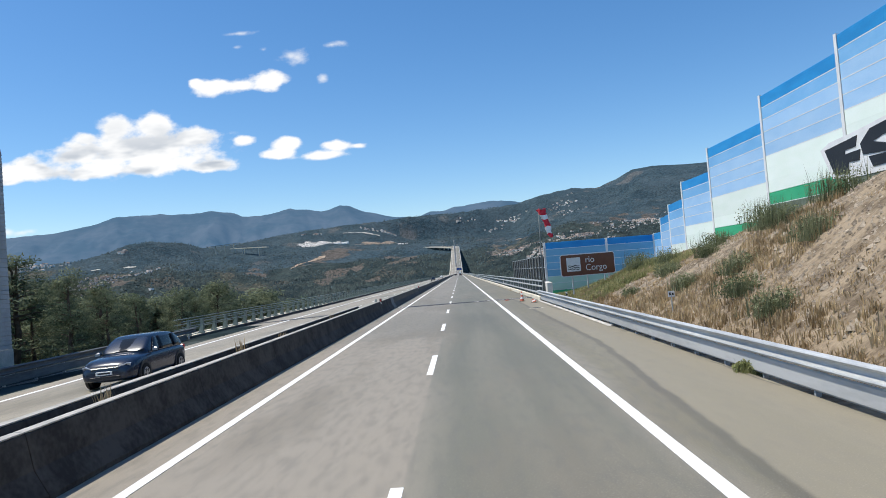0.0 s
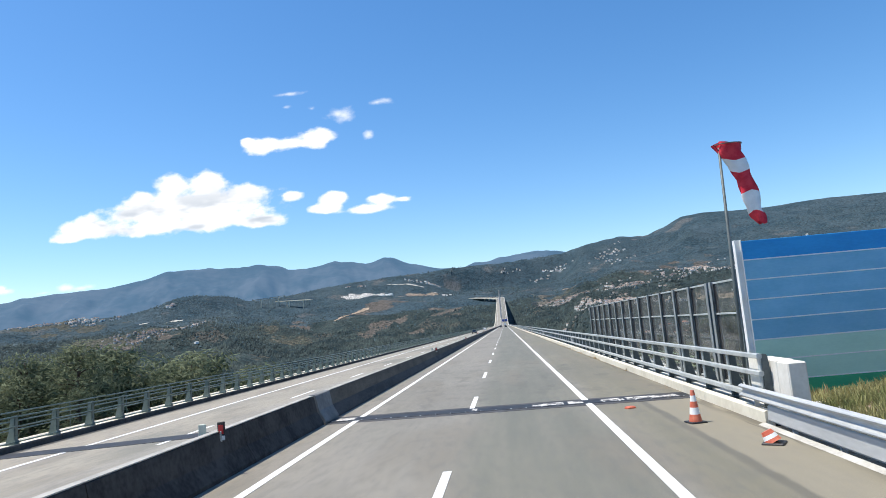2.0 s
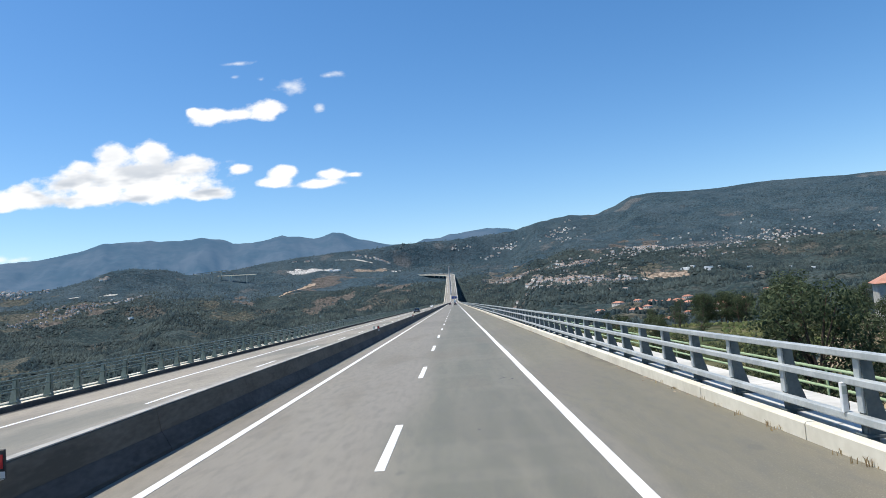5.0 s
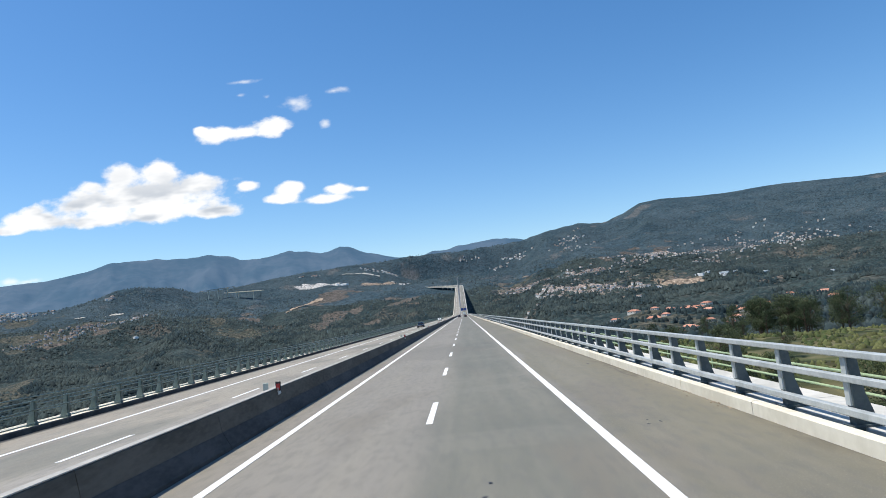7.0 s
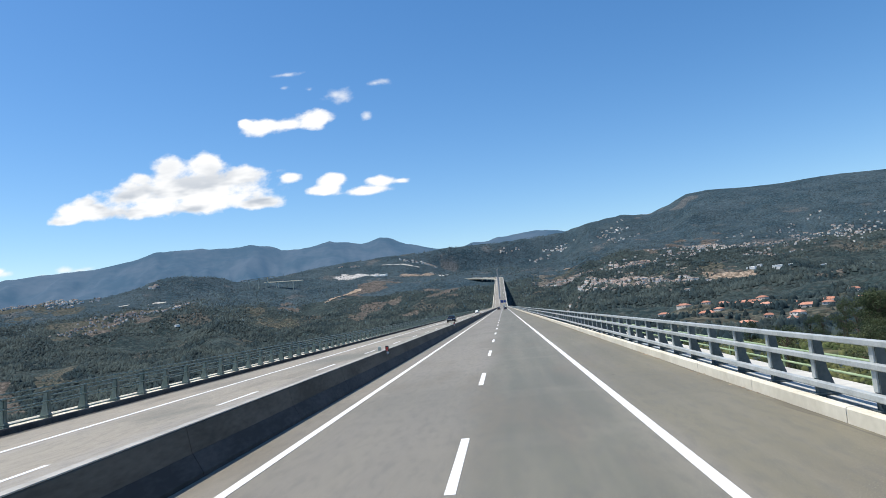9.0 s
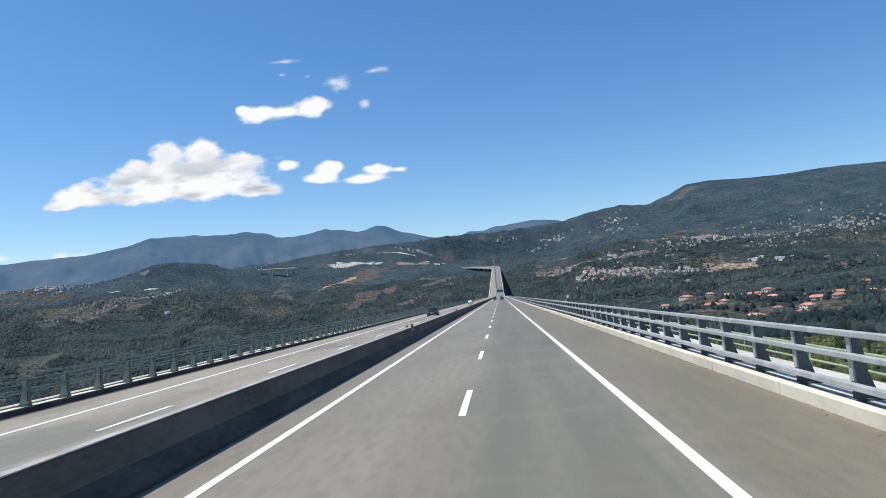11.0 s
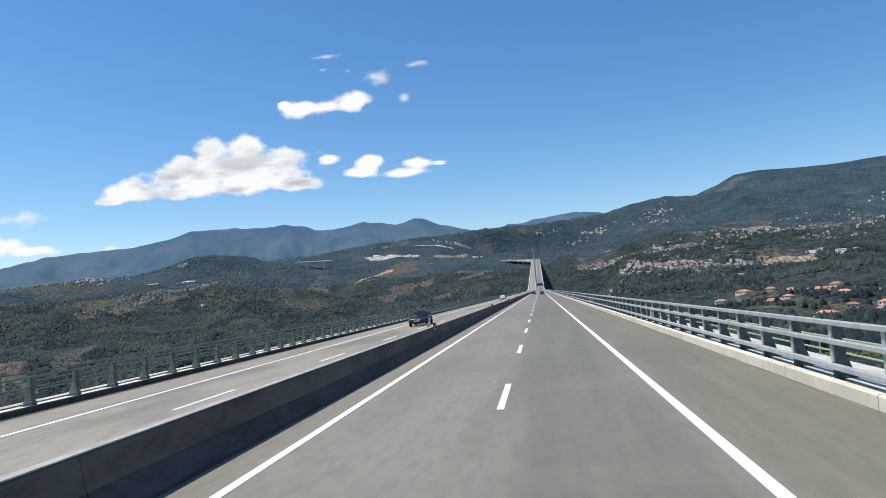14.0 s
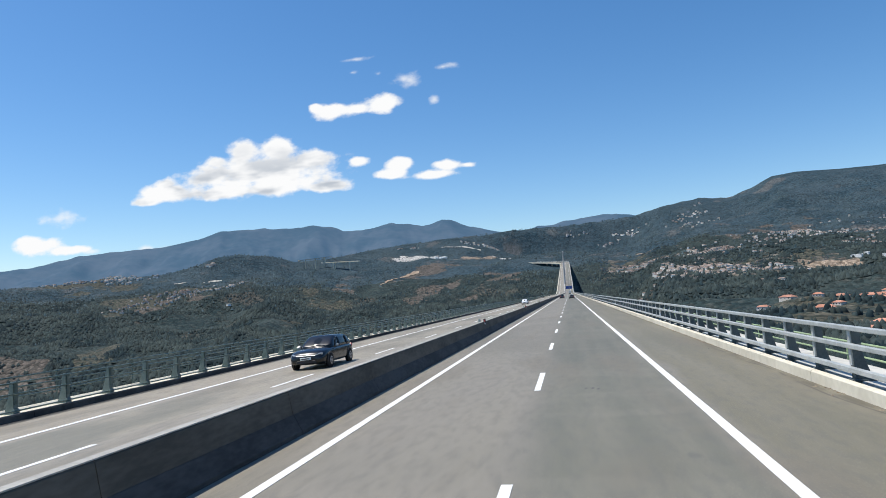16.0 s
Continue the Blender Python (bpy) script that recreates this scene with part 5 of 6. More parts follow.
traffic_cone(5.66, 52.1, 0, 12)
traffic_cone(6.28, 49.0, 1, 150)
tagged(part("plastic_scrap", Shape().bevel_box(-0.14, 0.14, -0.11, 0.11, 0, 0.06, 0.03), M["orange"], at=pose(4.72, 55.4, 0.001, 0, 0, 25)), "crushed orange plastic scrap on the shoulder", "litter")


def manhole():
    root = thing("manhole_cover", "round iron manhole cover set in a pale concrete ring", "manhole", at=pose(5.67, 42.7, 0))
    n = 28
    part("surround", Shape().tube([(0, 0, -0.02), (0, 0, 0.006)], [0.48, 0.47], n), M["pale_concrete"], root)
    part("lid", Shape().tube([(0, 0, 0.0), (0, 0, 0.012)], [0.36, 0.35], n), M["joint_tar"], root, "dark iron lid")


manhole()

# left louvred wall at the start
lw = thing("louvred_wall", "tall grey louvred wall beside the oncoming carriageway", "noise barrier")
for k in range(44):
    part("slat", Shape().bevel_box(-0.06, 0.06, 0, 9.9, 0, 0.21, 0.02), M["grey_panel"], lw, at=pose(-20.0, 20.9, 0.75 + k * 0.21, 0, -6, 0))
for y in (21.0, 25.9, 30.75):
    part("post", Shape().box(-0.12, -0.02, -0.08, 0.08, -1.0, 10.1), M["post_steel"], lw, at=pose(-20.0, y, 0))
part("plinth", Shape().box(-0.1, 0.1, 0, 9.95, -1.2, 0.74), M["concrete"], lw, at=pose(-20.05, 20.9, 0))

# ---- pylon, piers, gantry ----


def pylon():
    y = 1560.0
    _, _, dz = on_road(y, 0, 0)
    root = thing("bridge_pylon", "slender pale concrete mast on the viaduct's centre line with stay cables", "pylon")
    part("mast", Shape().bevel_box(-1.6, 1.6, -2.6, 2.6, dz - 3.0, 34.0, 0.4).bevel_box(-1.3, 1.3, -2.2, 2.2, 33.5, 78.5, 0.5), M["deck"], root, at=pose(MEDIAN, y, 0))
    for sgn in (-1, 1):
        for k in range(9):
            yy = y + sgn * (26 + 15.5 * k)
            part("stay_cable", Shape().tube([(MEDIAN, y + sgn * 1.8, 48 + 3.2 * k), (MEDIAN, yy, on_road(yy, 0, 0)[2] + 0.9)], 0.09, 5), M["steel"], root)
    part("pier", Shape().bevel_box(-3.2, 3.2, -2.8, 2.8, ground_at(MEDIAN, y) - 3, dz - 3.0, 0.4), M["deck"], root, at=pose(MEDIAN, y, 0))


pylon()
pier_group = "viaduct piers"
for s in [96 + 62 * k for k in range(20)] + [1340 + 60 * k for k in range(3)] + [1600 + 60 * k for k in range(15)] + [BEND_Y + 22 * k for k in range(0, 7)]:
    px, py, pz = on_road(s, MEDIAN, -3.6)
    gz = ground_at(px, py)
    if pz - gz > 3:
        tagged(part("bridge_pier", Shape().bevel_box(-2.4, 2.4, -1.3, 1.3, gz - 2, pz + 0.05, 0.3), M["deck"], at=pose(px, py, 0)), "tall concrete pier under the viaduct deck", "bridge pier", pier_group)


def gantry():
    y = 1330.0
    _, _, dz = on_road(y, 0, 0)
    root = thing("sign_gantry", "motorway gantry with blue sign boards over the lanes", "gantry", at=pose(0, y, dz))
    for x in (-4.6, 7.6):
        part("leg", Shape().box(x - 0.25, x + 0.25, -0.25, 0.25, 0, 8.2), M["steel"], root)
    part("beam", Shape().box(-4.8, 7.8, -0.4, 0.4, 7.6, 8.6), M["steel"], root)
    for x0, x1 in ((-3.4, 1.2), (1.8, 6.2)):
        part("sign_board", Shape().box(x0, x1, -0.6, -0.45, 5.6, 10.2), M["blue_sign"], root, "blue direction board")


gantry()

# ---- vehicles ----


def loft(rows, ring):
    """Closed skin over cross-sections that follow one another along y."""
    sections = [ring(*row) for row in rows]
    n = len(sections[0])
    fs = [tuple(range(n - 1, -1, -1)), tuple(range((len(sections) - 1) * n, len(sections) * n))]
    for k in range(len(sections) - 1):
        fs += [(k * n + i, k * n + (i + 1) % n, (k + 1) * n + (i + 1) % n, (k + 1) * n + i) for i in range(n)]
    return Shape().add([p for r in sections for p in r], fs)


def rounded(ob, level=2):
    mod = ob.modifiers.new("round", "SUBSURF")
    mod.levels = mod.render_levels = level
    return ob


def curved_pane(corners, out, bulge, n=6):
    """A curved sheet of glass between four corners, with thickness."""
    a, b, c, d = [Vector(p) for p in corners]
    out = Vector(out).normalized()
    front = []
    for i in range(n + 1):
        for j in range(n + 1):
            u, v = i / n, j / n
            p = a.lerp(b, u).lerp(d.lerp(c, u), v)
            front.append(p + out * bulge * (1 - (2 * u - 1) ** 2) * (0.5 + 0.5 * (1 - (2 * v - 1) ** 2)))
    m = (n + 1) ** 2
    fs = []
    for i in range(n):
        for j in range(n):
            k = i * (n + 1) + j
            q = (k, k + 1, k + n + 2, k + n + 1)
            fs += [q, tuple(m + e for e in reversed(q))]
    rim = [i * (n + 1) for i in range(n + 1)] + [n * (n + 1) + j for j in range(1, n + 1)] + [i * (n + 1) + n for i in range(n - 1, -1, -1)] + list(range(n - 1, 0, -1))
    fs += [(rim[i], rim[(i + 1) % len(rim)], m + rim[(i + 1) % len(rim)], m + rim[i]) for i in range(len(rim))]
    return Shape().add(front + [p - out * 0.02 for p in front], fs)


def car(label, paint, at, length=4.3, width=1.8, height_=1.5, hood=1.25, cat="car"):
    """A road car facing +y, standing at z = 0; hood is the length of the bonnet."""
    root = thing("car", label, cat, "cars on the motorway", at=at)
    L2, W2, H = length / 2, width / 2, height_
    g = H / 1.52

    def hull(y, w, z0, zb, zt):
        half = [(w - 0.14, z0), (w - 0.02, z0 + 0.09), (w, z0 * 0.45 + zb * 0.55 * g), (w - 0.012, zb * g - 0.11), (w - 0.07, zb * g), (w * 0.55, zt * g)]
        return [Vector((x, y, z)) for x, z in half] + [Vector((-x, y, z)) for x, z in reversed(half)]

    def shell(y, wb, zb, wt, zt):
        half = [(wb, zb * g), (wb - 0.005, zb * g + 0.03), (wt + 0.02, zt - 0.055), (wt - 0.07, zt - 0.005), (wt * 0.4, zt + 0.012)]
        return [Vector((x, y, z)) for x, z in half] + [Vector((-x, y, z)) for x, z in reversed(half)]

    yw = L2 - hood
    rounded(part("body", loft([(-L2, W2 - 0.17, 0.42, 0.70, 0.78), (-L2 + 0.09, W2 - 0.06, 0.28, 0.88, 0.93), (-L2 + 0.45, W2 - 0.01, 0.20, 0.94, 0.98), (-L2 + 1.2, W2, 0.19, 0.95, 0.99), (0.1, W2, 0.19, 0.94, 0.98),
                               (yw, W2, 0.19, 0.93, 0.98), (yw + 0.5 * hood, W2 - 0.01, 0.19, 0.89, 0.96), (L2 - 0.32, W2 - 0.05, 0.21, 0.80, 0.90), (L2 - 0.08, W2 - 0.14, 0.25, 0.68, 0.79), (L2, W2 - 0.30, 0.32, 0.56, 0.64)], hull), paint, root, smooth=True))
    rounded(part("roof", loft([(-L2 + 0.12, W2 - 0.13, 0.88, W2 - 0.17, 0.98 * g), (-L2 + 0.30, W2 - 0.09, 0.88, W2 - 0.21, 1.24 * g), (-L2 + 0.58, W2 - 0.08, 0.88, W2 - 0.25, H - 0.08), (-L2 + 1.2, W2 - 0.08, 0.88, W2 - 0.25, H - 0.015),
                               (0.0, W2 - 0.08, 0.88, W2 - 0.25, H), (yw - 0.78, W2 - 0.08, 0.88, W2 - 0.26, H - 0.05), (yw - 0.36, W2 - 0.08, 0.88, W2 - 0.19, 1.24 * g), (yw + 0.02, W2 - 0.11, 0.88, W2 - 0.16, 0.97 * g)], shell), paint, root, smooth=True))
    glass = M["car_glass"]
    part("windscreen", curved_pane([(-(W2 - 0.19), yw - 0.06, 1.00 * g), (W2 - 0.19, yw - 0.06, 1.00 * g), (W2 - 0.31, yw - 0.76, H - 0.085), (-(W2 - 0.31), yw - 0.76, H - 0.085)], (0, 0.55, 0.83), 0.05), glass, root, "dark windscreen", smooth=True)
    part("rear_window", curved_pane([(W2 - 0.22, -L2 + 0.17, 1.03 * g), (-(W2 - 0.22), -L2 + 0.17, 1.03 * g), (-(W2 - 0.33), -L2 + 0.50, H - 0.13), (W2 - 0.33, -L2 + 0.50, H - 0.13)], (0, -0.8, 0.6), 0.04), glass, root, "dark rear window", smooth=True)
    for sx in (-1, 1):
        for y0, y1, y2, y3 in ((yw - 0.42, -0.02, -0.02, yw - 0.86), (-0.12, -L2 + 1.02, -L2 + 1.02, -0.12), (-L2 + 0.94, -L2 + 0.52, -L2 + 0.74, -L2 + 0.94)):
            low, high = [(sx * (W2 - 0.072), y, 0.965 * g) for y in (y0, y1)], [(sx * (W2 - 0.215), y, H - 0.125) for y in (y2, y3)]
            part("side_window", curved_pane(low + high, (sx * 0.95, 0, 0.3), 0.02), glass, root, "dark side window", smooth=True)
        mirror = part("mirror", Shape().bevel_box(-0.10, 0.10, -0.07, 0.07, 0, 0.14, 0.04), paint, root, at=pose(sx * (W2 + 0.07), yw - 0.42, 0.94 * g))
        part("mirror_cap", Shape().bevel_box(-0.085, 0.085, 0.071, 0.085, 0.02, 0.12, 0.012), M["lamp_clear"], mirror, "pale mirror cap")
        lamp = part("headlight", Shape().extrude([(-0.20, 0.02), (0.19, 0.03), (0.22, 0.10), (0.10, 0.115), (-0.17, 0.06)] if sx > 0 else [(0.20, 0.02), (0.17, 0.06), (-0.10, 0.115), (-0.22, 0.10), (-0.19, 0.03)], -0.14, 0.03), M["lamp_clear"], root, "slim clear headlight", at=pose(sx * (W2 - 0.34), L2 - 0.13, 0.64 * g, -12, 0, -sx * 24))
        part("lens", Shape().tube([(sx * 0.08, 0.0, 0.075), (sx * 0.08, 0.04, 0.075)], [0.032, 0.03], 12), M["black"], lamp)
        part("fog_lamp", Shape().bevel_box(-0.10, 0.10, -0.06, 0.02, 0, 0.16, 0.03), M["rim"], root, "bright fog lamp surround", at=pose(sx * (W2 - 0.28), L2 - 0.10, 0.34, 0, 0, -sx * 30))
        part("tail_light", Shape().bevel_box(-0.14, 0.14, -0.05, 0.05, 0, 0.15, 0.03), M["reflector"], root, "red tail light", at=pose(sx * (W2 - 0.24), -L2 + 0.07, 0.76 * g))
        for y in (-L2 + 0.80, L2 - 0.86):
            part("arch", Shape().tube([(sx * 0.02, 0, 0), (sx * 0.10, 0, 0)], [0.39, 0.39], 24), M["black"], root, at=pose(sx * (W2 - 0.09), y, 0.36))
            wheel = part("wheel", Shape().tube([(-0.11, 0, 0), (-0.095, 0, 0), (0.095, 0, 0), (0.11, 0, 0)], [0.28, 0.33, 0.33, 0.28], 24), M["tyre"], root, at=pose(sx * (W2 - 0.075), y, 0.33))
            part("rim", Shape().tube([(sx * 0.085, 0, 0), (sx * 0.118, 0, 0)], [0.22, 0.19], 18), M["rim"], wheel, "alloy rim")
            for k in range(5):
                part("spoke_gap", Shape().box(sx * 0.116 - 0.004, sx * 0.116 + 0.004, -0.045, 0.045, 0.07, 0.17, Matrix.Rotation(radians(72 * k + 36), 4, "X")), M["black"], wheel)
    part("grille", Shape().bevel_box(-0.46, 0.46, -0.05, 0.03, 0, 0.14, 0.03), M["black"], root, at=pose(0, L2 - 0.05, 0.58 * g))
    part("grille_bar", Shape().bevel_box(-0.44, 0.44, 0.0, 0.045, 0, 0.022, 0.006), M["rim"], root, "chrome bar", at=pose(0, L2 - 0.045, 0.66 * g))
    part("lower_grille", Shape().bevel_box(-0.50, 0.50, -0.05, 0.02, 0, 0.13, 0.03), M["black"], root, at=pose(0, L2 - 0.02, 0.32))
    part("number_plate", Shape().bevel_box(-0.26, 0.26, -0.02, 0.02, 0, 0.11, 0.006), M["white"], root, "white plate with dark bars", at=pose(0, L2 + 0.02, 0.475))
    part("plate_bar", Shape().box(-0.2, 0.2, 0.0205, 0.023, 0.03, 0.08), M["black"], root, at=pose(0, L2 + 0.02, 0.475))
    return root


def towards(x, y):
    return Matrix.Translation((x, y, left_z(x) + 0.004)) @ Matrix.Rotation(math.atan(-0.035), 4, "Y") @ Matrix.Rotation(math.pi, 4, "Z")


car("dark navy compact car oncoming beside the median", M["car_navy"], towards(-10.35, 23.1), 4.35, 1.82, 1.56, 1.15)
car("black sport utility car on the oncoming carriageway", M["car_black"], towards(-11.3, 311.5), 4.5, 1.86, 1.50, 1.35)
car("white car far ahead on the oncoming carriageway", M["car_white"], towards(-12.0, 480.0), 4.3, 1.8, 1.5)
car("dark car far ahead in the same lane", M["car_grey"], pose(1.9, 530, 0.004), 4.2, 1.8, 1.5)
car("dark grey car far ahead in the overtaking lane", M["car_grey"], pose(-1.9, 560, 0.004), 4.3, 1.8, 1.5)


def truck():
    y = 1010.0
    z = on_road(y, 0, 0)[2]
    root = thing("truck", "pale box truck far ahead on the viaduct", "truck", at=pose(1.9, y, z + 0.004))
    part("cargo_box", Shape().bevel_box(-1.25, 1.25, -5, 2.6, 0.95, 3.6, 0.05), M["white"], root)
    part("cab", Shape().bevel_box(-1.15, 1.15, 2.7, 4.6, 0.5, 3.0, 0.15), M["car_grey"], root)
    part("chassis", Shape().box(-1.0, 1.0, -4.8, 4.4, 0.5, 0.94), M["black"], root)
    for x in (-1.0, 1.0):
        for yy in (-3.6, -2.4, 3.5):
            part("wheel", Shape().tube([(x - 0.15, yy, 0.5), (x + 0.15, yy, 0.5)], 0.5, 16), M["tyre"], root)


truck()

# ---- vegetation near the road ----
rng = random.Random(11)


def tuft(sh, x, y, z, h, spread, blades, r, fine=1.0):
    for _ in range(blades):
        a = r.uniform(0, 2 * math.pi)
        lean = r.uniform(0.1, 0.6) * spread
        hh = h * r.uniform(0.6, 1.15)
        w = (0.012 + 0.012 * hh) * fine
        bx, by = x + r.uniform(-0.1, 0.1), y + r.uniform(-0.1, 0.1)
        ca, sa = math.cos(a), math.sin(a)
        mx, my = bx + ca * lean * 0.45 * hh, by + sa * lean * 0.45 * hh
        tx, ty = bx + ca * lean * hh, by + sa * lean * hh
        sh.add([(bx - sa * w, by + ca * w, z - 0.04), (bx + sa * w, by - ca * w, z - 0.04), (mx + sa * w * 0.7, my - ca * w * 0.7, z + hh * 0.6), (mx - sa * w * 0.7, my + ca * w * 0.7, z + hh * 0.6), (tx, ty, z + hh)],
               [(0, 1, 2, 3), (3, 2, 4)])


def grass_patch(name, mat, count, area, h, spread, blades, label, keep):
    sh = Shape()
    n = 0
    while n < count:
        x, y = rng.uniform(*area[0]), rng.uniform(*area[1])
        if keep(x, y):
            tuft(sh, x, y, float(bank_z(x, y)), h * rng.uniform(0.6, 1.3), spread, blades, rng)
        n += 1
    tagged(part(name, sh, mat), label, "grass", kind="stuff")


grass_patch("dry_grass", M["straw"], 9000, ((7.5, 14.8), (2, 54)), 0.12, 2.6, 4, "straw-coloured dry grass on the cut slope", lambda x, y: value_noise(np.array(x / 1.7), np.array(y / 1.7), 50) > (-0.3 if x < 10.2 or y > 36 else 0.08))
grass_patch("green_grass", M["grass"], 5200, ((7.6, 14.5), (38, 54.2)), 0.24, 1.1, 9, "tall yellow-green grass round the sign", lambda x, y: value_noise(np.array(x / 2.4), np.array(y / 2.4), 53) > -0.25)
grass_patch("straw_verge", M["straw"], 5200, ((7.5, 14.0), (8, 54)), 0.27, 0.9, 8, "tall dry stalks on the slope", lambda x, y: y < 43 and (x < 9.3 and rng.random() < 0.8) or value_noise(np.array(x / 2.9), np.array(y / 2.9), 57) > 0.27)


def rocks():
    sh = Shape()
    for _ in range(13000):
        x, y = rng.uniform(8.4, 15.0), rng.uniform(4, 48)
        if x < 9.6 and rng.random() < 0.6:
            continue
        s = rng.uniform(0.025, 0.10) * (2.0 if rng.random() < 0.06 else 1.0)
        z = float(bank_z(x, y))
        base = [Vector((rng.uniform(0.6, 1) * s * math.cos(a), rng.uniform(0.6, 1) * s * math.sin(a), -0.2 * s)) for a in (0, 1.5, 3.0, 4.6)]
        top = Vector((rng.uniform(-0.3, 0.3) * s, rng.uniform(-0.3, 0.3) * s, rng.uniform(0.4, 0.8) * s))
        sh.add([p + Vector((x, y, z)) for p in base + [top]], [(0, 1, 4), (1, 2, 4), (2, 3, 4), (3, 0, 4)])
    tagged(part("stones", sh, M["rock"]), "pale loose stones on the cut slope", "stones", kind="stuff")


rocks()


def leaf_ball(sh, c, rx, rz, count, size, r, slim=1.0):
    for _ in range(count):
        d = Vector((r.gauss(0, 1), r.gauss(0, 1), r.gauss(0, 1))).normalized() * (r.uniform(0.45, 1.0) ** 0.5)
        p = Vector((c[0] + d.x * rx, c[1] + d.y * rx, c[2] + d.z * rz))
        n = (d + Vector((r.uniform(-0.7, 0.7), r.uniform(-0.7, 0.7), r.uniform(-0.3, 0.9)))).normalized()
        a = n.orthogonal().normalized()
        a.rotate(Matrix.Rotation(r.uniform(0, 6.28), 3, n))
        b = n.cross(a)
        s = size * r.uniform(0.6, 1.4)
        sh.add([p + a * s, p + b * s * 0.55 * slim, p - a * s * 0.8, p - b * s * 0.6 * slim], [(0, 1, 2, 3)])


def tree_meshes(kind, seed, share=1.0):
    """Trunk with limbs, and a crown of leaf clumps, about 10 m high."""
    r = random.Random(seed)
    trunk, crown = Shape(), Shape()
    h = 10.0
    bend = [(0, 0, -0.8)]
    x = y = 0.0
    top = 0.86 if kind == "pine" else 0.62
    for k in range(1, 7):
        x, y = x + r.uniform(-0.12, 0.12), y + r.uniform(-0.12, 0.12)
        bend.append((x, y, h * top * k / 6))
    trunk.tube(bend, [0.26, 0.22, 0.19, 0.16, 0.13, 0.09, 0.05], 8)
    clumps = 36 if kind == "pine" else 20
    for k in range(clumps):
        a = r.uniform(0, 2 * math.pi)
        if kind == "pine":
            t = r.uniform(0.10, 1.0)
            reach = math.sin(math.pi * min(1.0, 0.22 + 0.74 * t)) * 2.3 * r.uniform(0.35, 1.1)
            cz = h * t
            rx, rz, cnt, sz = r.uniform(0.7, 1.25), r.uniform(0.5, 0.85), 210, 0.15
        else:
            t = r.uniform(0.3, 0.95)
            reach = math.sin(math.pi * min(1, (t - 0.12) / 0.95)) * 3.3 * r.uniform(0.3, 1.05)
            cz = h * t
            rx, rz, cnt, sz = r.uniform(0.9, 1.5), r.uniform(0.7, 1.1), 300, 0.095
        c = (x * 0.6 + reach * math.cos(a), y * 0.6 + reach * math.sin(a), cz)
        leaf_ball(crown, c, rx, rz, int(cnt * share), sz / share ** 0.5, r, 0.34 if kind == "pine" else 1.0)
        zt = min(cz - 0.3, h * top * 0.95) if kind == "pine" else h * min(0.58, t * 0.7)
        trunk.tube([(x * 0.4, y * 0.4, zt), ((x + c[0]) / 2, (y + c[1]) / 2, (zt + cz) / 2 + 0.1), (c[0], c[1], cz)], [0.07, 0.05, 0.02], 5, False)
    leaf = M["needle"] if kind == "pine" else M["leaf"]
    tm, cm = trunk.mesh("trunk"), crown.mesh("crown")
    tm.materials.append(M["bark"])
    cm.materials.append(leaf)
    return tm, cm


TREES = {k: [tree_meshes(k, s) for s in (1, 2, 3)] for k in ("pine", "broad")}
TREES["far_broad"] = [tree_meshes("broad", s, 0.8) for s in (4, 5, 6)]
TREES["far_pine"] = [tree_meshes("pine", s, 0.62) for s in (4, 5, 6)]


def plant(kind, x, y, size, z=None, label="", group=""):
    z = ground_at(x, y) if z is None else z
    tm, cm = TREES[("far_" if math.hypot(x, y - EYE_Y) > 80 or x < -29 else "") + kind][rng.randrange(3)]
    k = size / 10.0
    w = k * (rng.uniform(1.05, 1.45) if kind == "pine" else rng.uniform(0.85, 1.2))
    root = thing("pine_tree" if kind == "pine" else "broadleaf_tree", label, "tree", group, at=Matrix.Translation((x, y, z)) @ Matrix.Rotation(rng.uniform(0, 6.28), 4, "Z") @ Matrix.Diagonal((w, w, k, 1)))
    part("trunk", tm, None, root)
    part("crown", cm, None, root)


# pine wood left of the bridge's first spans; tops sink as the land falls away
for k in range(165):
    y = rng.uniform(40, 128)
    x = rng.uniform(-58, -24.5)
    top = np.interp(y, [40, 50, 60, 90, 100, 112, 128], [6.9, 5.6, 4.2, 2.9, 1.6, 0.6, -1.2]) + rng.uniform(-2.0, 0.7) - (0.8 if x > -27 else 0)
    z = ground_at(x, y)
    if top - z > 3.0:
        plant("pine", x, y, min(24.0, top - z), z, "dark green pine at the edge of the valley", "pine wood")
# trees on the near right bank below the bridge
for k in range(28):
    a, d = radians(rng.uniform(13, 62)), rng.uniform(60, 330)
    x, y = 4 + d * math.sin(a), 125 + d * math.cos(a)
    z = ground_at(x, y)
    top = 2.66 - d * math.tan(radians(rng.uniform(3.6, 6.5)))
    if x > 19 and top - z > 4:
        plant("broad", x, y, min(17, top - z), z, "leafy tree on the bank below the viaduct", "bank trees")
for k in range(30):
    a = rng.uniform(21.2, 27.0) if k < 16 else rng.uniform(28.5, 40.0)
    d = rng.uniform(203, 232)
    x, y = 1.2 + d * math.sin(radians(a)), 120.5 + d * math.cos(radians(a))
    z = ground_at(x, y)
    top = 2.66 - d * math.tan(radians(rng.uniform(0.85, 1.8)))
    plant("broad", x, y, top - z, z, "tall dark leafy tree below the viaduct", "bank trees")
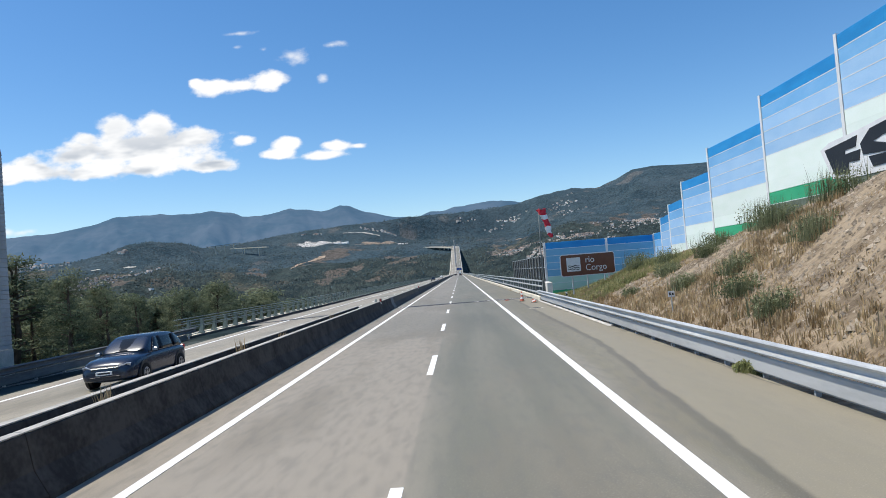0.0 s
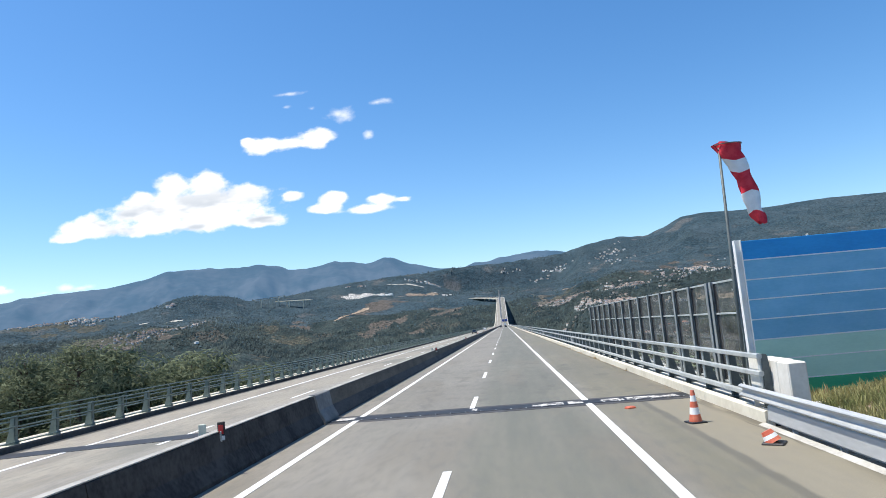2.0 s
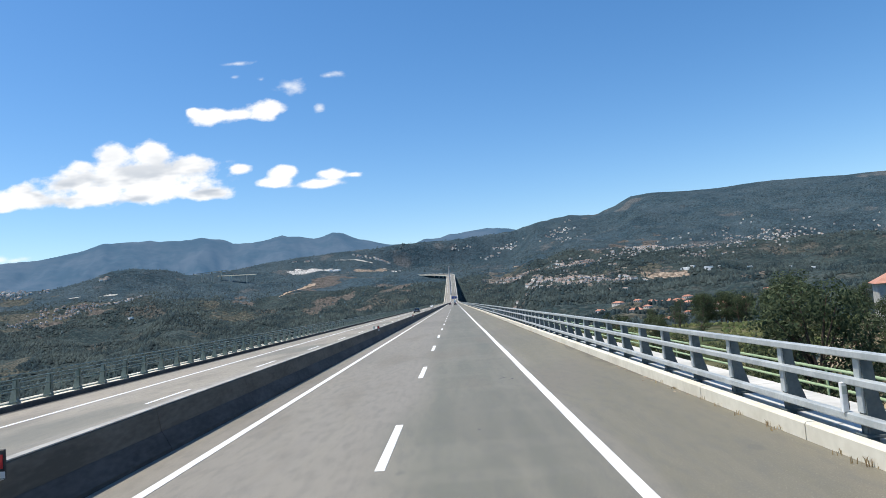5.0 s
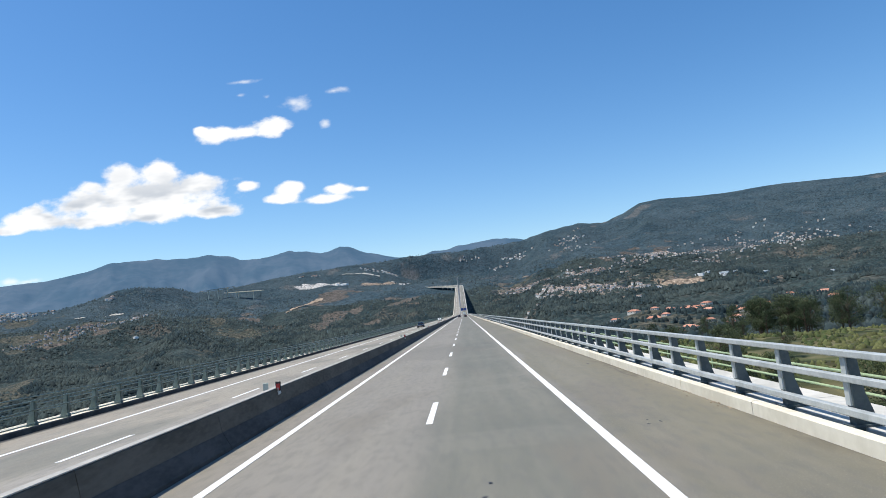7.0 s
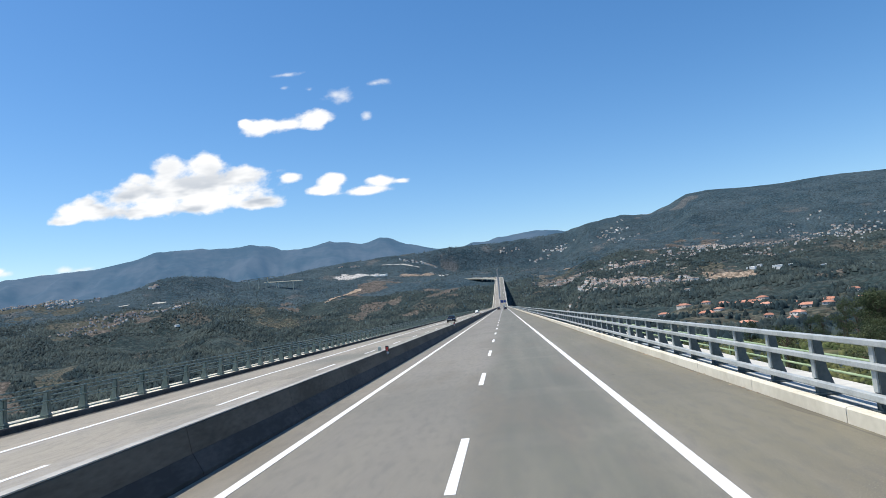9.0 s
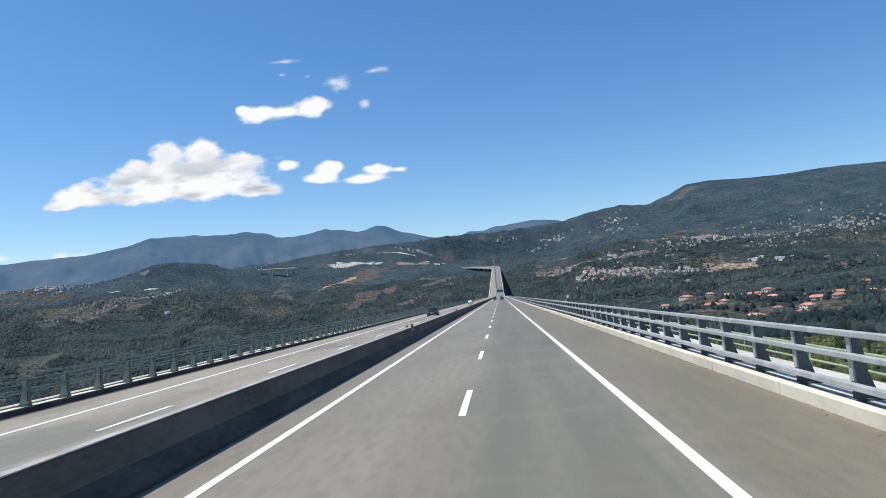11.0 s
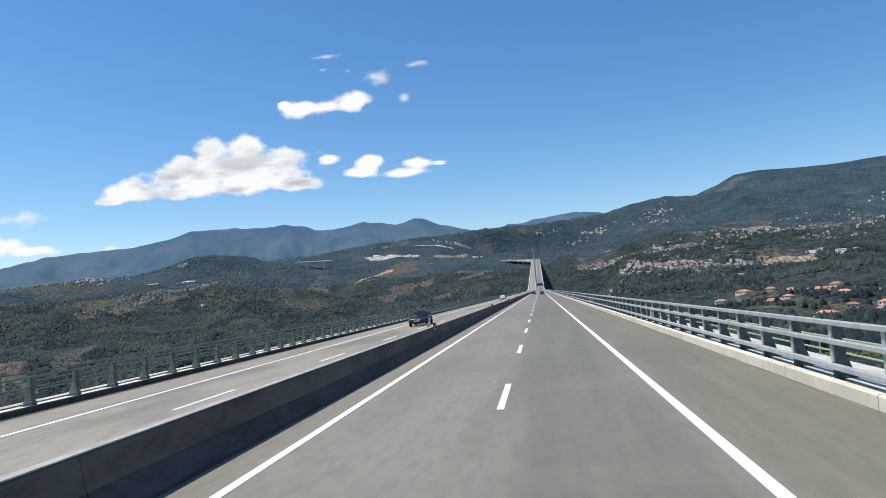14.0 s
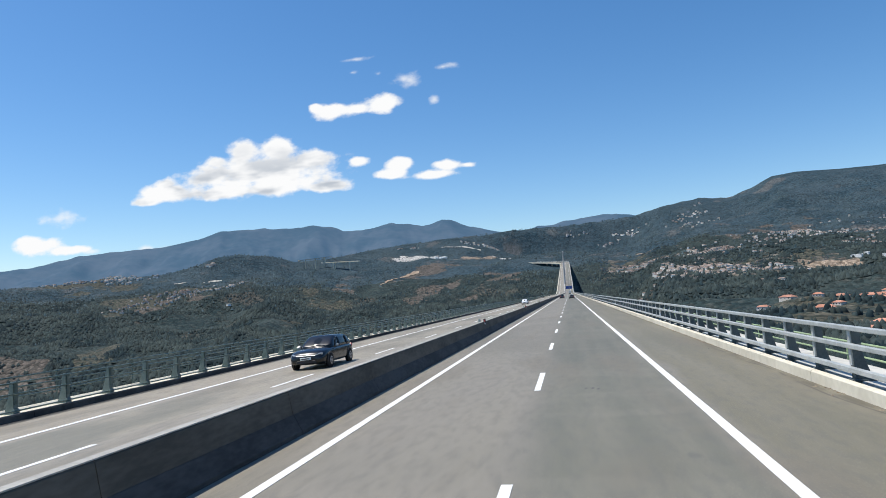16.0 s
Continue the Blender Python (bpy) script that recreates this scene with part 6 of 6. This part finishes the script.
for k in range(32):
    x, y = rng.uniform(40, 74), rng.uniform(148, 215)
    if math.degrees(math.atan2(x - 1.2, y - 120.5)) > 34.5 and abs(x - 0.5 * (y - 62)) > 9:
        z = ground_at(x, y)
        plant("broad", x, y, 2.66 + math.hypot(x, y - 78) * math.tan(radians(rng.uniform(-1.2, 0.9))) - z, z, "tall dark leafy tree below the viaduct", "bank trees")
for k in range(44):
    x, y = rng.uniform(30, 85), rng.uniform(185, 305)
    if math.degrees(math.atan2(x - 1.2, y - 129)) > 26.5:
        continue
    z = ground_at(x, y)
    top = rng.uniform(-7.0, -3.6)
    if top - z > 3.5:
        plant("broad", x, y, top - z, z, "leafy tree on the bank below the viaduct", "bank trees")
# low trees in front of the house on the knoll
for u, v, top in ((-9, -9, -0.2), (-5.5, -11, -0.9), (-2.5, -10, -0.7), (1.0, -12, -1.3), (5.0, -10.5, -0.6), (-7.0, -17, -2.4), (9.0, -11, -0.2)):
    x, y = 67.6 + 0.891 * u + 0.454 * v, 180.2 - 0.454 * u + 0.891 * v
    z = ground_at(x, y)
    plant("broad", x, y, max(2.6, top - z), min(z, top - 2.6), "small leafy tree in the garden below the house", "bank trees")
for k in range(36):
    x, y = rng.uniform(16, 60), rng.uniform(64, 118)
    if x > 16 + 0.1 * (y - 64):
        z = ground_at(x, y)
        plant("broad", x, y, min(rng.uniform(6, 11), max(3.5, -1.5 - z)), z, "leafy tree on the bank below the viaduct", "bank trees")


def bush(x, y, s, z, label, mat):
    sh = Shape()
    r = random.Random(int(x * 91 + y * 17))
    for _ in range(9):
        leaf_ball(sh, (r.uniform(-0.6, 0.6) * s, r.uniform(-0.6, 0.6) * s, r.uniform(0.15, 0.55) * s), 0.40 * s, 0.34 * s, 80, 0.04, r)
    for _ in range(90):
        tuft(sh, r.gauss(0, 0.36) * s, r.gauss(0, 0.36) * s, -0.05, s * r.uniform(0.4, 1.05), 0.6, 4, r, 0.4)
    tagged(part("bush", sh, mat, at=pose(x, y, z)), label, "bush", "slope bushes")


for x, y, s in ((13.6, 27.5, 1.3), (13.2, 25.4, 1.1), (14.0, 23.0, 1.3), (12.4, 31.0, 0.9), (13.9, 33.5, 0.9), (12.2, 36.5, 1.0), (13.3, 40.0, 1.1), (10.0, 27.0, 0.8), (10.6, 23.5, 0.9), (9.6, 20.8, 0.8), (11.2, 33.0, 0.7), (12.6, 44.0, 1.0), (13.6, 47.5, 1.2), (9.4, 33.6, 0.6), (8.9, 17.2, 0.8), (11.7, 20.4, 1.0)):
    bush(x, y, s, float(bank_z(x, y)), "grey-green broom bush on the dry slope", M["shrub"])
bush(7.0, 14.6, 0.32, 0.0, "small green weed at the foot of the guardrail", M["grass"])
for y, s in ((19.5, 0.5), (24.0, 0.35), (33.2, 0.4), (35.0, 0.3), (12.0, 0.45), (44.5, 0.25)):
    sh = Shape()
    for _ in range(3):
        tuft(sh, rng.uniform(-0.08, 0.08), rng.uniform(-0.3, 0.3), 0.0, s * 1.2, 0.5, 8, rng)
    tagged(part("weed", sh, M["straw"], at=pose(-5.5, y, 0.6)), "dry weed growing between the barriers", "weed", "median weeds")

def road_litter():
    """Grit and twigs swept against the kerb, and black rubber scraps on the asphalt."""
    r = random.Random(77)
    grit, rubber = Shape(), Shape()
    for _ in range(1500):
        y = r.uniform(56, 330)
        if value_noise(np.array(y / 5.0), np.array(0.3), 61) < -0.05:
            continue
        x, s, a = 6.94 - abs(r.gauss(0, 0.09)), r.uniform(0.01, 0.045), r.uniform(0, 3.14)
        k = 3.5 if r.random() < 0.15 else 1.0
        c, d = math.cos(a) * s * k, math.sin(a) * s * k
        grit.add([(x + c, y + d, 0.002), (x - d / k, y + c / k, 0.002), (x - c, y - d, 0.002), (x + d / k, y - c / k, 0.002), (x, y, 0.004 + s * 0.6)], [(0, 1, 4), (1, 2, 4), (2, 3, 4), (3, 0, 4)])
    for _ in range(24):
        x, y = r.uniform(0.4, 6.6), r.uniform(58, 330)
        for _ in range(r.randrange(1, 5)):
            px, py, w, l = x + r.gauss(0, 0.12), y + r.gauss(0, 0.25), r.uniform(0.02, 0.06), r.uniform(0.03, 0.12)
            n = 7
            rim = [(px + w * r.uniform(0.6, 1.3) * math.cos(6.283 * i / n), py + l * r.uniform(0.6, 1.3) * math.sin(6.283 * i / n), 0.0015) for i in range(n)]
            rubber.add(rim + [(px, py, 0.008)], [(i, (i + 1) % n, n) for i in range(n)])
    weeds = Shape()
    for _ in range(70):
        y = r.gauss(82, 13)
        if 60 < y < 125 and value_noise(np.array(y / 4.0), np.array(0.8), 63) > -0.1:
            tuft(weeds, 6.93 - abs(r.gauss(0, 0.05)), y, 0.03, r.uniform(0.05, 0.16), 1.6, 7, r, 0.8)
    tagged(part("kerb_weeds", weeds, M["straw"]), "dry weeds and straw caught along the kerb", "weeds", kind="stuff")
    tagged(part("kerb_grit", grit, M["rock"]), "grit and dry twigs gathered along the kerb", "grit", kind="stuff")
    tagged(part("rubber_scraps", rubber, M["rubber"]), "small black rubber scraps on the asphalt", "litter", kind="stuff")


road_litter()

# ---- far woods ----


def crowns(name, label, x, y, s, g, k, rings, mat):
    """Uneven crowns standing on the land, joined into one mesh."""
    z, m = height(x, y), len(x)
    ang = np.linspace(0, 2 * np.pi, k, endpoint=False)
    proto = [np.stack([w * np.cos(ang + 0.5 * i), w * np.sin(ang + 0.5 * i), np.zeros(k) + h], -1) for i, (w, h) in enumerate(rings[:-1])] + [[[0, 0, rings[-1]]]]
    proto = np.concatenate(proto)
    nv, n = len(proto), len(rings) - 1
    V = proto[None] * g.uniform(0.62, 1.38, (m, nv, 3)) * s[:, None, None]
    V = (V + np.stack([x, y, z - 0.3 * s], -1)[:, None, :]).reshape(-1, 3)
    f = []
    for i in range(k):
        j = (i + 1) % k
        for q in range(n - 1):
            f += [(q * k + i, q * k + j, (q + 1) * k + i), (q * k + j, (q + 1) * k + j, (q + 1) * k + i)]
        f += [((n - 1) * k + i, (n - 1) * k + j, n * k)]
    F = (np.array(f)[None] + (np.arange(m) * nv)[:, None, None]).reshape(-1, 3)
    me = bpy.data.meshes.new(name)
    me.vertices.add(len(V))
    me.vertices.foreach_set("co", V.ravel())
    me.loops.add(F.size)
    me.loops.foreach_set("vertex_index", F.ravel())
    me.polygons.add(len(F))
    me.polygons.foreach_set("loop_start", np.arange(0, F.size, 3))
    me.update(calc_edges=True)
    me.materials.append(mat)
    tagged(new(name, me), label, "woods", kind="stuff")


def forest():
    g = np.random.RandomState(5)

    def sow(n, r0, r1, dense):
        az = np.radians(g.uniform(-52, 52, n))
        r = np.exp(g.uniform(np.log(r0), np.log(r1), n))
        x, y = r * np.sin(az), EYE_Y + r * np.cos(az)
        dens = fbm(x, y, 330.0, 4, 60) + 0.5 * fbm(x, y, 70.0, 2, 66)
        keep = dens > dense + 0.12 * (np.degrees(az) > 3) * (r < 2300) * (r > 850)
        keep &= ~((np.abs(x + 5) < 30) & (y > 1560) & (y < 2570))
        keep &= ~((x < 10) & (x > -190) & (y > 2440) & (y < 2680))
        bare = np.max(np.stack(list(land_use(x, y).values())), axis=0)
        keep &= (bare < 0.0) | (g.uniform(0, 1, n) < 0.10)
        return x[keep], y[keep], r[keep]

    az, r = np.radians(g.uniform(12, 62, 16000)), g.uniform(70, 330, 16000)
    x, y = r * np.sin(az), EYE_Y + r * np.cos(az)
    keep = (fbm(x, y, 22.0, 3, 81) > -0.06) & (x > 14) & (np.hypot(x - 68, y - 178) > 24)
    x, y = x[keep], y[keep]
    crowns("brambles", "yellow-green brambles and scrub on the bank", x, y, g.uniform(0.3, 0.8, len(x)), g, 4, ((1.0, 0.15), (0.7, 0.9), 1.3), M["bramble"])
    x, y, r = sow(9000, 110, 340, -0.3)
    left = (x < -35) & (y > 150)
    crowns("forest", "dark green woods on the slope under the viaduct", x[left], y[left], g.uniform(1.4, 3.0, left.sum()), g, 4, ((1.0, 0.2), (0.72, 1.15), 1.8), M["forest"])
    x, y, r = sow(60000, 330, 1150, -0.36)
    crowns("forest", "dark green woods in the valley below the viaduct", x, y, g.uniform(1.7, 4.4, len(x)), g, 4, ((1.0, 0.2), (0.72, 1.15), 1.8), M["forest"])
    x, y, r = sow(185000, 1100, 3450, -0.36)
    size = g.uniform(1.6, 4.6, len(x)) * np.where(g.uniform(0, 1, len(x)) < 0.08, 1.5, 1.0) * np.interp(r, [1900, 2500], [1.0, 0.62])
    # picked by distance: these crowns take the haze-blue colour
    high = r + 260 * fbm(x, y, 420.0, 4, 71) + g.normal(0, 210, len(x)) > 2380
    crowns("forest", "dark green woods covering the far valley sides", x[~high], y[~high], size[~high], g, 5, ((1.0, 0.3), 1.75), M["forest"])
    crowns("forest", "blue-green pine woods high on the mountain sides", x[high], y[high], size[high], g, 5, ((1.0, 0.3), 1.75), M["forest_hazed"])


# ---- villages ----
def house_mesh(w, d, h, roof):
    walls = Shape().box(-w / 2, w / 2, -d / 2, d / 2, -3.0, h)
    e = 0.5
    rf = Shape().add([(-w / 2 - e, -d / 2 - e, h - 0.1), (w / 2 + e, -d / 2 - e, h - 0.1), (w / 2 + e, d / 2 + e, h - 0.1), (-w / 2 - e, d / 2 + e, h - 0.1), (-w / 2 + d * 0.3, 0, h + roof), (w / 2 - d * 0.3, 0, h + roof)],
                     [(0, 1, 5, 4), (1, 2, 5), (2, 3, 4, 5), (3, 0, 4), (0, 3, 2, 1)])
    return walls, rf


def near_houses():
    kinds = []
    for w, d, h, roof in ((13, 10, 3.0, 2.3), (10, 8, 2.3, 1.9), (17, 11, 2.9, 2.5)):
        a, b = house_mesh(w, d, h, roof)
        wm, rm = a.mesh("wall"), b.mesh("roof")
        wm.materials.append(M["house_wall"])
        rm.materials.append(M["roof_tile"])
        pm = Shape().box(-0.55, 0.55, -0.04, 0.04, 0, 1.3).mesh("window")
        pm.materials.append(M["window_dark"])
        kinds.append((wm, rm, pm, w, d, h))
    plots = [(205, 1107, 1), (253, 1131, 2), (237, 971, 2), (286, 1064, 0), (295, 1019, 2), (351, 1104, 0), (305, 1013, 1), (328, 1075, 2), (222, 1120, 0), (272, 1090, 1), (312, 905, 0), (338, 940, 2), (296, 880, 1), (372, 965, 0), (395, 1010, 2), (418, 985, 1), (440, 1040, 0), (366, 1040, 1), (405, 930, 0), (262, 1005, 1), (470, 1010, 2), (455, 960, 0), (250, 880, 2), (318, 1005, 0), (282, 905, 1), (228, 846, 1)]
    for x, y, which in plots:
        wm, rm, pm, w, d, h = kinds[which]
        root = thing("house", "rendered village house with an orange tiled roof", "house", "village below the viaduct", at=Matrix.Translation((x, y, ground_at(x, y) + 0.2)) @ Matrix.Rotation(rng.uniform(-1.1, -0.35), 4, "Z"))
        part("wall", wm, None, root)
        part("roof", rm, None, root)
        for i in range(3):
            part("window", pm, None, root, at=pose(-w / 2 + w * (i + 0.6) / 3.2, -d / 2 - 0.03, h - 2.1))


near_houses()


def knoll_house():
    """Long low house with a hipped main roof and a lower wing, on the knoll beside the abutment."""
    root = thing("house", "long grey rendered house with orange tiled roofs on a knoll", "house", at=Matrix.Translation((67.6, 180.2, ground_at(67.6, 180.2) + 0.1)) @ Matrix.Rotation(radians(-27), 4, "Z"))
    for dx, dy, w, d, h, roof in ((0, 0, 14, 9, 3.4, 1.9), (10.6, 2.2, 7.2, 7.5, 2.9, 1.5)):
        a, b = house_mesh(w, d, h, roof)
        part("wall", a, M["concrete"], root, at=pose(dx, dy, 0))
        part("roof", b, M["roof_tile"], root, at=pose(dx, dy, 0))
        for k in range(3):
            part("window", Shape().box(-0.55, 0.55, -0.04, 0.04, 0, 1.3), M["window_dark"], root, at=pose(dx - w / 2 + w * (k + 0.6) / 3.2, dy - d / 2 - 0.03, h - 2.2))
    part("garden_wall", Shape().bevel_box(-1.4, 1.4, -0.12, 0.12, -0.9, 0.35, 0.02), M["white"], root, "white rendered garden wall", at=pose(0.5, -7.0, -0.5))


knoll_house()


def far_houses(name, count, az0, az1, r0, r1, size, label, seed, hall=False, slant=0.0):
    """Houses gathered in knots along lanes that follow the slope."""
    walls, roofs = Shape(), Shape()
    r = random.Random(seed)
    knots = [(r.gauss(0.5, 0.24), r.gauss(0.5, 0.24)) for _ in range(max(2, count // 5))]
    for _ in range(count):
        ku, kv = r.choice(knots)
        lane = r.gauss(0, 0.07)
        u = ku + lane
        v = kv + 0.5 * lane + r.gauss(0, 0.05)
        if hall:
            u, v = r.random(), r.random()
        az, rad = radians(az0 + (az1 - az0) * u), r0 + (r1 - r0) * min(1.1, max(-0.1, v)) + slant * (2 * u - 1)
        x, y = rad * math.sin(az), EYE_Y + rad * math.cos(az)
        z = ground_at(x, y) + 0.6
        w, d, h = size * r.uniform(0.7, 1.6), size * r.uniform(0.6, 0.9), r.choice((2.2, 2.8, 3.6, 4.6)) * min(1.0, size / 8.0) * (1.2 if hall else 1)
        if hall:
            w *= 2.4
        a, b = house_mesh(w, d, h, 0.6 if hall else 1.7)
        m = Matrix.Translation((x, y, z)) @ Matrix.Rotation(r.gauss(-0.8, 0.3), 4, "Z")
        walls.add([m @ Vector(p) for p in a.v], a.f)
        roofs.add([m @ Vector(p) for p in b.v], b.f)
    root = thing(name, label, "village", kind="stuff")
    part("walls", walls, M["house_wall_far"] if not hall else M["white"], root)
    part("roofs", roofs, M["roof_far"] if not hall else M["white"], root)


far_houses("village_houses", 260, 6.0, 13.2, 1580, 1950, 7.5, "crowded village houses on the terraced slope", 1)
far_houses("village_houses", 64, 2.2, 7.6, 2060, 2260, 8.5, "farmhouses among stone terraces", 21)
far_houses("village_houses", 90, 12.0, 19.0, 1570, 1870, 8.5, "houses scattered among gardens and trees", 2)
far_houses("village_houses", 260, 13.0, 21.0, 2290, 2560, 5.4, "pale houses of a mountain village", 3)
far_houses("village_houses", 230, 19.0, 31.0, 2250, 2800, 5.4, "pale houses scattered high on the mountain side", 22)
far_houses("village_houses", 140, 8.8, 13.8, 2080, 2310, 6.4, "pale houses along a hillside road", 23)
far_houses("village_houses", 49, 7.0, 12.0, 2880, 3380, 6.4, "pale houses below the mountain ridge", 4)
far_houses("village_houses", 48, 1.0, 6.4, 3285, 3370, 7.0, "pale houses below the mountain ridge", 24)
far_houses("village_houses", 170, -35.5, -26.0, 2150, 2270, 6.0, "hillside village across the valley", 5, slant=120)
far_houses("village_houses", 120, -40.0, -31.5, 2590, 2680, 8, "scattered houses across the valley", 6)
far_houses("village_houses", 18, -28.8, -26.9, 2650, 2700, 9.0, "white houses on a hilltop", 7)
far_houses("village_houses", 41, -9.0, -4.5, 3130, 3200, 7.2, "houses along the upper slope", 8)
far_houses("village_houses", 16, -13.6, -11.6, 3080, 3130, 7.2, "houses along the upper slope", 25)
far_houses("village_houses", 12, -3.6, -1.2, 3080, 3130, 8.8, "houses along the upper slope", 26)
far_houses("industrial_halls", 7, 19.3, 22.8, 1770, 1830, 6, "long white industrial halls", 9, True)
far_houses("industrial_halls", 4, 23.5, 29.0, 1775, 1840, 7, "long white industrial halls", 10, True)
far_houses("industrial_halls", 4, -10.8, -9.8, 2870, 2930, 14, "white quarry buildings on the bare hillside", 12, True)
far_houses("industrial_halls", 1, -26.7, -26.5, 2085, 2095, 16, "long white shed below the village", 13, True)


def ribbon(name, label, pts, width, mat):
    """A track laid over the land through bearings and distances."""
    sh, vs, fs, fine = Shape(), [], [], []
    for (a0, r0), (a1, r1) in zip(pts, pts[1:]):
        for k in range(10):
            fine.append((a0 + (a1 - a0) * k / 10, r0 + (r1 - r0) * k / 10))
    fine.append(pts[-1])
    for i, (a, r) in enumerate(fine):
        wob = 1 + 0.35 * math.sin(i * 1.7) + 0.2 * math.sin(i * 0.6)
        for k in range(4):
            rr = r + (k / 3 - 0.5) * width * wob
            x, y = rr * math.sin(radians(a)), EYE_Y + rr * math.cos(radians(a))
            vs.append((x, y, ground_at(x, y) + 2.2))
    for i in range(len(fine) - 1):
        fs += [(i * 4 + k, i * 4 + k + 1, i * 4 + 5 + k, i * 4 + 4 + k) for k in range(3)]
    tagged(part(name, sh.add(vs, fs), mat), label, "track", kind="structure")


ribbon("dirt_track", "pale earth track climbing the far hillside", [(-11.8, 2500), (-12.9, 2469), (-13.6, 2409), (-14.9, 2336)], 22, M["earth"])
ribbon("dirt_track", "pale road across the upper hillside", [(-10.0, 3071), (-8.4, 3056), (-6.8, 3032)], 13, M["concrete"])
ribbon("dirt_track", "pale road across the upper hillside", [(-5.9, 2948), (-4.8, 2962), (-3.6, 2965)], 11, M["concrete"])
ribbon("dirt_track", "pale road across the far hillside", [(-30.6, 2440), (-29.3, 2490), (-28.0, 2545), (-27.2, 2540)], 12, M["concrete"])


def terraces(label, az0, az1, r0, r1, gap, seed):
    """Dry stone terrace walls with their ledges, following the slope."""
    sh, r = Shape(), random.Random(seed)
    row = r0
    while row < r1:
        a = az0 + r.uniform(0, 0.4)
        while a < az1:
            step = math.degrees(r.uniform(9, 40) / row)
            mid = 0.5 * (row - r0) / (r1 - r0)
            if r.random() < 0.62 and float(fbm(np.array(a * 30.0), np.array(row), 40.0, 2, seed)) > -0.16:
                n = max(2, int(step * row / 500))
                pts = []
                for i in range(n + 1):
                    aa = radians(a + step * i / n)
                    rr = row + 9 * math.sin(aa * 90 + seed) + 4 * math.sin(aa * 260)
                    x, y = rr * math.sin(aa), EYE_Y + rr * math.cos(aa)
                    pts.append((x, y, ground_at(x, y)))
                hgt, deep = r.uniform(1.2, 2.6) + 1.6, r.uniform(1.5, 5.0)
                vs = []
                for x, y, z in pts:
                    d = math.hypot(x, y - EYE_Y)
                    ux, uy = x / d, (y - EYE_Y) / d
                    vs += [(x, y, z - 2), (x, y, z + hgt), (x + ux * deep, y + uy * deep, z + hgt + 0.2)]
                sh.add(vs, [(3 * i + q, 3 * i + 3 + q, 3 * i + 4 + q, 3 * i + 1 + q) for i in range(n) for q in range(2)])
            a += step + math.degrees(r.uniform(0, 14) / row)
        row += gap * r.uniform(0.7, 1.3)
    tagged(part("terrace_walls", sh, M["terrace_stone"]), label, "terraces", kind="stuff")


terraces("dry stone terrace walls on the slope by the village", 2.4, 6.8, 2090, 2500, 15, 3)
terraces("dry stone terrace walls between the village houses", 6.5, 13.5, 1560, 1960, 17, 4)
terraces("dry stone terrace walls above the village", 13.0, 18.0, 1790, 2110, 20, 5)


def small_viaduct():
    root = thing("far_viaduct", "small pale concrete viaduct on the far hillside", "bridge")
    for a0, r0, z0, a1, r1, z1, mat, spans in ((-19.6, 2770, 176, -16.6, 2630, 166, M["pale_concrete"], (0.3, 0.36, 0.75)), (-21.4, 2690, 183.6, -18.9, 2790, 199.7, M["concrete"], (0.2, 0.5, 0.8))):
        p0, p1 = [Vector((r * math.sin(radians(a)), EYE_Y + r * math.cos(radians(a)), z)) for a, r, z in ((a0, r0, z0), (a1, r1, z1))]
        d = p1 - p0
        turn = Matrix.Rotation(math.atan2(d.y, d.x), 4, "Z") @ Matrix.Rotation(-math.atan2(d.z, math.hypot(d.x, d.y)), 4, "Y")
        part("deck", Shape().box(0, d.length, -5, 5, -3, 0), mat, root, at=Matrix.Translation(p0) @ turn)
        for t in spans:
            q = p0 + d * t
            part("pier", Shape().box(-1.5, 1.5, -2, 2, min(-4, ground_at(q.x, q.y) - q.z - 2), -2.4), M["pale_concrete"], root, at=Matrix.Translation(q))



small_viaduct()
forest()
